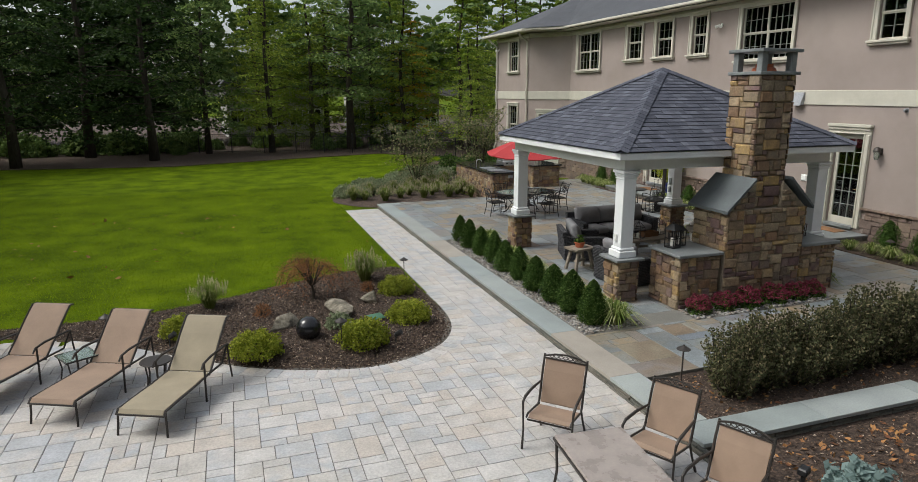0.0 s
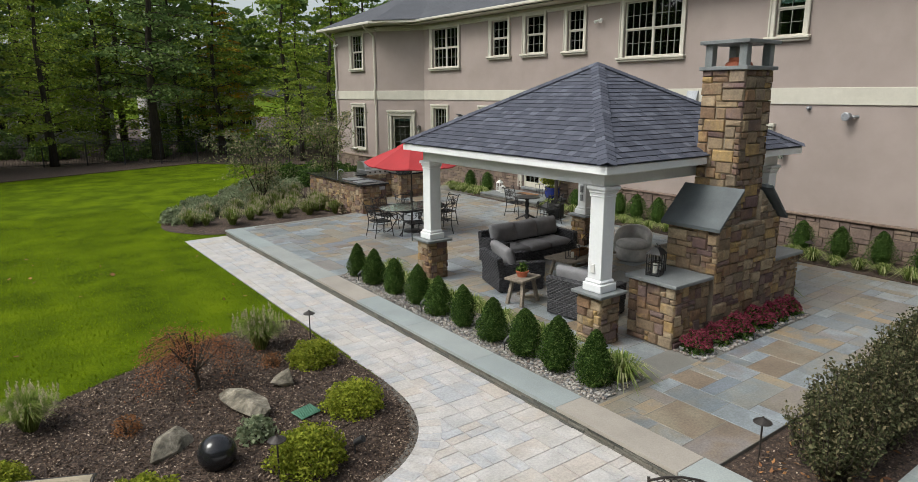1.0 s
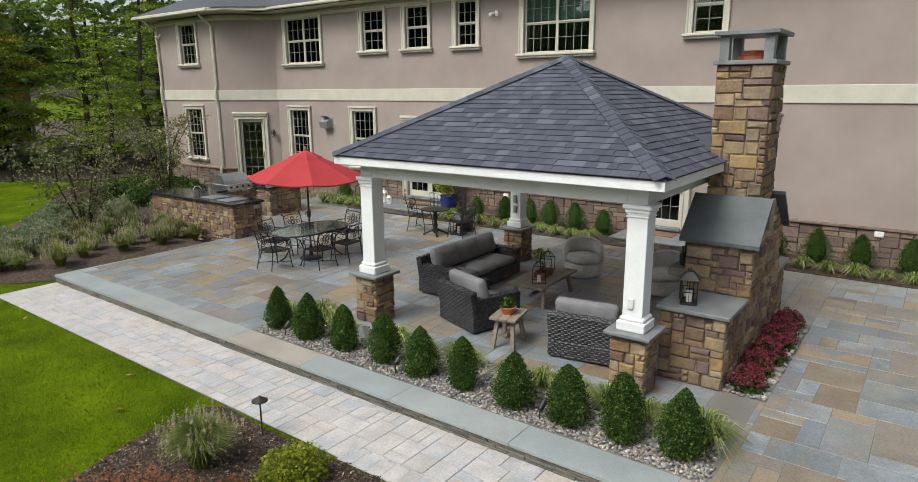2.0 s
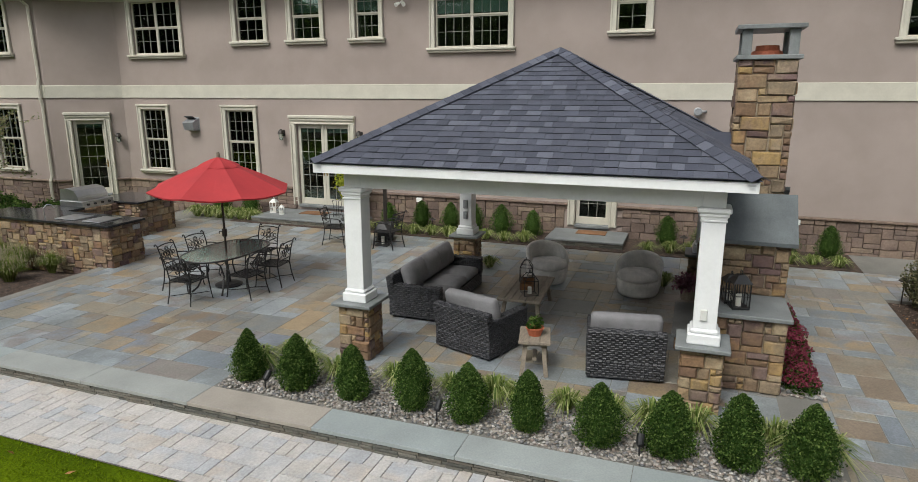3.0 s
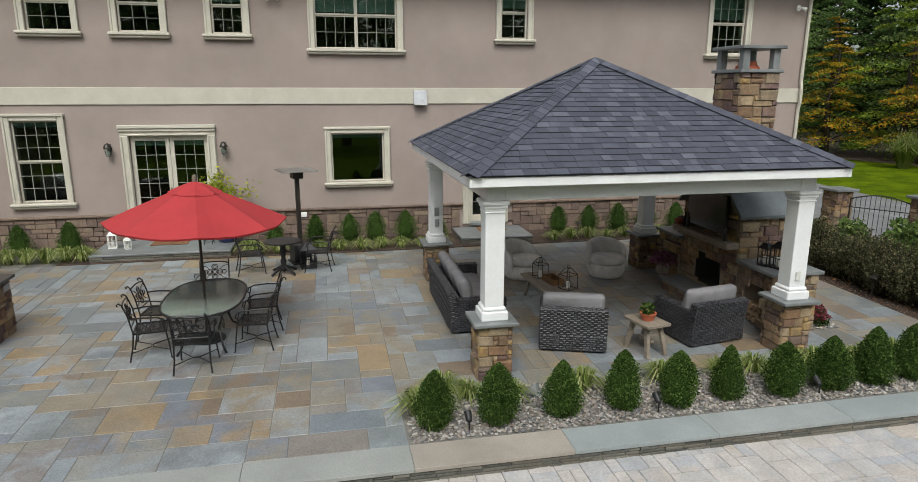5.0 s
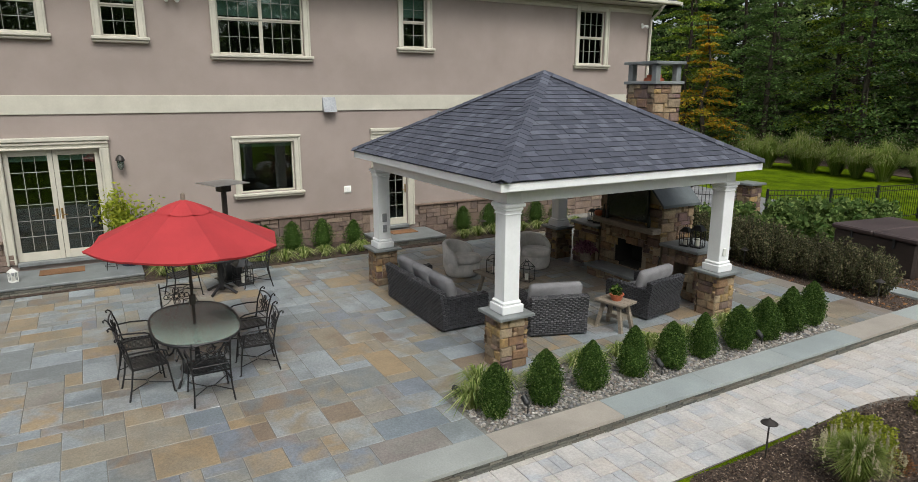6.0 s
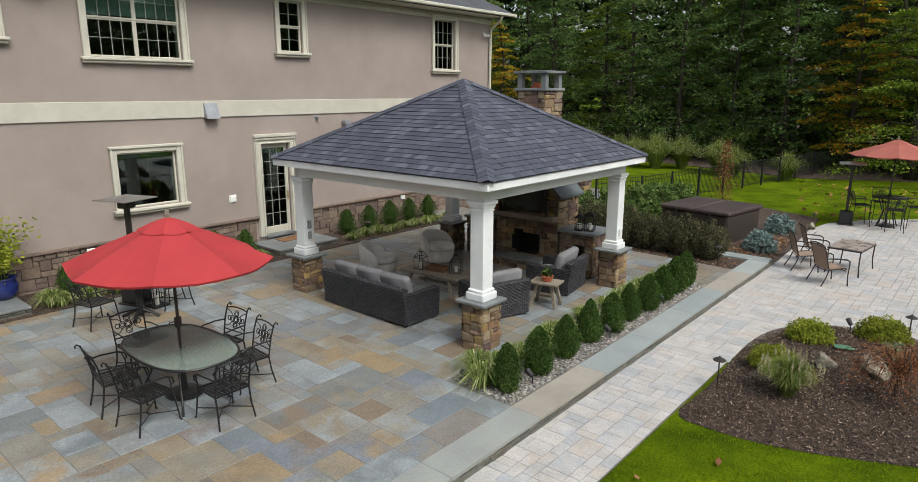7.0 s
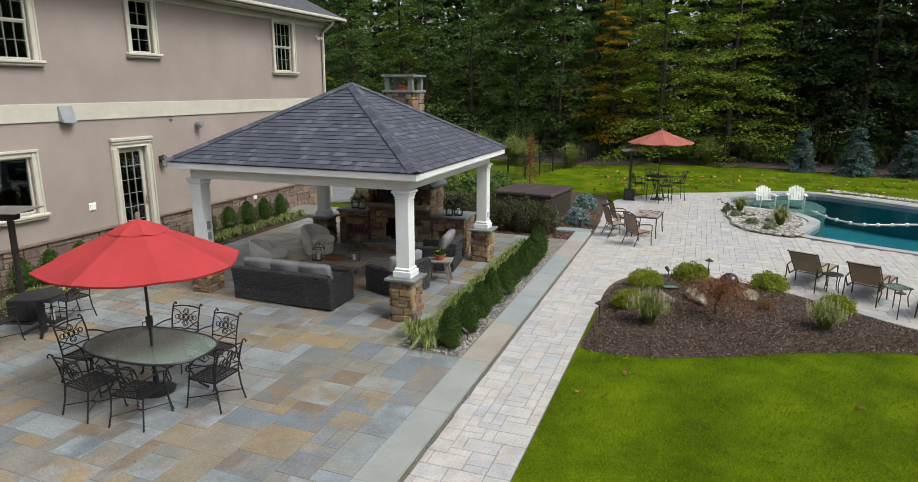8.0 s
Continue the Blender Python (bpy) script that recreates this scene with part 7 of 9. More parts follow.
lawn_blades = part("grass_blades", blades_mesh("grass_blades", root, tip, mid, np.full(n, 0.013)), M["grass"])
tagged(lawn_blades, "short green lawn grass, lightened to brighten the near lawn", "grass", kind="stuff")
# mulch chips and fallen leaves
def litter(name, mat, label, n, loop, z, size, seed, flat=0.75):
    r = np.random.RandomState(seed)
    xs, ys = [p[0] for p in loop], [p[1] for p in loop]
    pts = []
    while len(pts) < n:
        x, y = r.uniform(min(xs), max(xs)), r.uniform(min(ys), max(ys))
        if inside(x, y, loop):
            pts.append((x, y, (z(x, y) if callable(z) else z) + r.uniform(0, 0.015)))
    p = np.array(pts)
    ac, al = leaf_axes(r, n, size, flat, 2.0)
    ob = part(name, quads_mesh(name, p, ac, al), M[mat])
    return tagged(ob, label, name.replace("_", " "), kind="stuff")
bed_edge = np.array(BED)
def bed_top(x, y):
    h = min(1.0, math.sqrt(((bed_edge - (x, y)) ** 2).sum(1).min()) / 0.7)
    return -0.022 + 0.14 * h * h * (3 - 2 * h) + 0.02 * h * noise.noise((x * 2.2, y * 2.2, 1)) + 0.004
litter("bark_chips", "chips", "loose dark bark chips on the bed", 60000, BED, bed_top, 0.018, 1, 0.6)
litter("fallen_leaves", "fallen", "fallen orange leaves on the mulch", 1100, [(5.3, 6.55), (9.5, 6.55), (9.5, 3.0), (5.5, 3.0)], 0.026, 0.045, 2, 0.55)
litter("bark_chips", "chips", "loose bark chips on the lower bed", 16000, [(5.3, 6.6), (10.5, 6.6), (10.5, 2.8), (5.5, 2.8)], 0.02, 0.017, 12)
litter("bark_chips", "chips", "loose bark chips under the hedge", 9000, [(5.75, 7.15), (12.6, 7.15), (12.6, 8.35), (5.75, 8.35)], lambda x, y: ground_z(x) - 0.047, 0.017, 13)
litter("fallen_leaves", "fallen", "fallen orange leaves under the hedge", 320, [(5.8, 7.2), (12, 7.2), (12, 8.3), (5.8, 8.3)], lambda x, y: ground_z(x) - 0.042, 0.04, 3, 0.55)
litter("fallen_leaves", "fallen", "scattered yellow leaves on the lawn", 500, [(-12, -12), (9, -12), (6, -0.5), (3, -4.5), (-2, -6.8), (-12, -4)], 0.0, 0.10, 4)
litter("fallen_leaves", "fallen", "scattered leaves on the lawn", 60, [(-6, 17), (3.8, 17), (3.8, 24), (-6, 26)], 0.02, 0.07, 5)

# ---- furniture: shared pieces ----
def arc(cx, cz, r, a0, a1, n=10, y=0.0):
    return [(cx + r * math.cos(radians(a0 + (a1 - a0) * k / n)), y, cz + r * math.sin(radians(a0 + (a1 - a0) * k / n))) for k in range(n + 1)]


def sheet(profile, x0, x1, thick=0.014):
    """A curved panel: a (y, z) line drawn out from x0 to x1."""
    g = Geo()
    k = len(profile)
    for x in (x0, x1):
        for y, z in profile:
            g.v.append((x, y, z))
        for y, z in profile:
            g.v.append((x, y + thick * 0.4, z - thick))
    for i in range(k - 1):
        g.f.append((i, i + 1, 2 * k + i + 1, 2 * k + i))
        g.f.append((k + i, 3 * k + i, 3 * k + i + 1, k + i + 1))
        g.f.append((i, k + i, k + i + 1, i + 1))
        g.f.append((2 * k + i, 2 * k + i + 1, 3 * k + i + 1, 3 * k + i))
    g.f += [(0, 2 * k, 3 * k, k), (k - 1, 2 * k - 1, 4 * k - 1, 3 * k - 1)]
    return g


def puff(w, d, h, r=0.06, bulge=0.03, n=8):
    """A stuffed cushion lying on its base, with rounded edges and a raised middle."""
    g = Geo()
    def ring(inset, z):
        out = []
        hw, hd = w / 2 - inset, d / 2 - inset
        c = min(r, hw, hd)
        for sx, sy, a0 in ((1, 1, 0), (-1, 1, 90), (-1, -1, 180), (1, -1, 270)):
            for k in range(4):
                a = radians(a0 + 30 * k)
                out.append((sx * (hw - c) + c * math.cos(a), sy * (hd - c) + c * math.sin(a), z))
        return out
    lv = [(0.03, 0.0), (0.0, h * 0.25), (0.0, h * 0.7), (0.025, h * 0.92), (0.09, h + bulge * 0.5), (min(w, d) * 0.32, h + bulge)]
    for i, z in lv:
        g.v.extend(ring(i, z))
    m_ = 16
    for i in range(len(lv) - 1):
        for j in range(m_):
            g.f.append((i * m_ + j, i * m_ + (j + 1) % m_, (i + 1) * m_ + (j + 1) % m_, (i + 1) * m_ + j))
    g.f.append(tuple(range(m_))[::-1])
    g.f.append(tuple((len(lv) - 1) * m_ + j for j in range(m_)))
    return g


def weave(g, m, w, h, cw=0.05, ch=0.034):
    """Basket weave over a w by h panel, lower left corner at m, facing local +z: strands pass over and under in turn."""
    rows, cols = max(1, round(h / ch)), max(1, round(w / cw))
    a, c = w / cols, h / rows
    for r_ in range(rows):
        for k in range(cols):
            if (r_ + k) % 2:
                g.slab(a * 1.08, c - 0.005, 0.018, 0.009, 0.0, m @ pose((k + 0.5) * a, (r_ + 0.5) * c, 0))
            else:
                g.slab(a - 0.008, c * 1.0, 0.010, 0.005, 0.0, m @ pose((k + 0.5) * a, (r_ + 0.5) * c, 0))


FACE = {"S": Matrix(((1, 0, 0, 0), (0, 0, -1, 0), (0, 1, 0, 0), (0, 0, 0, 1))), "N": Matrix(((-1, 0, 0, 0), (0, 0, 1, 0), (0, 1, 0, 0), (0, 0, 0, 1))),
        "W": Matrix(((0, 0, -1, 0), (-1, 0, 0, 0), (0, 1, 0, 0), (0, 0, 0, 1))), "E": Matrix(((0, 0, 1, 0), (1, 0, 0, 0), (0, 1, 0, 0), (0, 0, 0, 1)))}


def woven_box(x0, x1, y0, y1, z0, z1, sides="NSEW", top=True):
    g = Geo()
    e = 0.008
    g.box(x0 + e, x1 - e, y0 + e, y1 - e, z0, z1 - 0.004)
    if "S" in sides:
        weave(g, Matrix.Translation((x0, y0 + e, z0)) @ FACE["S"], x1 - x0, z1 - z0)
    if "N" in sides:
        weave(g, Matrix.Translation((x1, y1 - e, z0)) @ FACE["N"], x1 - x0, z1 - z0)
    if "W" in sides:
        weave(g, Matrix.Translation((x0 + e, y1, z0)) @ FACE["W"], y1 - y0, z1 - z0)
    if "E" in sides:
        weave(g, Matrix.Translation((x1 - e, y0, z0)) @ FACE["E"], y1 - y0, z1 - z0)
    if top:
        weave(g, pose(x0, y0, z1 - 0.008), x1 - x0, y1 - y0, 0.06, 0.045)
    return g


# wicker seats: local y runs to the front (-y), back at +y
def wicker_seat(name, label, category, w, dpt, seats, group=""):
    th = thing(name, label, category, group)
    a, b_ = w / 2, dpt / 2
    part("base", woven_box(-a, a, -b_ + 0.04, b_, 0.03, 0.27, "NSEW", False), M["wicker"], th, tidy=False)
    part("arm", woven_box(-a, -a + 0.15, -b_ + 0.02, b_ - 0.1, 0.27, 0.58), M["wicker"], th, tidy=False)
    part("arm", woven_box(a - 0.15, a, -b_ + 0.02, b_ - 0.1, 0.27, 0.58), M["wicker"], th, tidy=False)
    bm_ = Matrix.Translation((0, b_ - 0.13, 0.27)) @ pose(0, 0, 0, -9)
    g = woven_box(-a + 0.0, a - 0.0, 0.0, 0.12, 0.0, 0.46)
    back = Geo().add(g.v, g.f, bm_)
    part("backrest", back, M["wicker"], th, tidy=False)
    for sx in (-1, 1):
        for sy in (-1, 1):
            part("foot", Geo().box(sx * (a - 0.06) - 0.025, sx * (a - 0.06) + 0.025, sy * (b_ - 0.07) - 0.025, sy * (b_ - 0.07) + 0.025, 0, 0.035), M["black"], th)
    sw = (w - 0.32) / seats
    for k in range(seats):
        x = -a + 0.16 + sw * (k + 0.5)
        g = puff(sw - 0.01, dpt - 0.28, 0.15)
        part("seat_cushion", Geo().add(g.v, g.f, Matrix.Translation((x, -0.10, 0.27))), M["cushion"], th, "grey seat cushion", True)
        g = puff(sw - 0.015 + (0.27 if seats == 1 else 0.08), 0.44, 0.17, 0.07, 0.05)
        part("back_cushion", Geo().add(g.v, g.f, Matrix.Translation((x, b_ - 0.19, 0.65)) @ pose(0, 0, 0, 74)), M["cushion"], th, "grey back cushion", True)
    return th


sofa = wicker_seat("wicker_sofa", "three-seat dark grey wicker sofa with grey cushions", "sofa", 2.32, 0.95, 3)
sofa.matrix_basis = pose(9.97, 16.17, ground_z(10), 0, 0, 0)
wc = wicker_seat("wicker_armchair", "dark grey wicker armchair with thick grey cushions", "armchair", 1.02, 1.0, 1, "wicker armchairs")
wc.matrix_basis = pose(8.24, 14.78, ground_z(8.2), 0, 0, 90 - 19)
copy_thing(wc, pose(8.13, 12.63, ground_z(8.1), 0, 0, 90 + 9))


def barrel_chair(x, y, rot):
    th = thing("swivel_chair", "round taupe upholstered swivel chair", "armchair", "swivel chairs", at=pose(x, y, ground_z(x), 0, 0, rot) @ Matrix.Diagonal((1.03, 1.03, 1.04, 1)))
    part("base", Geo().lathe([(0.33, 0.0), (0.36, 0.04), (0.385, 0.12), (0.39, 0.26), (0.375, 0.29)], 28), M["taupe"], th, smooth=True)
    part("seat_cushion", Geo().lathe([(0.30, 0.29), (0.355, 0.31), (0.37, 0.37), (0.345, 0.43), (0.2, 0.46), (0.02, 0.465)], 28, 0, -0.07), M["taupe"], th, smooth=True)
    g = Geo()
    k = 22
    for i in range(k + 1):
        a = radians(-14 + 208 * i / k)
        s = math.sin(math.pi * i / k)
        top = 0.42 + 0.31 * s**0.5
        for r_, z in ((0.40, 0.18), (0.425, top - 0.03), (0.40, top), (0.345, top - 0.01), (0.315, top - 0.06), (0.305, 0.28)):
            g.v.append((r_ * math.cos(a), r_ * math.sin(a) * 1.03, z))
    for i in range(k):
        for j in range(5):
            g.f.append((i * 6 + j, i * 6 + j + 1, (i + 1) * 6 + j + 1, (i + 1) * 6 + j))
    g.f += [tuple(range(6)), tuple(k * 6 + j for j in range(6))]
    part("backrest", g, M["taupe"], th, smooth=True)
    return th


barrel_chair(11.78, 14.55, -58)
barrel_chair(11.55, 12.73, -96)

# low timber tables
def timber_table(name, label, w, d_, h, legs_in, cat):
    th = thing(name, label, cat)
    n_ = max(3, round(d_ / 0.13))
    for k in range(n_):
        y0 = -d_ / 2 + d_ * k / n_
        part("plank", Geo().box(-w / 2, w / 2, y0 + 0.003, y0 + d_ / n_ - 0.003, h - 0.045, h, 0.006), M["wood"], th)
    for sx in (-1, 1):
        x = sx * (w / 2 - legs_in)
        part("crossbar", Geo().box(x - 0.03, x + 0.03, -d_ / 2 + 0.05, d_ / 2 - 0.05, h - 0.105, h - 0.045, 0.006), M["wood"], th)
        for sy in (-1, 1):
            g = Geo().tube([(x - sx * 0.0, sy * (d_ / 2 - 0.10), h - 0.06), (x + sx * 0.10, sy * (d_ / 2 - 0.05), 0.0)], 0.042, 4)
            part("leg", g, M["wood"], th)
    part("stretcher", Geo().box(-w / 2 + legs_in, w / 2 - legs_in, -0.03, 0.03, h * 0.35, h * 0.35 + 0.05, 0.006), M["wood"], th)
    return th


ct = timber_table("coffee_table", "long weathered plank coffee table with splayed legs", 1.55, 0.74, 0.43, 0.26, "coffee table")
ct.matrix_basis = pose(9.95, 14.5, ground_z(9.9), 0, 0, 3)
st_ = timber_table("side_table", "small weathered plank side table with splayed legs", 0.60, 0.44, 0.52, 0.14, "side table")
st_.matrix_basis = pose(7.63, 13.80, ground_z(7.7), 0, 0, 12)


def wire_lantern(x, y, z, h, w, rot=0):
    th = thing("wire_lantern", "open black wire candle lantern on the timber table", "lantern", "wire lanterns", at=pose(x, y, z, 0, 0, rot))
    a, e, r_ = w / 2, h * 0.62, 0.007
    for sx in (-1, 1):
        for sy in (-1, 1):
            part("upright", Geo().tube([(sx * a, sy * a, 0), (sx * a, sy * a, e), (sx * a * 0.35, sy * a * 0.35, h * 0.9), (0, 0, h * 0.93)], r_, 5), M["black"], th)
    for z_ in (0.008, e):
        part("hoop", Geo().tube([(-a, -a, z_), (a, -a, z_), (a, a, z_), (-a, a, z_)], r_, 5, True), M["black"], th)
    part("ring", Geo().tube(arc(0, h * 0.96, 0.035, 0, 360, 10)[:-1], 0.005, 5, True), M["black"], th)
    part("candle", Geo().lathe([(0.035, 0.01), (0.035, 0.13)], 12), M["candle"], th)
tz = ground_z(9.9) + 0.43
wire_lantern(10.34, 14.62, tz, 0.42, 0.22, 10)
wire_lantern(9.55, 14.36, tz, 0.42, 0.24, 30)
cr = thing("wooden_box", "small dark wooden tray box on the table", "box", at=pose(9.96, 14.5, tz, 0, 0, 8))
g = Geo()
g.box(-0.22, 0.22, -0.11, 0.11, 0, 0.012).box(-0.22, 0.22, -0.11, -0.095, 0.012, 0.11).box(-0.22, 0.22, 0.095, 0.11, 0.012, 0.11).box(-0.22, -0.205, -0.095, 0.095, 0.012, 0.11).box(0.205, 0.22, -0.095, 0.095, 0.012, 0.11)
part("tray", g, M["mat"], cr)
def potted(x, y, z, pot_mat, r0, r1, h, leaf, n, rad, hh, size, label, seed):
    th = thing("potted_plant", label, "potted plant", at=pose(x, y, z))
    part("pot", Geo().lathe([(r0, 0), (r1, h * 0.85), (r1 * 1.08, h * 0.86), (r1 * 1.08, h), (r1 * 0.9, h), (r1 * 0.85, h * 0.8)], 18), M[pot_mat], th, smooth=False)
    r = np.random.RandomState(seed)
    p = scatter_dome(n, rad, hh, r, 0.3)
    ac, al = leaf_axes(r, n, size, 0.2)
    part("foliage", quads_mesh("foliage", p + (0, 0, h * 0.92), ac, al), M[leaf], th)
    return th
potted(7.61, 13.80, ground_z(7.6) + 0.52, "terracotta", 0.085, 0.12, 0.12, "boxwood", 70, 0.12, 0.17, 0.055, "small green plant in an orange terracotta pot", 5)
potted(10.75, 11.82, fz + 0.26, "wood", 0.12, 0.15, 0.22, "pinkmum", 900, 0.28, 0.26, 0.035, "mauve chrysanthemum in a basket pot on the hearth", 6)


def box_lantern(x, y, z, w, h, mat, label, group, rot=0):
    th = thing("lantern", label, "lantern", group, at=pose(x, y, z, 0, 0, rot))
    a, t_ = w / 2, 0.014
    part("base", Geo().box(-a, a, -a, a, 0, 0.03, 0.004), M[mat], th)
    for sx in (-1, 1):
        for sy in (-1, 1):
            part("upright", Geo().box(sx * a - (t_ if sx > 0 else 0), sx * a + (t_ if sx < 0 else 0), sy * a - (t_ if sy > 0 else 0), sy * a + (t_ if sy < 0 else 0), 0.03, h * 0.68), M[mat], th)
    for q in (-1, 1):
        y0, y1 = q * (a - 0.004) - 0.004, q * (a - 0.004) + 0.004
        for bar in ((-a, a, y0, y1, h * 0.34, h * 0.36), (y0, y1, -a, a, h * 0.34, h * 0.36), (-0.004, 0.004, y0, y1, 0.03, h * 0.68), (y0, y1, -0.004, 0.004, 0.03, h * 0.68)):
            part("glazing_bar", Geo().box(*bar), M[mat], th)
    g = Geo()
    v = [(-a * 1.12, -a * 1.12, h * 0.68), (a * 1.12, -a * 1.12, h * 0.68), (a * 1.12, a * 1.12, h * 0.68), (-a * 1.12, a * 1.12, h * 0.68)]
    v += [(x_ * 0.35, y_ * 0.35, h * 0.88) for x_, y_, _ in v]
    g.add(v, [(0, 1, 5, 4), (1, 2, 6, 5), (2, 3, 7, 6), (3, 0, 4, 7), (4, 5, 6, 7), (3, 2, 1, 0)])
    part("roof", g, M[mat], th)
    part("ring", Geo().tube(arc(0, h * 0.93, h * 0.06, 0, 360, 10)[:-1], 0.006, 5, True), M[mat], th)
    part("candle", Geo().lathe([(0.04, 0.03), (0.04, h * 0.35)], 12), M["candle"], th)
for x, y, h in ((8.12, 11.2, 0.52), (8.34, 11.3, 0.44)):
    box_lantern(x, y, WT, 0.22 if h > 0.5 else 0.19, h, "black", "black metal candle lantern on the fireplace wing", "fireplace lanterns", 15)
for x, y, h in ((11.0, 11.25, 0.40), (11.25, 11.2, 0.34)):
    box_lantern(x, y, WT, 0.19, h, "black", "black metal candle lantern on the fireplace wing", "fireplace lanterns", 20)
box_lantern(15.25, 23.62, 0.48, 0.19, 0.47, "resin", "white candle lantern on the bluestone step", "step lanterns", 10)
box_lantern(15.1, 23.25, 0.48, 0.14, 0.31, "resin", "white candle lantern on the bluestone step", "step lanterns", 30)
box_lantern(13.35, 19.05, ground_z(13.3), 0.34, 0.62, "black", "large black floor lantern with a white shade", "floor lantern", 8)
mant = [(9.05, "black"), (10.3, "black"), (10.42, "soot")]
for k, (x, mt) in enumerate(mant):
    solo("bottle", Geo().lathe([(0.035, 0), (0.038, 0.16), (0.014, 0.22), (0.014, 0.29)], 10), M[mt], "dark bottle standing on the mantel", "bottle", "mantel bottles", at=pose(x, FY1 + 0.12, 1.54))
solo("pumpkin", Geo().lathe([(0.03, 0), (0.09, 0.02), (0.11, 0.07), (0.09, 0.12), (0.02, 0.135)], 14), M["terracotta"], "small orange pumpkin on the mantel", "pumpkin", smooth=True, at=pose(10.58, FY1 + 0.12, 1.54))
fi = thing("fire_poker", "thin black fire poker leaning by the hearth", "fire tool", at=pose(8.75, 11.62, fz))
part("shaft", Geo().tube([(0, 0.12, 0), (0, -0.05, 0.66), (0, -0.06, 0.72), (0.03, -0.06, 0.74)], 0.009, 6), M["black"], fi)


# ---- wrought iron dining set ----
def iron_chair(name="iron_chair", label="black cast-iron armchair with a scrolled back", group="iron dining chairs", lift=0.0):
    th = thing(name, label, "chair", group)
    sh, w = 0.43 + lift, 0.24
    for sx in (-1, 1):
        part("leg", Geo().tube([(sx * w, -0.22, sh), (sx * (w + 0.01), -0.25, sh * 0.5), (sx * (w + 0.03), -0.27, 0.015), (sx * (w + 0.03), -0.29, 0.0)], [0.013, 0.012, 0.011, 0.016], 6), M["iron"], th)
        part("leg", Geo().tube([(sx * w, 0.22, sh), (sx * w, 0.25, sh * 0.5), (sx * (w + 0.02), 0.30, 0.0)], [0.013, 0.012, 0.013], 6), M["iron"], th)
        g = Geo()
        g.tube([(sx * w, 0.22, sh), (sx * (w + 0.005), 0.27, sh + 0.28), (sx * (w + 0.005), 0.33, sh + 0.46), (sx * (w + 0.0), 0.37, sh + 0.49), (sx * w, 0.395, sh + 0.47), (sx * w, 0.385, sh + 0.445)], 0.012, 6)
        part("back_post", g, M["iron"], th)
        g = Geo()
        g.tube([(sx * (w + 0.005), 0.27, sh + 0.24), (sx * (w + 0.035), 0.1, sh + 0.25), (sx * (w + 0.04), -0.12, sh + 0.24), (sx * (w + 0.035), -0.21, sh + 0.20), (sx * (w + 0.03), -0.23, sh + 0.13), (sx * (w + 0.02), -0.19, sh + 0.11)], 0.012, 6)
        g.tube([(sx * (w + 0.035), -0.17, sh + 0.22), (sx * (w + 0.01), -0.2, sh + 0.1), (sx * w, -0.2, sh)], 0.010, 5)
        part("armrest", g, M["iron"], th)
    g = Geo()
    g.box(-w, w, -0.235, -0.215, sh - 0.01, sh + 0.012).box(-w, w, 0.215, 0.235, sh - 0.01, sh + 0.012).box(-w - 0.01, -w + 0.01, -0.215, 0.215, sh - 0.01, sh + 0.012).box(w - 0.01, w + 0.01, -0.215, 0.215, sh - 0.01, sh + 0.012)
    strips = []
    for k in range(1, 9):
        u = -w + 2 * w * k / 9
        strips.append(Geo().box(u - 0.011, u + 0.011, -0.215, 0.215, sh - 0.002, sh + 0.004))
        v = -0.215 + 0.43 * k / 9
        strips.append(Geo().box(-w, w, v - 0.010, v + 0.010, sh + 0.003, sh + 0.008))
    seat = part("seat_frame", g, M["iron"], th)
    for strip in strips:
        part("seat_strip", strip, M["iron"], seat)
    tiltm = Matrix.Translation((0, 0.235, sh + 0.08)) @ pose(0, 0, 0, -15)
    g = Geo()
    g.tube([(-w, 0, 0.36), (-w * 0.5, 0, 0.385), (0, 0, 0.39), (w * 0.5, 0, 0.385), (w, 0, 0.36)], 0.012, 6).tube([(-w, 0, 0.02), (w, 0, 0.02)], 0.010, 6)
    for cx_, cz_, r_ in ((0, 0.2, 0.055), (-0.085, 0.2, 0.05), (0.085, 0.2, 0.05), (0, 0.29, 0.05), (0, 0.11, 0.05), (-0.16, 0.2, 0.035), (0.16, 0.2, 0.035)):
        g.tube(arc(cx_, cz_, r_, 0, 360, 12)[:-1], 0.0075, 5, True)
        if r_ > 0.04:
            g.tube(arc(cx_, cz_, r_ * 0.55, 0, 360, 10)[:-1], 0.006, 4, True)
    for s in (-1, 1):
        g.tube([(s * w, 0, 0.33), (s * 0.14, 0, 0.30), (s * 0.09, 0, 0.25)], 0.007, 4).tube([(s * w, 0, 0.06), (s * 0.14, 0, 0.10), (s * 0.09, 0, 0.15)], 0.007, 4)
    part("back_scrollwork", Geo().add(g.v, g.f, tiltm), M["iron"], th)
    part("stretcher", Geo().tube([(-w - 0.01, -0.25, sh * 0.33), (-0.05, 0.0, sh * 0.33), (0.05, 0.0, sh * 0.33), (w + 0.01, -0.25, sh * 0.33)], 0.008, 5).tube([(-w - 0.01, 0.27, sh * 0.33), (-0.05, 0.02, sh * 0.33), (0.05, 0.02, sh * 0.33), (w + 0.01, 0.27, sh * 0.33)], 0.008, 5), M["iron"], th)
    return th


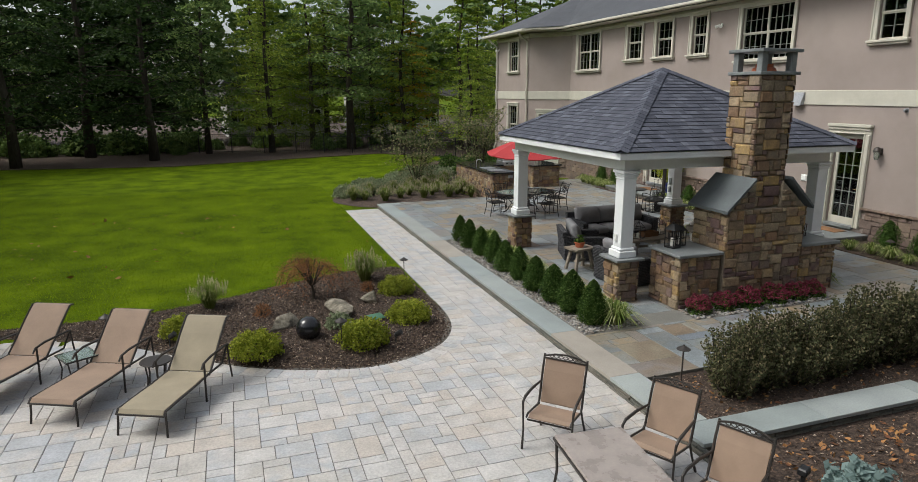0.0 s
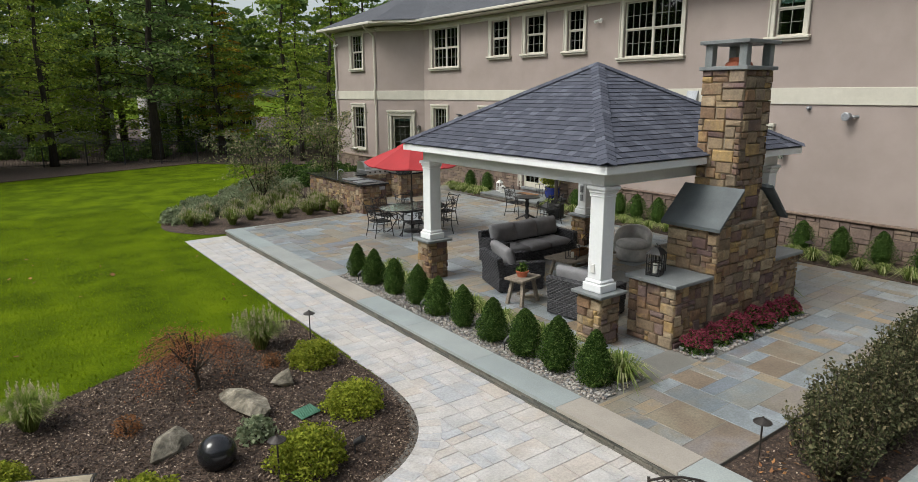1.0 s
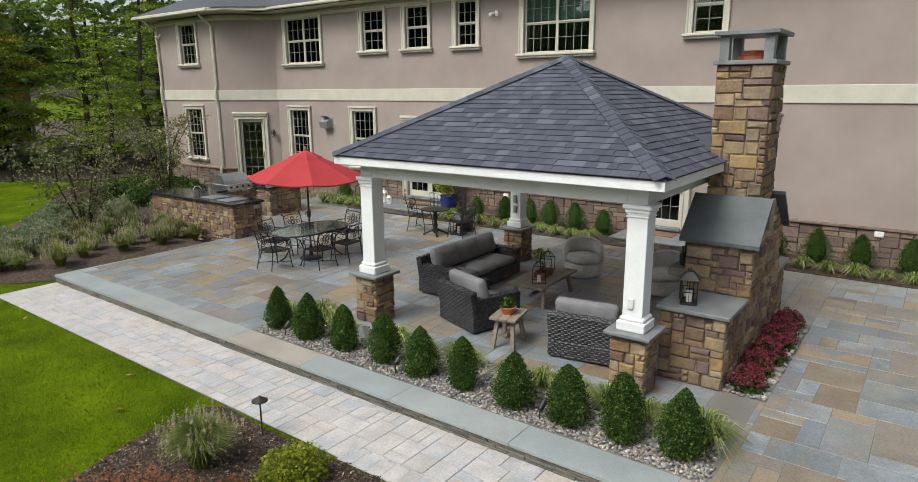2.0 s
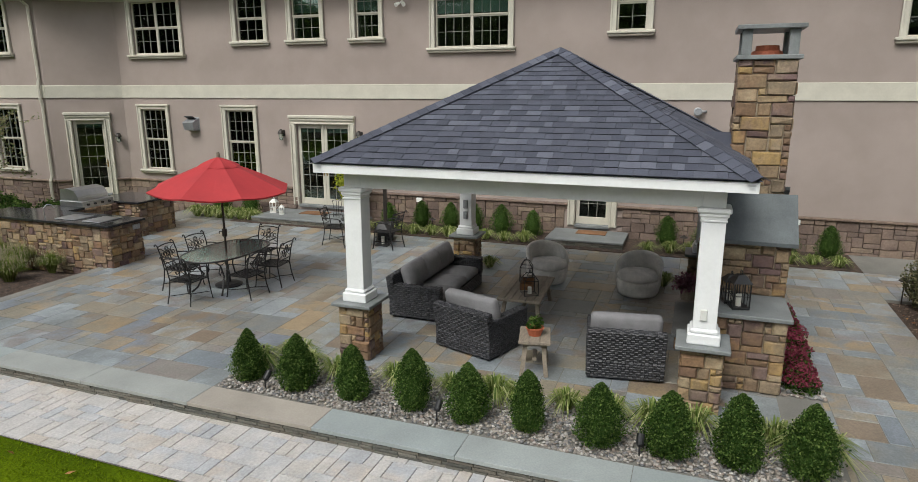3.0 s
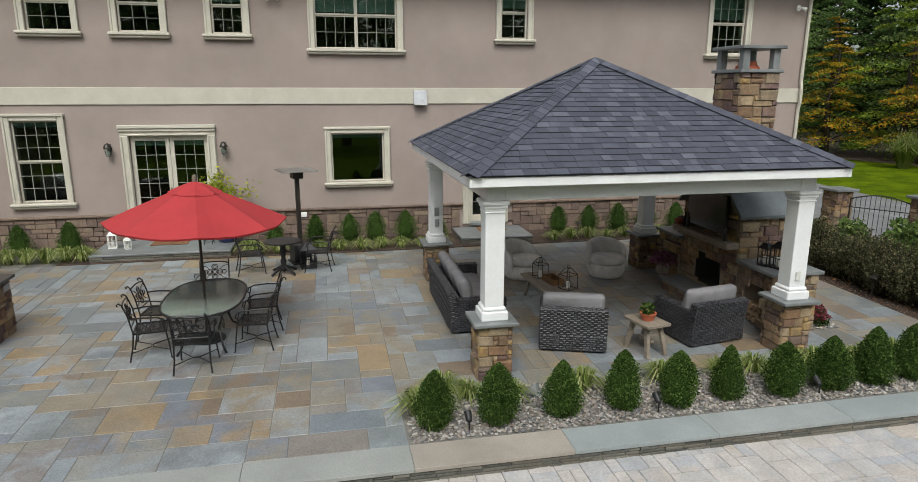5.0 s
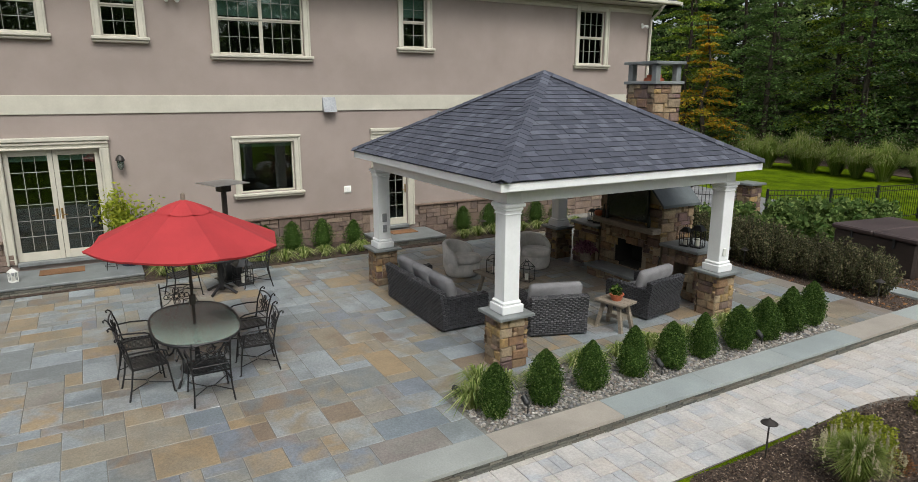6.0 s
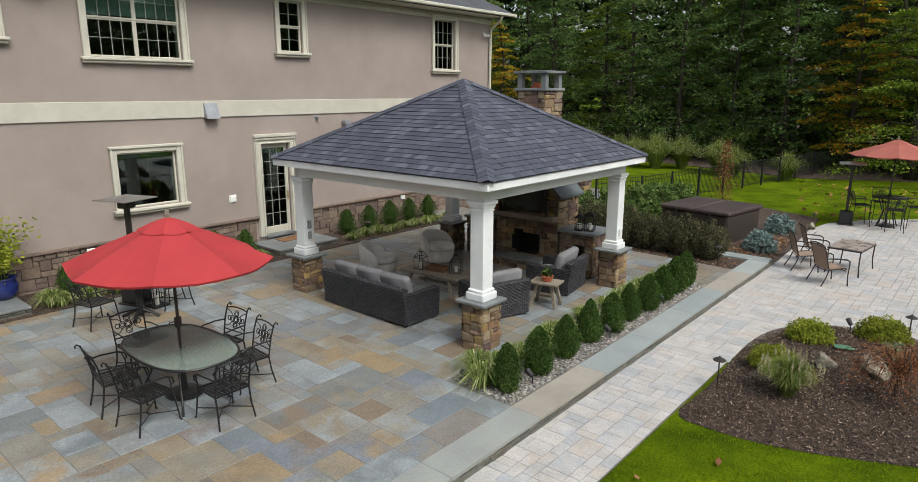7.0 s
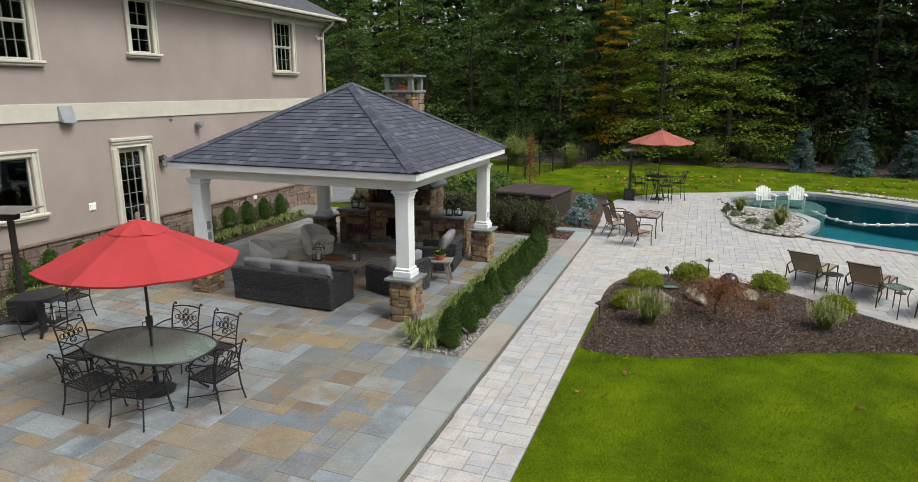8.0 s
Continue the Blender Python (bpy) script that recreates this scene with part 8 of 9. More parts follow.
DTX, DTY = 9.42, 20.53
dz = ground_z(DTX)
ic = iron_chair()
ic.matrix_basis = pose(8.33, 20.52, dz, 0, 0, 90)
for x, y, rot in ((10.6, 20.6, -88), (8.95, 21.25, 8), (9.72, 21.3, -6), (9.0, 19.75, 176), (9.78, 19.7, 186)):
    copy_thing(ic, pose(x, y, ground_z(x), 0, 0, rot))
dt = thing("dining_table", "oval glass-topped iron dining table with scrolled legs", "table", at=pose(DTX, DTY, dz))
def oval(a, b_, n=44, p=2.6):
    return [(a * math.copysign(abs(math.cos(t_)) ** (2 / p), math.cos(t_)), b_ * math.copysign(abs(math.sin(t_)) ** (2 / p), math.sin(t_))) for t_ in [2 * math.pi * k / n for k in range(n)]]
part("glass_top", Geo().prism(oval(0.98, 0.60), 0.715, 0.725), M["table_glass"], dt, "obscure greenish glass top").visible_shadow = False
part("rim", Geo().tube([(x, y, 0.715) for x, y in oval(0.99, 0.61)], 0.018, 7, True), M["iron"], dt)
part("inner_ring", Geo().tube([(x, y, 0.70) for x, y in oval(0.42, 0.27, 30)], 0.011, 6, True), M["iron"], dt)
for sx in (-1, 1):
    for sy in (-1, 1):
        g = Geo().tube([(sx * 0.82, sy * 0.42, 0.70), (sx * 0.60, sy * 0.33, 0.58), (sx * 0.42, sy * 0.24, 0.32), (sx * 0.55, sy * 0.30, 0.08), (sx * 0.66, sy * 0.36, 0.0)], [0.014, 0.015, 0.017, 0.016, 0.02], 6)
        g.tube([(sx * 0.62, sy * 0.34, 0.56), (sx * 0.70, sy * 0.37, 0.46), (sx * 0.64, sy * 0.35, 0.40), (sx * 0.56, sy * 0.31, 0.45)], 0.010, 5)
        part("leg", g, M["iron"], dt)
part("apron", Geo().tube([(-0.6, -0.33, 0.58), (0, -0.2, 0.62), (0.6, -0.33, 0.58), (0.4, 0, 0.6), (0.6, 0.33, 0.58), (0, 0.2, 0.62), (-0.6, 0.33, 0.58), (-0.4, 0, 0.6)], 0.010, 5, True), M["iron"], dt)


def umbrella(x, y, z0, rim_z, top_z, rad, mat, label, tilt=0.0, base=True, ribs=8, turn=10):
    th = thing("patio_umbrella", label, "umbrella", at=pose(x, y, z0))
    rz, tz_ = rim_z - z0, top_z - z0
    part("pole", Geo().tube([(0, 0, 0.03), (0, 0, tz_ - 0.02)], 0.022, 10), M["bronze"], th)
    if base:
        part("base_plate", Geo().lathe([(0.26, 0), (0.27, 0.03), (0.20, 0.06), (0.05, 0.08), (0.035, 0.3), (0.03, 0.32)], 24), M["iron"], th, "round cast-iron umbrella base")
    part("crank", Geo().box(-0.03, 0.03, -0.045, 0.045, 1.0, 1.16, 0.01).tube([(0.0, 0.045, 1.1), (0, 0.12, 1.1), (0, 0.13, 1.04)], 0.008, 6), M["bronze"], th)
    def canopy(r0, r1, z0_, z1_, rings, sag, under):
        g = Geo()
        seg = ribs * 4
        for i in range(rings + 1):
            f = i / rings
            for j in range(seg):
                a = radians(turn) + 2 * math.pi * j / seg
                u = (j % 4) / 4
                cord = math.cos(math.pi / ribs) / math.cos((u - 0.5) * 2 * math.pi / ribs)
                r_ = (r0 + (r1 - r0) * f) * cord
                droop = sag * f * math.sin(math.pi * u)
                g.v.append((r_ * math.cos(a), r_ * math.sin(a), z0_ + (z1_ - z0_) * f - droop * 0.5 + 0.012 * math.sin(math.pi * f) - tilt * r_ * math.cos(a + 1.57)))
        for i in range(rings):
            for j in range(seg):
                g.f.append((i * seg + j, i * seg + (j + 1) % seg, (i + 1) * seg + (j + 1) % seg, (i + 1) * seg + j))
        if under:
            n0 = len(g.v)
            k0 = rings * seg
            for j in range(seg):
                x_, y_, z_ = g.v[k0 + j]
                g.v.append((x_ * 0.99, y_ * 0.99, z_ - 0.03))
            for j in range(seg):
                g.f.append((k0 + j, k0 + (j + 1) % seg, n0 + (j + 1) % seg, n0 + j))
        return g
    cp = part("canopy", canopy(0.16, rad, tz_ - 0.115, rz, 8, 0.09, True), M[mat], th, smooth=False, tidy=False)
    part("vent", canopy(0.025, 0.40 * rad / 1.35, tz_ - 0.035, tz_ - 0.19, 4, 0.05, False), M[mat], cp, tidy=False)
    part("finial", Geo().lathe([(0.03, tz_ - 0.05), (0.035, tz_), (0.03, tz_ + 0.05), (0.012, tz_ + 0.07)], 10), M["wood"], th, "weathered wooden finial")
    for k in range(ribs):
        a = radians(turn) + 2 * math.pi * k / ribs
        c, s = math.cos(a), math.sin(a)
        part("rib", Geo().tube([(0.03 * c, 0.03 * s, tz_ - 0.16), (rad * 0.97 * c, rad * 0.97 * s, rz - 0.02 - tilt * rad * 0.97 * math.cos(a + 1.57))], 0.008, 5), M["bronze"], th)
        part("strut", Geo().tube([(0.03 * c, 0.03 * s, rz - 0.12), (rad * 0.5 * c, rad * 0.5 * s, (tz_ + rz) / 2 - 0.1)], 0.007, 5), M["bronze"], th)
    return th


umbrella(9.40, 20.53, dz, 2.20, 2.83, 1.34, "red", "open red canvas patio umbrella on a bronze pole", 0.035)

# bistro set and heater near the house
bt = thing("bistro_table", "small round black cast-iron pedestal table", "table", at=pose(12.95, 19.55, ground_z(13)))
part("tabletop", Geo().lathe([(0.36, 0.70), (0.385, 0.705), (0.385, 0.725), (0.36, 0.73)], 28), M["iron"], bt)
part("pedestal", Geo().lathe([(0.06, 0.06), (0.085, 0.12), (0.05, 0.2), (0.07, 0.28), (0.045, 0.36), (0.075, 0.5), (0.05, 0.6), (0.1, 0.70)], 14), M["iron"], bt, smooth=True)
for k in range(4):
    a = radians(45 + 90 * k)
    part("foot", Geo().tube([(0.04 * math.cos(a), 0.04 * math.sin(a), 0.16), (0.2 * math.cos(a), 0.2 * math.sin(a), 0.09), (0.34 * math.cos(a), 0.34 * math.sin(a), 0.02)], [0.035, 0.028, 0.03], 6), M["iron"], bt)
for x, y, rot in ((13.15, 20.25, 12), (13.15, 18.8, 172)):
    copy_thing(ic, pose(x, y, ground_z(x), 0, 0, rot))


def heater(x, y, z, h, label, rot=0):
    th = thing("patio_heater", label, "patio heater", "patio heaters", at=pose(x, y, z, 0, 0, rot))
    part("tank_cover", Geo().box(-0.2, 0.2, -0.2, 0.2, 0.03, 0.45, 0.02), M["black"], th)
    part("base_plate", Geo().box(-0.25, 0.25, -0.25, 0.25, 0, 0.03, 0.01), M["bronze"], th)
    part("post", Geo().box(-0.045, 0.045, -0.045, 0.045, 0.45, h - 0.25, 0.01), M["bronze"], th)
    part("burner_head", Geo().box(-0.12, 0.12, -0.12, 0.12, h - 0.25, h - 0.09, 0.015), M["bronze"], th)
    g = Geo()
    a, b_ = 0.40, 0.07
    g.add([(-a, -a, h - 0.06), (a, -a, h - 0.06), (a, a, h - 0.06), (-a, a, h - 0.06), (-b_, -b_, h), (b_, -b_, h), (b_, b_, h), (-b_, b_, h), (-a, -a, h - 0.075), (a, -a, h - 0.075), (a, a, h - 0.075), (-a, a, h - 0.075)],
          [(0, 1, 5, 4), (1, 2, 6, 5), (2, 3, 7, 6), (3, 0, 4, 7), (4, 5, 6, 7), (0, 8, 9, 1), (1, 9, 10, 2), (2, 10, 11, 3), (3, 11, 8, 0), (11, 10, 9, 8)])
    part("reflector", g, M["steel"], th, "square metal heat reflector")
heater(13.85, 19.22, ground_z(13.8), 2.18, "bronze standing patio heater with a square metal top", 20)

# blue pot with a leafy cane plant on the step
bp = thing("potted_plant", "tall leafy cane plant in a glossy blue pot", "potted plant", at=pose(15.5, 21.05, 0.48) @ Matrix.Diagonal((1.15, 1.15, 1.12, 1)))
part("pot", Geo().lathe([(0.17, 0), (0.23, 0.1), (0.25, 0.25), (0.22, 0.34), (0.255, 0.38), (0.22, 0.38), (0.2, 0.33)], 22), M["blue_glaze"], bp, smooth=True)
r = np.random.RandomState(22)
g, P = Geo(), []
for k in range(13):
    a, L = r.uniform(0, 6.28), r.uniform(0.15, 0.65)
    d = np.array([math.cos(a), math.sin(a), 0])
    b0, t_ = d * 0.06 + (0, 0, 0.33), d * L + (0, 0, r.uniform(0.8, 1.55))
    mdl = d * L * 0.3 + (0, 0, (b0[2] + t_[2]) * 0.58)
    g.tube([tuple(b0), tuple(mdl), tuple(t_)], [0.008, 0.006, 0.003], 5)
    u = r.uniform(0.3, 1.05, 120)[:, None]
    P.append(b0 * (1 - u) ** 2 + 2 * mdl * u * (1 - u) + t_ * u**2 + r.normal(size=(120, 3)) * 0.10)
part("cane", g, M["golden"], bp)
P = np.concatenate(P)
ac, al = leaf_axes(r, len(P), 0.045, 0.3, 2.2)
part("foliage", quads_mesh("foliage", P, ac, al), M["golden"], bp)
ws = thing("plant_stand", "small black wire plant stand on the step", "plant stand", at=pose(15.25, 21.45, 0.48))
g = Geo()
for k in range(4):
    a = radians(45 + 90 * k)
    c, s = math.cos(a), math.sin(a)
    g.tube([(0.14 * c, 0.14 * s, 0), (0.10 * c, 0.10 * s, 0.25), (0.14 * c, 0.14 * s, 0.5)], 0.007, 5)
for z in (0.08, 0.3, 0.5):
    g.tube([(0.13 * math.cos(2 * math.pi * k / 14), 0.13 * math.sin(2 * math.pi * k / 14), z) for k in range(14)], 0.006, 5, True)
part("wire_frame", g, M["black"], ws)
for x, y, z, w, d_ in ((15.55, 22.4, 0.484, 0.45, 0.85), (15.62, 14.25, 0.484, 0.45, 0.75)):
    solo("doormat", Geo().box(-w / 2, w / 2, -d_ / 2, d_ / 2, 0, 0.018, 0.006), M["mat"], "brown coir doormat on the bluestone step", "doormat", "doormats", at=pose(x, y, z))


# ---- sling furniture by the pool ----
def sling_chair():
    th = thing("sling_chair", "bronze patio armchair with a tan sling seat", "chair", "sling chairs")
    w = 0.27
    prof = [(-0.26, 0.40), (-0.22, 0.435), (-0.05, 0.405), (0.14, 0.39)]
    part("seat_sling", sheet(prof, -w + 0.02, w - 0.02), M["sling"], th)
    part("back_sling", sheet([(0.17, 0.42), (0.22, 0.60), (0.28, 0.80), (0.33, 0.93)], -w + 0.02, w - 0.02), M["sling"], th)
    for s in (-1, 1):
        x = s * w
        part("side_rail", Geo().tube([(x, -0.27, 0.40), (x, -0.22, 0.43), (x, 0.13, 0.39), (x, 0.18, 0.43), (x, 0.28, 0.80), (x, 0.35, 0.98)], 0.014, 6), M["bronze"], th)
        part("armrest", Geo().tube([(x, 0.25, 0.66), (x * 1.1, 0.0, 0.66), (x * 1.14, -0.22, 0.64), (x * 1.14, -0.29, 0.60), (x * 1.12, -0.30, 0.52), (x * 1.1, -0.29, 0.25), (x * 1.12, -0.31, 0.0)], [0.013, 0.018, 0.019, 0.017, 0.013, 0.012, 0.016], 6), M["bronze"], th)
        part("leg", Geo().tube([(x, 0.16, 0.40), (x * 1.05, 0.22, 0.22), (x * 1.08, 0.33, 0.0)], [0.014, 0.013, 0.016], 6), M["bronze"], th)
    g = Geo().tube([(-w, 0.33, 0.955), (-w * 0.5, 0.345, 0.99), (0, 0.35, 1.0), (w * 0.5, 0.345, 0.99), (w, 0.33, 0.955)], 0.012, 6)
    for k in range(-3, 4):
        g.tube([(k * 0.06 + 0.028 * math.cos(t_), 0.338, 0.965 + 0.02 * math.sin(t_)) for t_ in [2 * math.pi * j / 8 for j in range(8)]], 0.006, 4, True)
    g.tube([(-w, 0.325, 0.935), (w, 0.325, 0.935)], 0.010, 6)
    part("crest_rail", g, M["bronze"], th, "cast ornamental crest rail")
    part("crossbar", Geo().tube([(-w, -0.24, 0.36), (w, -0.24, 0.36)], 0.012, 6).tube([(-w, 0.17, 0.36), (w, 0.17, 0.36)], 0.012, 6), M["bronze"], th)
    return th
sc_ = sling_chair()
sc_.matrix_basis = pose(3.74, 7.52, 0, 0, 0, -46)
copy_thing(sc_, pose(4.52, 6.55, 0, 0, 0, -62))
copy_thing(sc_, pose(4.5, 5.5, 0, 0, 0, -65))
tb = thing("patio_table", "rectangular bronze patio table with a taupe stone-look top", "table", at=pose(3.55, 5.95, 0, 0, 0, -6))
part("tabletop", Geo().box(-0.38, 0.38, -0.62, 0.62, 0.66, 0.69, 0.008), M["tabletop"], tb, "mottled taupe top")
part("apron", Geo().box(-0.39, 0.39, -0.63, 0.63, 0.63, 0.66, 0.004), M["bronze"], tb)
for sx in (-1, 1):
    for sy in (-1, 1):
        part("leg", Geo().tube([(sx * 0.36, sy * 0.60, 0.64), (sx * 0.35, sy * 0.58, 0.3), (sx * 0.38, sy * 0.61, 0)], 0.016, 6), M["bronze"], tb)


def lounger(mat):
    """Local -y is the foot end; the back is raised."""
    th = thing("sun_lounger", "bronze sun lounger with a tan sling and raised back", "sun lounger", "sun loungers")
    w = 0.31
    part("seat_sling", sheet([(0.0, 0.30), (0.04, 0.345), (0.3, 0.345), (0.8, 0.33), (1.18, 0.335)], -w + 0.02, w - 0.02), M[mat], th)
    back = [(1.2, 0.34), (1.40, 0.53), (1.60, 0.74), (1.74, 0.87), (1.81, 0.93), (1.88, 0.925)]
    part("back_sling", sheet(back, -w + 0.02, w - 0.02), M[mat], th)
    for s in (-1, 1):
        x = s * w
        part("side_rail", Geo().tube([(x, -0.01, 0.28), (x, 0.04, 0.335), (x, 0.8, 0.32), (x, 1.2, 0.325), (x, 1.55, 0.315)], 0.016, 6), M["bronze"], th)
        part("back_rail", Geo().tube([(x, y, z - 0.005) for y, z in back], 0.014, 6), M["bronze"], th)
        part("foot_leg", Geo().tube([(x, 0.03, 0.33), (x * 1.02, 0.02, 0.15), (x * 1.05, 0.0, 0)], 0.015, 6), M["bronze"], th)
        part("middle_leg", Geo().tube([(x * 1.12, 0.98, 0.56), (x * 1.1, 0.98, 0.3), (x * 1.12, 0.96, 0)], 0.015, 6), M["bronze"], th)
        part("rear_leg", Geo().tube([(x, 1.55, 0.315), (x * 1.05, 1.72, 0.55), (x * 1.05, 1.74, 0.3), (x * 1.08, 1.78, 0)], 0.014, 6), M["bronze"], th)
        part("armrest", Geo().tube([(x * 1.12, 0.90, 0.50), (x * 1.12, 0.96, 0.56), (x * 1.14, 1.15, 0.585), (x * 1.1, 1.45, 0.57), (x * 1.06, 1.72, 0.55)], [0.014, 0.017, 0.019, 0.017, 0.014], 6), M["bronze"], th)
    part("crossbar", Geo().tube([(-w, 0.0, 0.285), (w, 0.0, 0.285)], 0.014, 6), M["bronze"], th)
    part("crossbar", Geo().tube([(-w, 1.18, 0.30), (w, 1.18, 0.30)], 0.014, 6), M["bronze"], th)
    part("crossbar", Geo().tube([(-w, 1.88, 0.915), (w, 1.88, 0.915)], 0.014, 6), M["bronze"], th)
    return th
lg1 = lounger("sling_pale")
lg1.matrix_basis = pose(-1.0, 9.32, 0, 0, 0, -25)
lg2 = lounger("sling")
lg2.matrix_basis = pose(-2.1, 10.0, 0, 0, 0, -25.5)
copy_thing(lg2, pose(-3.3, 10.7, 0, 0, 0, -25))
copy_thing(lg2, pose(-4.6, 11.4, 0, 0, 0, -25))


def small_table(x, y, w, h, top_mat, label, round_=False, rot=0):
    th = thing("side_table", label, "side table", at=pose(x, y, 0, 0, 0, rot))
    if round_:
        part("tabletop", Geo().lathe([(w / 2, h - 0.02), (w / 2 + 0.008, h - 0.01), (w / 2, h)], 24), M[top_mat], th)
    else:
        part("tabletop", Geo().box(-w / 2, w / 2, -w / 2, w / 2, h - 0.012, h, 0.004), M[top_mat], th)
        part("rim", Geo().tube([(-w / 2, -w / 2, h - 0.012), (w / 2, -w / 2, h - 0.012), (w / 2, w / 2, h - 0.012), (-w / 2, w / 2, h - 0.012)], 0.012, 6, True), M["bronze"], th)
    for k in range(4):
        a = radians(45 + 90 * k)
        c, s = math.cos(a) * w * (0.42 if round_ else 0.62), math.sin(a) * w * (0.42 if round_ else 0.62)
        part("leg", Geo().tube([(c, s, h - 0.015), (c * 0.85, s * 0.85, h * 0.5), (c, s, 0)], 0.012, 6), M["bronze"], th)
small_table(-0.95, 10.75, 0.42, 0.42, "bronze", "small round dark slatted side table", True)
small_table(-2.05, 11.35, 0.45, 0.42, "table_glass", "square side table with a pale green glass top", False, 30)
small_table(-3.6, 12.0, 0.42, 0.42, "bronze", "small square dark side table", False, 25)

# adirondack chairs on the sun shelf
def adirondack():
    th = thing("adirondack_chair", "white adirondack chair standing in the shallow water", "chair", "adirondack chairs")
    for k in range(6):
        x = -0.25 + 0.1 * k
        top = 0.92 - 0.05 * abs(k - 2.5)
        m = Matrix.Translation((x, 0.18, 0.28)) @ pose(0, 0, 0, -22)
        part("back_slat", Geo().box(-0.044, 0.044, -0.01, 0.01, 0, top - 0.26, 0.008, m), M["resin"], th)
    for k in range(5):
        part("seat_slat", Geo().box(-0.26, 0.26, -0.32 + 0.1 * k, -0.23 + 0.1 * k, 0.37 - 0.02 * k, 0.39 - 0.02 * k, 0.005), M["resin"], th)
    for s in (-1, 1):
        part("armrest", Geo().box(s * 0.33 - 0.06, s * 0.33 + 0.06, -0.4, 0.3, 0.54, 0.565, 0.008), M["resin"], th)
        part("front_leg", Geo().box(s * 0.29 - 0.014, s * 0.29 + 0.014, -0.36, -0.26, 0, 0.54, 0.005), M["resin"], th)
        part("rear_leg", Geo().box(s * 0.27 - 0.012, s * 0.27 + 0.012, -0.3, 0.6, 0.0, 0.09, 0.004, Matrix.Translation((0, 0.0, 0.16)) @ pose(0, 0, 0, -14)), M["resin"], th)
    return th
ad = adirondack()
ad.matrix_basis = pose(-0.55, -1.9, -0.2, 0, 0, 195)
copy_thing(ad, pose(-1.75, -2.4, -0.2, 0, 0, 178))

# bar-height set under the far umbrella
bar = thing("bar_table", "tall round black iron bar table under a faded umbrella", "table", at=pose(3.68, -1.2, 0))
part("tabletop", Geo().lathe([(0.50, 0.98), (0.52, 0.99), (0.52, 1.01), (0.5, 1.015)], 26), M["iron"], bar)
for k in range(4):
    a = radians(45 + 90 * k)
    part("leg", Geo().tube([(0.4 * math.cos(a), 0.4 * math.sin(a), 0.98), (0.2 * math.cos(a), 0.2 * math.sin(a), 0.5), (0.38 * math.cos(a), 0.38 * math.sin(a), 0)], 0.018, 6), M["iron"], bar)
bch = iron_chair("bar_chair", "tall black iron bar chair with a scrolled back", "bar chairs", 0.28)
bch.matrix_basis = pose(4.45, -0.85, 0, 0, 0, -65)
for x, y, rot in ((2.95, -1.5, 110), (4.0, -2.0, -160), (3.4, -0.4, 15)):
    copy_thing(bch, pose(x, y, 0, 0, 0, rot))
umbrella(3.70, -1.2, 0, 2.42, 2.95, 1.35, "faded_red", "open faded red canvas umbrella over the bar table", base=True)
heater(4.82, -0.75, 0, 2.15, "bronze standing patio heater with a square metal top", 10)

# spa
spa = thing("hot_tub", "square hot tub with a brown folding vinyl cover", "hot tub", at=pose(7.8, 4.0, 0, 0, 0, -8))
part("cabinet", Geo().box(-1.08, 1.08, -1.08, 1.08, 0, 0.86, 0.05), M["spa_side"], spa, "dark brown panelled cabinet")
part("cover_half", Geo().box(-1.13, -0.01, -1.13, 1.13, 0.86, 0.99, 0.035), M["spa"], spa)
part("cover_half", Geo().box(0.01, 1.13, -1.13, 1.13, 0.86, 0.99, 0.035), M["spa"], spa)
for x in (-0.55, 0.55):
    part("strap", Geo().box(x - 0.025, x + 0.025, 1.085, 1.145, 0.66, 0.9, 0.004), M["black"], spa)


# ---- fences, gate, small fixtures ----
def fence(pts, h, label, gap=2.4, picket=0.11):
    th = thing("fence", label, "fence", "fences", at=pose(pts[0][0], pts[0][1], 0))
    for (ax, ay), (bx, by) in zip(pts, pts[1:]):
        L = math.dist((ax, ay), (bx, by))
        n_ = max(1, round(L / gap))
        for k in range(n_):
            s = k / n_
            x, y = ax + (bx - ax) * s, ay + (by - ay) * s
            fixed(part("post", Geo().box(x - 0.035, x + 0.035, y - 0.035, y + 0.035, -0.1, h + 0.06, 0.006), M["black"], th), th)
            x2, y2 = ax + (bx - ax) * (k + 1) / n_, ay + (by - ay) * (k + 1) / n_
            for z in (0.12, h - 0.16, h):
                fixed(part("rail", Geo().tube([(x, y, z), (x2, y2, z)], 0.016, 4), M["black"], th), th)
            g = Geo()
            m_ = int(math.dist((x, y), (x2, y2)) / picket)
            for j in range(1, m_):
                px, py = x + (x2 - x) * j / m_, y + (y2 - y) * j / m_
                g.tube([(px, py, 0.06), (px, py, h)], 0.009, 4)
            fixed(part("fence_infill", g, M["black"], th, tidy=False, kind="stuff"), th)
fence([(15.9, 38.2), (13.8, 40.6), (10.2, 46.2), (4.6, 48.6), (-4, 50.2), (-16, 51)], 1.3, "black metal picket fence along the woods", 2.4, 0.13)
fence([(12.55, 2.7), (11.6, 0.8), (10.6, -5.6), (9.2, -12.5), (8.6, -17.4)], 1.2, "black metal picket fence beside the lawn", 2.0, 0.11)
fence([(8.6, -17.6), (-4.8, -17.6), (-16, -15.2)], 1.2, "black metal fence before the woods", 2.4, 0.13)
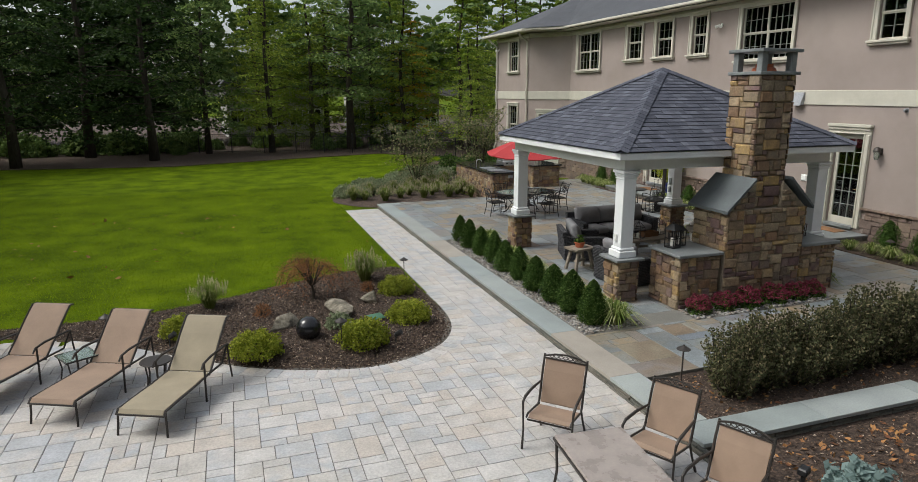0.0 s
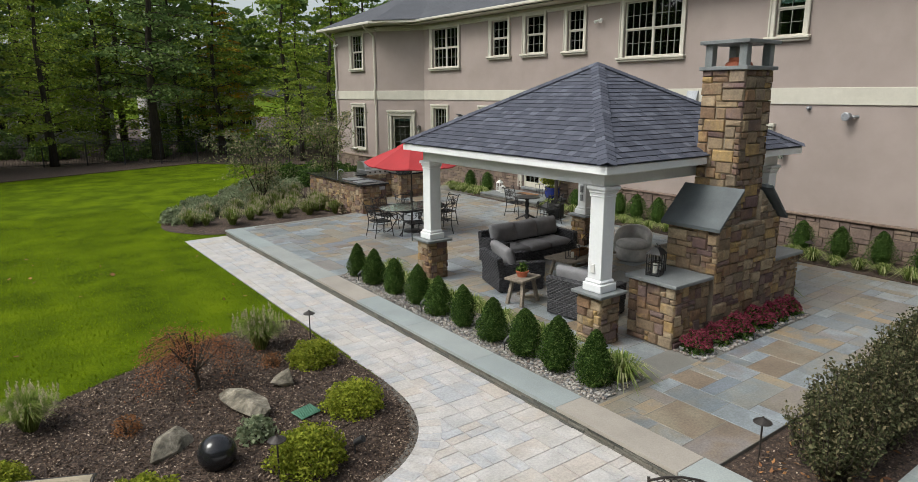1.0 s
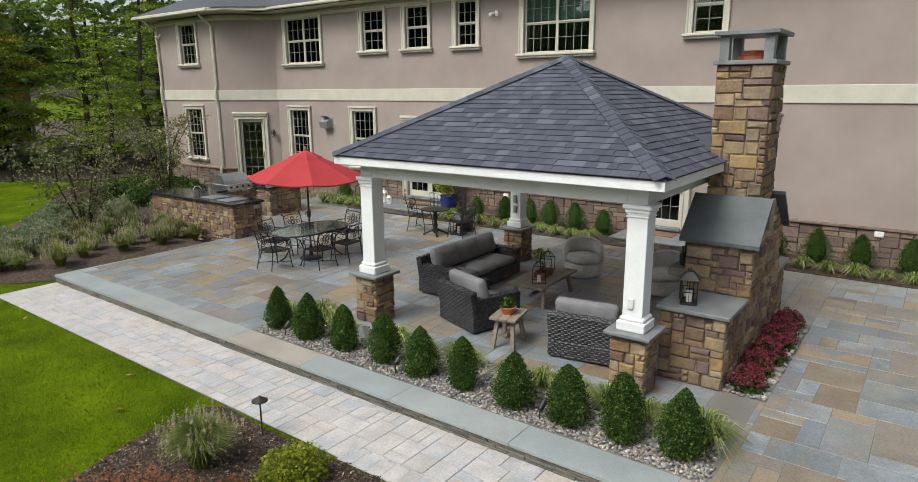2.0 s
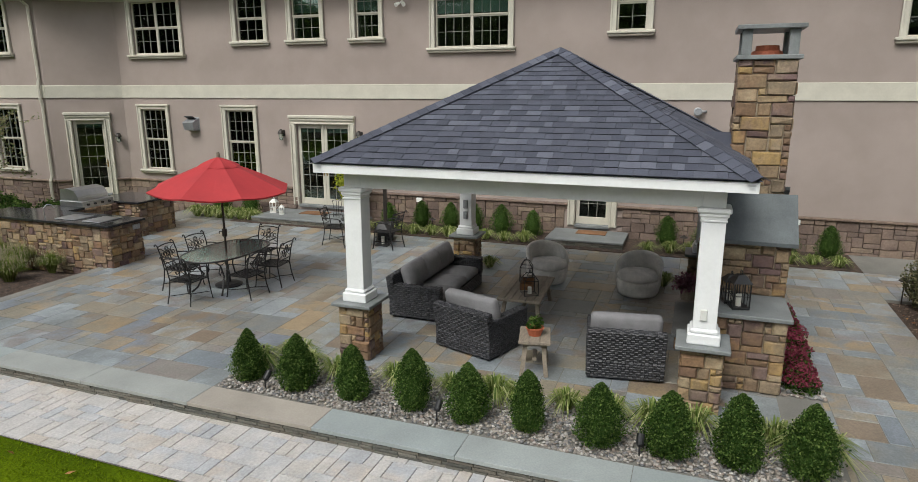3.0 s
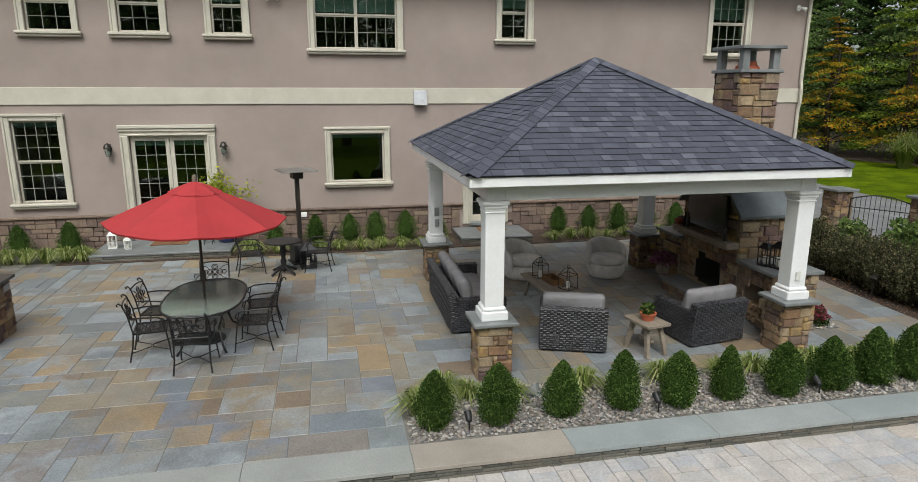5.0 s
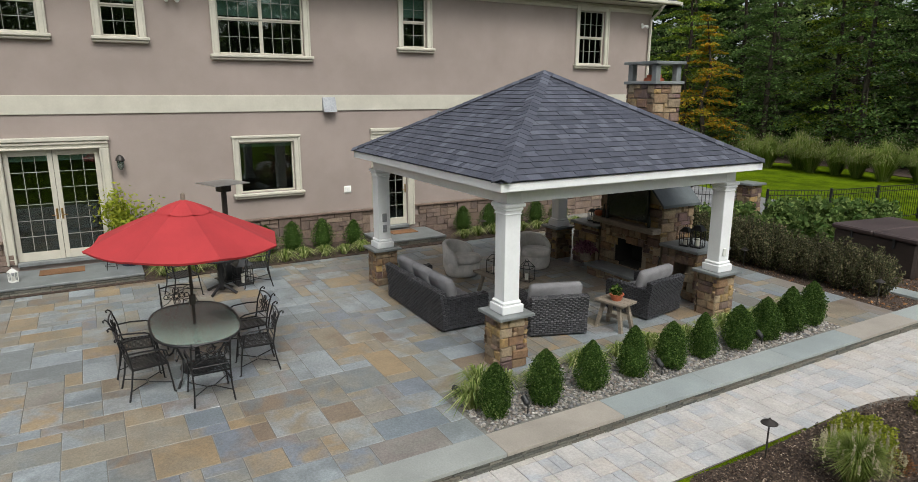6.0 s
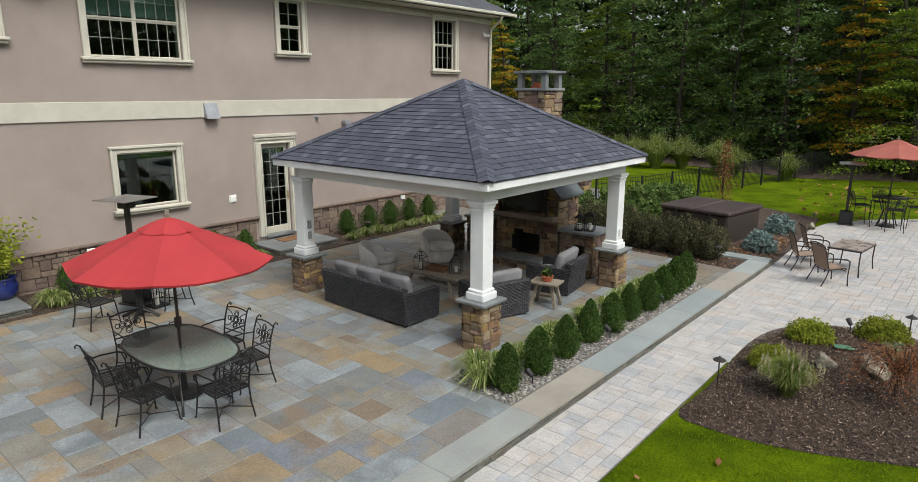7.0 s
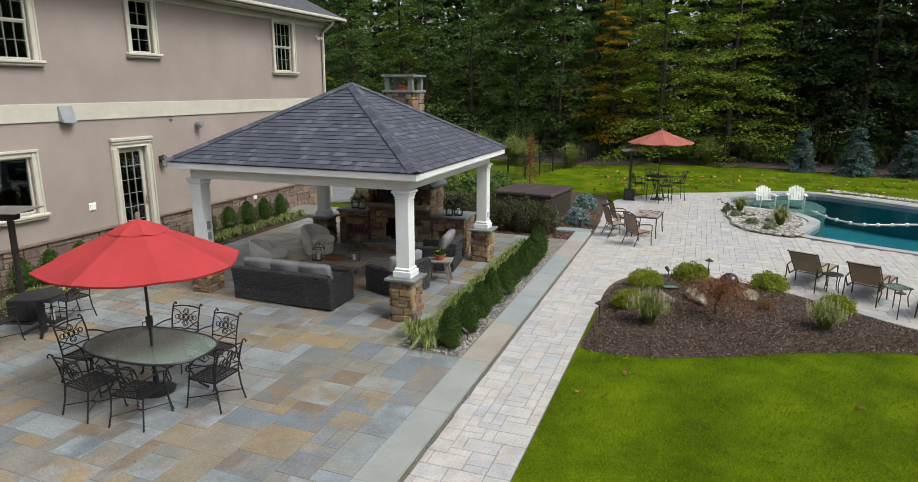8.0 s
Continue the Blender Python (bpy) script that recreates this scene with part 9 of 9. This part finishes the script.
for x, y in ((12.95, 3.1), (14.75, 4.25)):
    gp = thing("gate_pier", "square fieldstone gate pier with a bluestone cap", "pier", "gate piers", at=pose(x, y, 0))
    core = fixed(part("pier_core", Geo().box(x - 0.24, x + 0.24, y - 0.24, y + 0.24, -0.05, 1.38), M["mortar"], gp), gp)
    fixed(part("pier_cap", Geo().box(x - 0.36, x + 0.36, y - 0.36, y + 0.36, 1.38, 1.45, 0.01), M["slate"], gp), gp)
    veneer_jobs.append((core, x - 0.28, x + 0.28, y - 0.28, y + 0.28, 0, 1.38, "NSEW", 0.09, None))
gt = thing("garden_gate", "black metal garden gate with an arched top", "gate", at=pose(13.85, 3.68, 0, 0, 0, 32.6))
g = Geo()
for k in range(13):
    x = -0.72 + 0.12 * k
    g.tube([(x, 0, 0.08), (x, 0, 1.18 + 0.16 * math.cos(x / 0.72 * math.pi / 2))], 0.009, 5)
g.tube([(x, 0, 1.18 + 0.16 * math.cos(x / 0.74 * math.pi / 2)) for x in np.linspace(-0.74, 0.74, 13)], 0.018, 6).tube([(-0.74, 0, 0.1), (0.74, 0, 0.1)], 0.018, 6).tube([(-0.74, 0, 0.95), (0.74, 0, 0.95)], 0.014, 6)
g.tube([(-0.74, 0, 0.0), (-0.74, 0, 1.18)], 0.02, 6).tube([(0.74, 0, 0), (0.74, 0, 1.18)], 0.02, 6)
part("gate_leaf", g, M["black"], gt)


def path_light(x, y, z, h):
    th = thing("path_light", "small bronze mushroom path light on a stake", "path light", "path lights", at=pose(x, y, z))
    part("stake", Geo().tube([(0, 0, -0.05), (0, 0, h - 0.04)], 0.011, 6), M["bronze"], th)
    part("cap", Geo().lathe([(0.10, h - 0.035), (0.095, h - 0.025), (0.05, h), (0.015, h + 0.02), (0.008, h + 0.035)], 16), M["bronze"], th)
for x, y, z, h in ((3.78, 14.93, 0.03, 0.47), (-1.85, 12.5, 0.06, 0.55), (6.1, 8.2, 0.16, 0.5), (9.2, 8.2, 0.2, 0.45), (12.6, 8.15, 0.26, 0.45), (1.75, 11.1, 0.1, 0.5), (1.05, 1.9, 0.02, 0.5), (15.0, 12.0, 0.3, 0.4), (15.0, 18.4, 0.3, 0.4), (5.6, 0.2, 0, 0.4)):
    path_light(x, y, z, h)
def spot(x, y, z, rot):
    th = thing("spotlight", "small black garden spotlight in the bed", "spotlight", "garden spotlights", at=pose(x, y, z, 0, 0, rot))
    part("stake", Geo().tube([(0, 0, -0.05), (0, 0, 0.12)], 0.01, 6), M["black"], th)
    part("lamp_body", Geo().lathe([(0.03, 0), (0.04, 0.02), (0.045, 0.13), (0.03, 0.135)], 12, m=pose(0, 0, 0.12, 55)), M["black"], th)
for x, y, z, rot in ((6.65, 17.55, 0.18, 200), (5.8, 14.55, 0.2, 90), (5.82, 12.2, 0.2, 90), (2.65, 11.1, 0.1, 40), (-0.9, 12.2, 0.1, 60), (5.45, 6.0, 0.02, 120), (5.8, 17.0, 0.2, 90)):
    spot(x, y, z, rot)
bx = solo("utility_light", Geo().box(-0.07, 0.07, -0.05, 0.05, 0.2, 0.28, 0.015).box(-0.025, 0.025, -0.02, 0.02, -0.05, 0.2, 0.004), M["black"], "black box light on a short post in the bed", "garden light", at=pose(5.75, 5.75, 0.02, 0, 0, 25))
gr = thing("drain_grate", "green plastic drain grate in the mulch", "grate", at=pose(2.55, 12.25, 0.155, 6, 0, 15))
g = Geo().box(-0.15, 0.15, -0.11, 0.11, 0, 0.012)
for k in range(9):
    g.box(-0.14, 0.14, -0.10 + k * 0.024, -0.09 + k * 0.024, 0.012, 0.02)
part("grate_plate", g, M["tray_green"], gr)


def wall_lantern(m):
    th = thing("wall_lantern", "dark bronze wall lantern beside the door", "wall lamp", "wall lanterns", at=m)
    part("backplate", Geo().box(-0.05, 0.05, -0.03, 0, -0.08, 0.10, 0.01), M["bronze"], th)
    part("arm", Geo().tube([(0, -0.03, 0.05), (0, -0.1, 0.12), (0, -0.15, 0.1)], 0.012, 6), M["bronze"], th)
    part("shade", Geo().lathe([(0.10, -0.0), (0.095, 0.03), (0.06, 0.10), (0.02, 0.13)], 14, 0, -0.15), M["bronze"], th)
    part("glass_cup", Geo().lathe([(0.03, -0.2), (0.06, -0.15), (0.075, 0.0)], 12, 0, -0.15), M["table_glass"], th, "clear glass cup")
for y, z in ((21.03, 2.78), (23.68, 2.78), (13.38, 2.66)):
    wall_lantern(wall_at(MAIN, hu(y)) @ Matrix.Translation((0, 0, z)))
wall_lantern(DIAG @ Matrix.Translation((2.0, 0, 2.55)))
def wall_box(y, z, w, h, d_, mat, label, cat, name):
    th = thing(name, label, cat, at=wall_at(MAIN, hu(y)) @ Matrix.Translation((0, 0, z)))
    part("housing", Geo().box(-w / 2, w / 2, -d_, 0, -h / 2, h / 2, 0.012), M[mat], th)
    part("flange", Geo().box(-w / 2 - 0.02, w / 2 + 0.02, -0.012, 0, -h / 2 - 0.02, h / 2 + 0.02, 0.004), M[mat], th)
    return th
rv = thing("wall_vent", "grey metal vent hood on the stucco wall", "vent", at=wall_at(MAIN, hu(27.05)) @ Matrix.Translation((0, 0, 3.0)))
part("flange", Geo().box(-0.23, 0.23, -0.012, 0, -0.21, 0.21, 0.004), M["grey_box"], rv)
part("hood", Geo().add([(-0.2, -0.012, 0.19), (0.2, -0.012, 0.19), (0.2, -0.30, 0.05), (-0.2, -0.30, 0.05), (-0.2, -0.012, -0.19), (0.2, -0.012, -0.19), (0.2, -0.24, -0.19), (-0.2, -0.24, -0.19)],
                       [(0, 1, 2, 3), (3, 2, 6, 7), (0, 3, 7, 4), (1, 5, 6, 2), (4, 7, 6, 5)]), M["grey_box"], rv)
part("flap", Geo().box(-0.17, 0.17, -0.3, -0.012, 0.055, 0.065, 0.002, pose(0, 0, 0.07, -25)), M["black"], rv, "dark hinged flap")
wv = thing("wall_vent", "grey metal vent hood on the band course", "vent", at=wall_at(MAIN, hu(16.1)) @ Matrix.Translation((0, -0.035, 3.98)))
part("hood", Geo().add([(-0.17, 0, -0.17), (0.17, 0, -0.17), (0.17, 0, 0.17), (-0.17, 0, 0.17), (-0.17, -0.16, -0.2), (0.17, -0.16, -0.2), (0.17, -0.04, 0.17), (-0.17, -0.04, 0.17)],
                   [(0, 1, 5, 4), (1, 2, 6, 5), (2, 3, 7, 6), (3, 0, 4, 7), (4, 5, 6, 7), (0, 3, 2, 1)]), M["grey_box"], wv)
wall_box(15.66, 1.72, 0.16, 0.16, 0.04, "resin", "small white wall vent in the stucco", "vent", "wall_vent")
for y, z in ((9.55, 1.02), (19.2, 1.0)):
    wall_box(y, z, 0.18, 0.13, 0.1, "resin", "white outlet box on the stone base", "outlet", "outlet_box")
for m, z in ((wall_at(MAIN, hu(19.65)), 6.36), (wall_at(MAIN, hu(5.22)), 6.46), (wall_at(WINGM, 0.25), 6.45)):
    th = thing("flood_light", "white twin security light on the stucco wall", "security light", "security lights", at=m @ Matrix.Translation((0, 0, z)))
    part("mount", Geo().lathe([(0.05, 0), (0.05, 0.03)], 12, m=pose(0, 0, 0, 90)), M["resin"], th)
    for s in (-1, 1):
        part("lamp_head", Geo().lathe([(0.03, 0), (0.045, 0.08), (0.055, 0.15), (0.04, 0.155)], 12, m=pose(s * 0.06, -0.05, -0.02, 115, 0, s * 25)), M["resin"], th)
rl_ = thing("wall_speaker", "grey round twin lamp on the stucco wall", "wall lamp", at=wall_at(MAIN, hu(11.9)) @ Matrix.Translation((0, 0, 3.55)))
part("lamp_body", Geo().lathe([(0.07, 0), (0.09, 0.05), (0.10, 0.2), (0.08, 0.21)], 14, m=pose(-0.02, -0.06, 0, 90, 0, 0)), M["grey_box"], rl_)
part("mount", Geo().tube([(0.16, 0, 0), (0.1, -0.08, 0), (0, -0.08, 0)], 0.03, 8), M["grey_box"], rl_)
for y, z in ((12.87, 3.72),):
    wall_box(y, z, 0.07, 0.06, 0.1, "grey_box", "small grey sensor on the stucco wall", "sensor", "wall_sensor")

# far neighbour house behind the north trees
def far_house(x, y, w, d_, h, rot, label):
    th = thing("neighbour_house", label, "house", "neighbour houses", at=pose(x, y, 0, 0, 0, rot))
    part("wall", Geo().box(-w / 2, w / 2, -d_ / 2, d_ / 2, 0, h), M["far_wall"], th)
    g = Geo()
    o_ = 0.5
    g.add([(-w / 2 - o_, -d_ / 2 - o_, h), (w / 2 + o_, -d_ / 2 - o_, h), (w / 2 + o_, d_ / 2 + o_, h), (-w / 2 - o_, d_ / 2 + o_, h), (-w / 2 + 2, 0, h + 3), (w / 2 - 2, 0, h + 3)], [(0, 1, 5, 4), (2, 3, 4, 5), (1, 2, 5), (3, 0, 4), (3, 2, 1, 0)])
    part("roof", g, M["brick_far"], th)
    for k in range(5):
        u = -w / 2 + w * (k + 0.5) / 5
        wd = part("window", Geo().box(u - 0.65, u + 0.65, -d_ / 2 - 0.08, -d_ / 2, 1.0, 2.6, 0.02), M["resin"], th)
        part("pane", Geo().box(u - 0.55, u - 0.04, -d_ / 2 - 0.1, -d_ / 2 - 0.081, 1.1, 2.5).box(u + 0.04, u + 0.55, -d_ / 2 - 0.1, -d_ / 2 - 0.081, 1.1, 2.5), M["granite"], wd)
far_house(4.3, 70, 9, 7, 4.6, 5, "pale neighbouring house far behind the trees")
far_house(16.5, 70, 9, 8, 4.6, -5, "tan neighbouring house far behind the trees")

# ---- single stones, last ----
for parent, x0, x1, y0, y1, z0, z1, sides, unit, holes in veneer_jobs:
    for s in sides:
        veneer(parent, x0, x1, y0, y1, z0, z1, s, unit, holes)

# stones of the sloping shoulders, course by course, each course shorter than the one below
for shoulder, xa, xb, yf in gable_jobs:
    for k in range(4):
        z = 2.03 + 0.115 * k
        reach = abs(xb - xa) * (1 - (z + 0.09 - 2.02) / 0.5)
        if reach < 0.08:
            continue
        n_ = max(1, round(reach / 0.22))
        for j in range(n_):
            w = reach / n_
            x = xb + (1 if xa > xb else -1) * (w * (j + 0.5))
            ob = new("stone", stone_mesh(w - 0.009, 0.106, 0.04))
            ob.parent = shoulder
            ob.matrix_basis = Matrix.Translation((x, yf + 0.012, z + 0.057)) @ FACE["S"]
            ob.matrix_parent_inverse = Matrix()

# flagstones: those of the near stretch are parts, the rest one joined field
RF = random.Random(33)
FLAG_SIZES = [(2, 2), (3, 2), (2, 3), (2, 1), (4, 2), (2, 1), (2, 2), (3, 2), (3, 1), (2, 3), (3, 3), (2, 4), (1, 2), (4, 2)]
flag_cache, far = {}, Geo()
tilt = math.degrees(math.atan(0.015))
def flag(x, y, w, h, near, parent):
    lift = RF.uniform(0, 0.003)
    m = pose(x, y, ground_z(x) - 0.012 + lift, 0, -tilt, 0)
    if near:
        key = (round(w, 2), round(h, 2))
        if key not in flag_cache:
            me = Geo().slab(w - 0.008, h - 0.008, 0.013, 0.003, 0.002, None, RF).mesh("flagstone")
            me.materials.append(M["flag"])
            flag_cache[key] = me
        ob = new("flagstone", flag_cache[key])
        ob.parent = parent
        ob.matrix_basis = m
    else:
        far.slab(w - 0.008, h - 0.008, 0.013, 0.003, 0.002, m, RF)
FIELDS = [(5.66, 14.45, 17.74, 23.88), (6.88, 14.45, 10.66, 17.74), (5.66, 14.45, 8.4, 10.06), (11.16, 14.45, 10.06, 10.66), (5.66, 7.88, 10.06, 10.14), (12.66, 14.45, 7.12, 8.4)]
for x0, x1, y0, y1 in FIELDS:
    for x, y, w, h in pack(x1 - x0, y1 - y0, 0.2286, FLAG_SIZES, RF):
        cx_, cy_ = x0 + x + w / 2, y0 + y + h / 2
        near = (cx_ < 10.6 and cy_ > 17.7) or (cx_ < 9.0 and cy_ < 10.1)
        flag(cx_, cy_, w, h, near, terrace)
for x0, x1, y0, y1 in ((10.45, 14.45, 24.15, 26.15), (9.5, 14.45, 23.9, 24.15)):
    for x, y, w, h in pack(x1 - x0, y1 - y0, 0.2286, FLAG_SIZES, RF):
        flag(x0 + x + w / 2, y0 + y + h / 2, w, h, False, terrace)
tagged(part("flagstone_field", far, M["flag_far"], terrace, "mixed grey, blue and tan flagstones", tidy=False), kind="stuff")

# concrete pavers of the path and the pool terrace
PAVER_SIZES = [(2, 2), (3, 2), (2, 1), (3, 2), (2, 2), (2, 3), (1, 2), (3, 2), (2, 2), (2, 1)]
RV = random.Random(44)
OUT = [(5.2, 24.2), (5.2, 4.2), (5.45, 1.4), (5.15, -0.5), (4.25, -2.0), (2.85, -3.3), (1.2, -4.0), (-0.8, -5.3), (-2.6, -5.9), (-4.7, -5.1), (-7.0, -3.5), (-10.5, -2.1),
       (-13, 1.5), (-12, 7.5), (-8, 12.5), (-4.2, 13.6), (-1, 12.6), (1, 11.6), (3.2, 11.6), (4.05, 13), (4.0, 16), (4.0, 24.2)]
paver_cache, far_p = {}, Geo()
def paver(x, y, w, h, ang, near):
    m = pose(x, y, -0.012, 0, 0, ang)
    if near:
        key = (round(w, 2), round(h, 2))
        if key not in paver_cache:
            me = Geo().slab(w - 0.0075, h - 0.0075, 0.012, 0.003, 0.002, None, RV).mesh("paver")
            me.materials.append(M["paver"])
            paver_cache[key] = me
        ob = new("paver", paver_cache[key])
        ob.parent = paving
        ob.matrix_basis = m
    else:
        far_p.slab(w - 0.0075, h - 0.0075, 0.012, 0.003, 0.002, m, RV)
for x0, x1, y0, y1 in ((4.0, 5.25, 11.0, 24.2), (-13.2, 5.25, -5.9, 11.0), (-13.2, 4.0, 11.0, 13.6)):
    for x, y, w, h in pack(x1 - x0, y1 - y0, 0.152, PAVER_SIZES, RV):
        cx_, cy_ = x0 + x + w / 2, y0 + y + h / 2
        if not inside(cx_, cy_, OUT) or inside(cx_, cy_, rim.tolist()):
            continue
        corners = [(cx_ + sx * w / 2, cy_ + sy * h / 2) for sx in (-1, 1) for sy in (-1, 1)]
        hits = sum(inside(*c, BED) for c in corners) if cy_ > 10 else 0
        if hits == 4 or (cy_ > 11.8 and inside(cx_, cy_, BED)):
            continue
        if hits:
            # pavers cut to the curve
            q = 0.076
            for i in range(round(w / q)):
                for j in range(round(h / q)):
                    ux, uy = cx_ - w / 2 + (i + 0.5) * q, cy_ - h / 2 + (j + 0.5) * q
                    if not any(inside(ux + sx * q / 2, uy + sy * q / 2, BED) for sx in (-1, 1) for sy in (-1, 1)):
                        far_p.slab(q, q, 0.012, 0.002, 0, pose(ux, uy, -0.012), RV)
            continue
        near = cx_ > 3.9 and cy_ > 12.0
        paver(cx_, cy_, w, h, 0, near)
# soldier course along the curved bed
bed_arr = np.array(BED)
for i in range(len(bed_arr)):
    p, q = bed_arr[i - 1], bed_arr[i]
    if not ((q[1] < 14.0 and q[0] > 3.0) or (q[1] < 13.2 and q[0] > -3)) or q[1] > 13.6:
        continue
    d_ = q - p
    L = float(np.linalg.norm(d_))
    nrm = np.array([d_[1], -d_[0]]) / L
    c = (p + q) / 2
    if inside(*(c + nrm * 0.1), BED):
        nrm = -nrm
    k = max(1, round(L / 0.2))
    for j in range(k):
        e = p + d_ * (j + 0.5) / k + nrm * 0.15
        far_p.slab(L / k - 0.006, 0.29, 0.012, 0.004, 0.002, pose(e[0], e[1], -0.007, 0, 0, math.degrees(math.atan2(d_[1], d_[0]))), RV)
# soldier course along the outer edge of the pool terrace
for (ax, ay), (bx, by) in zip(OUT[1:13], OUT[2:14]):
    L = math.dist((ax, ay), (bx, by))
    k = max(1, round(L / 0.25))
    ang = math.degrees(math.atan2(by - ay, bx - ax))
    for j in range(k):
        s = (j + 0.5) / k
        far_p.slab(L / k - 0.006, 0.3, 0.012, 0.004, 0.002, pose(ax + (bx - ax) * s, ay + (by - ay) * s, -0.006, 0, 0, ang), RV)
tagged(part("paver_field", far_p, M["paver_far"], paving, "pale blended concrete pavers", tidy=False), kind="stuff")

# single shingles of the west slope
shingle_cache = {}
for m, w, lift in west:
    key = (round(w, 2), lift)
    if key not in shingle_cache:
        me = Geo().slab(round(w, 2) - 0.002, 0.172, 0.008 + lift, 0.002, 0).mesh("shingle", False, False, (M["shingle"], M["shingle_edge_shade"]))
        shingle_cache[key] = me
    ob = new("shingle", shingle_cache[key])
    ob.parent = pav
    ob.matrix_parent_inverse = pav.matrix_basis.inverted()
    ob.matrix_basis = m
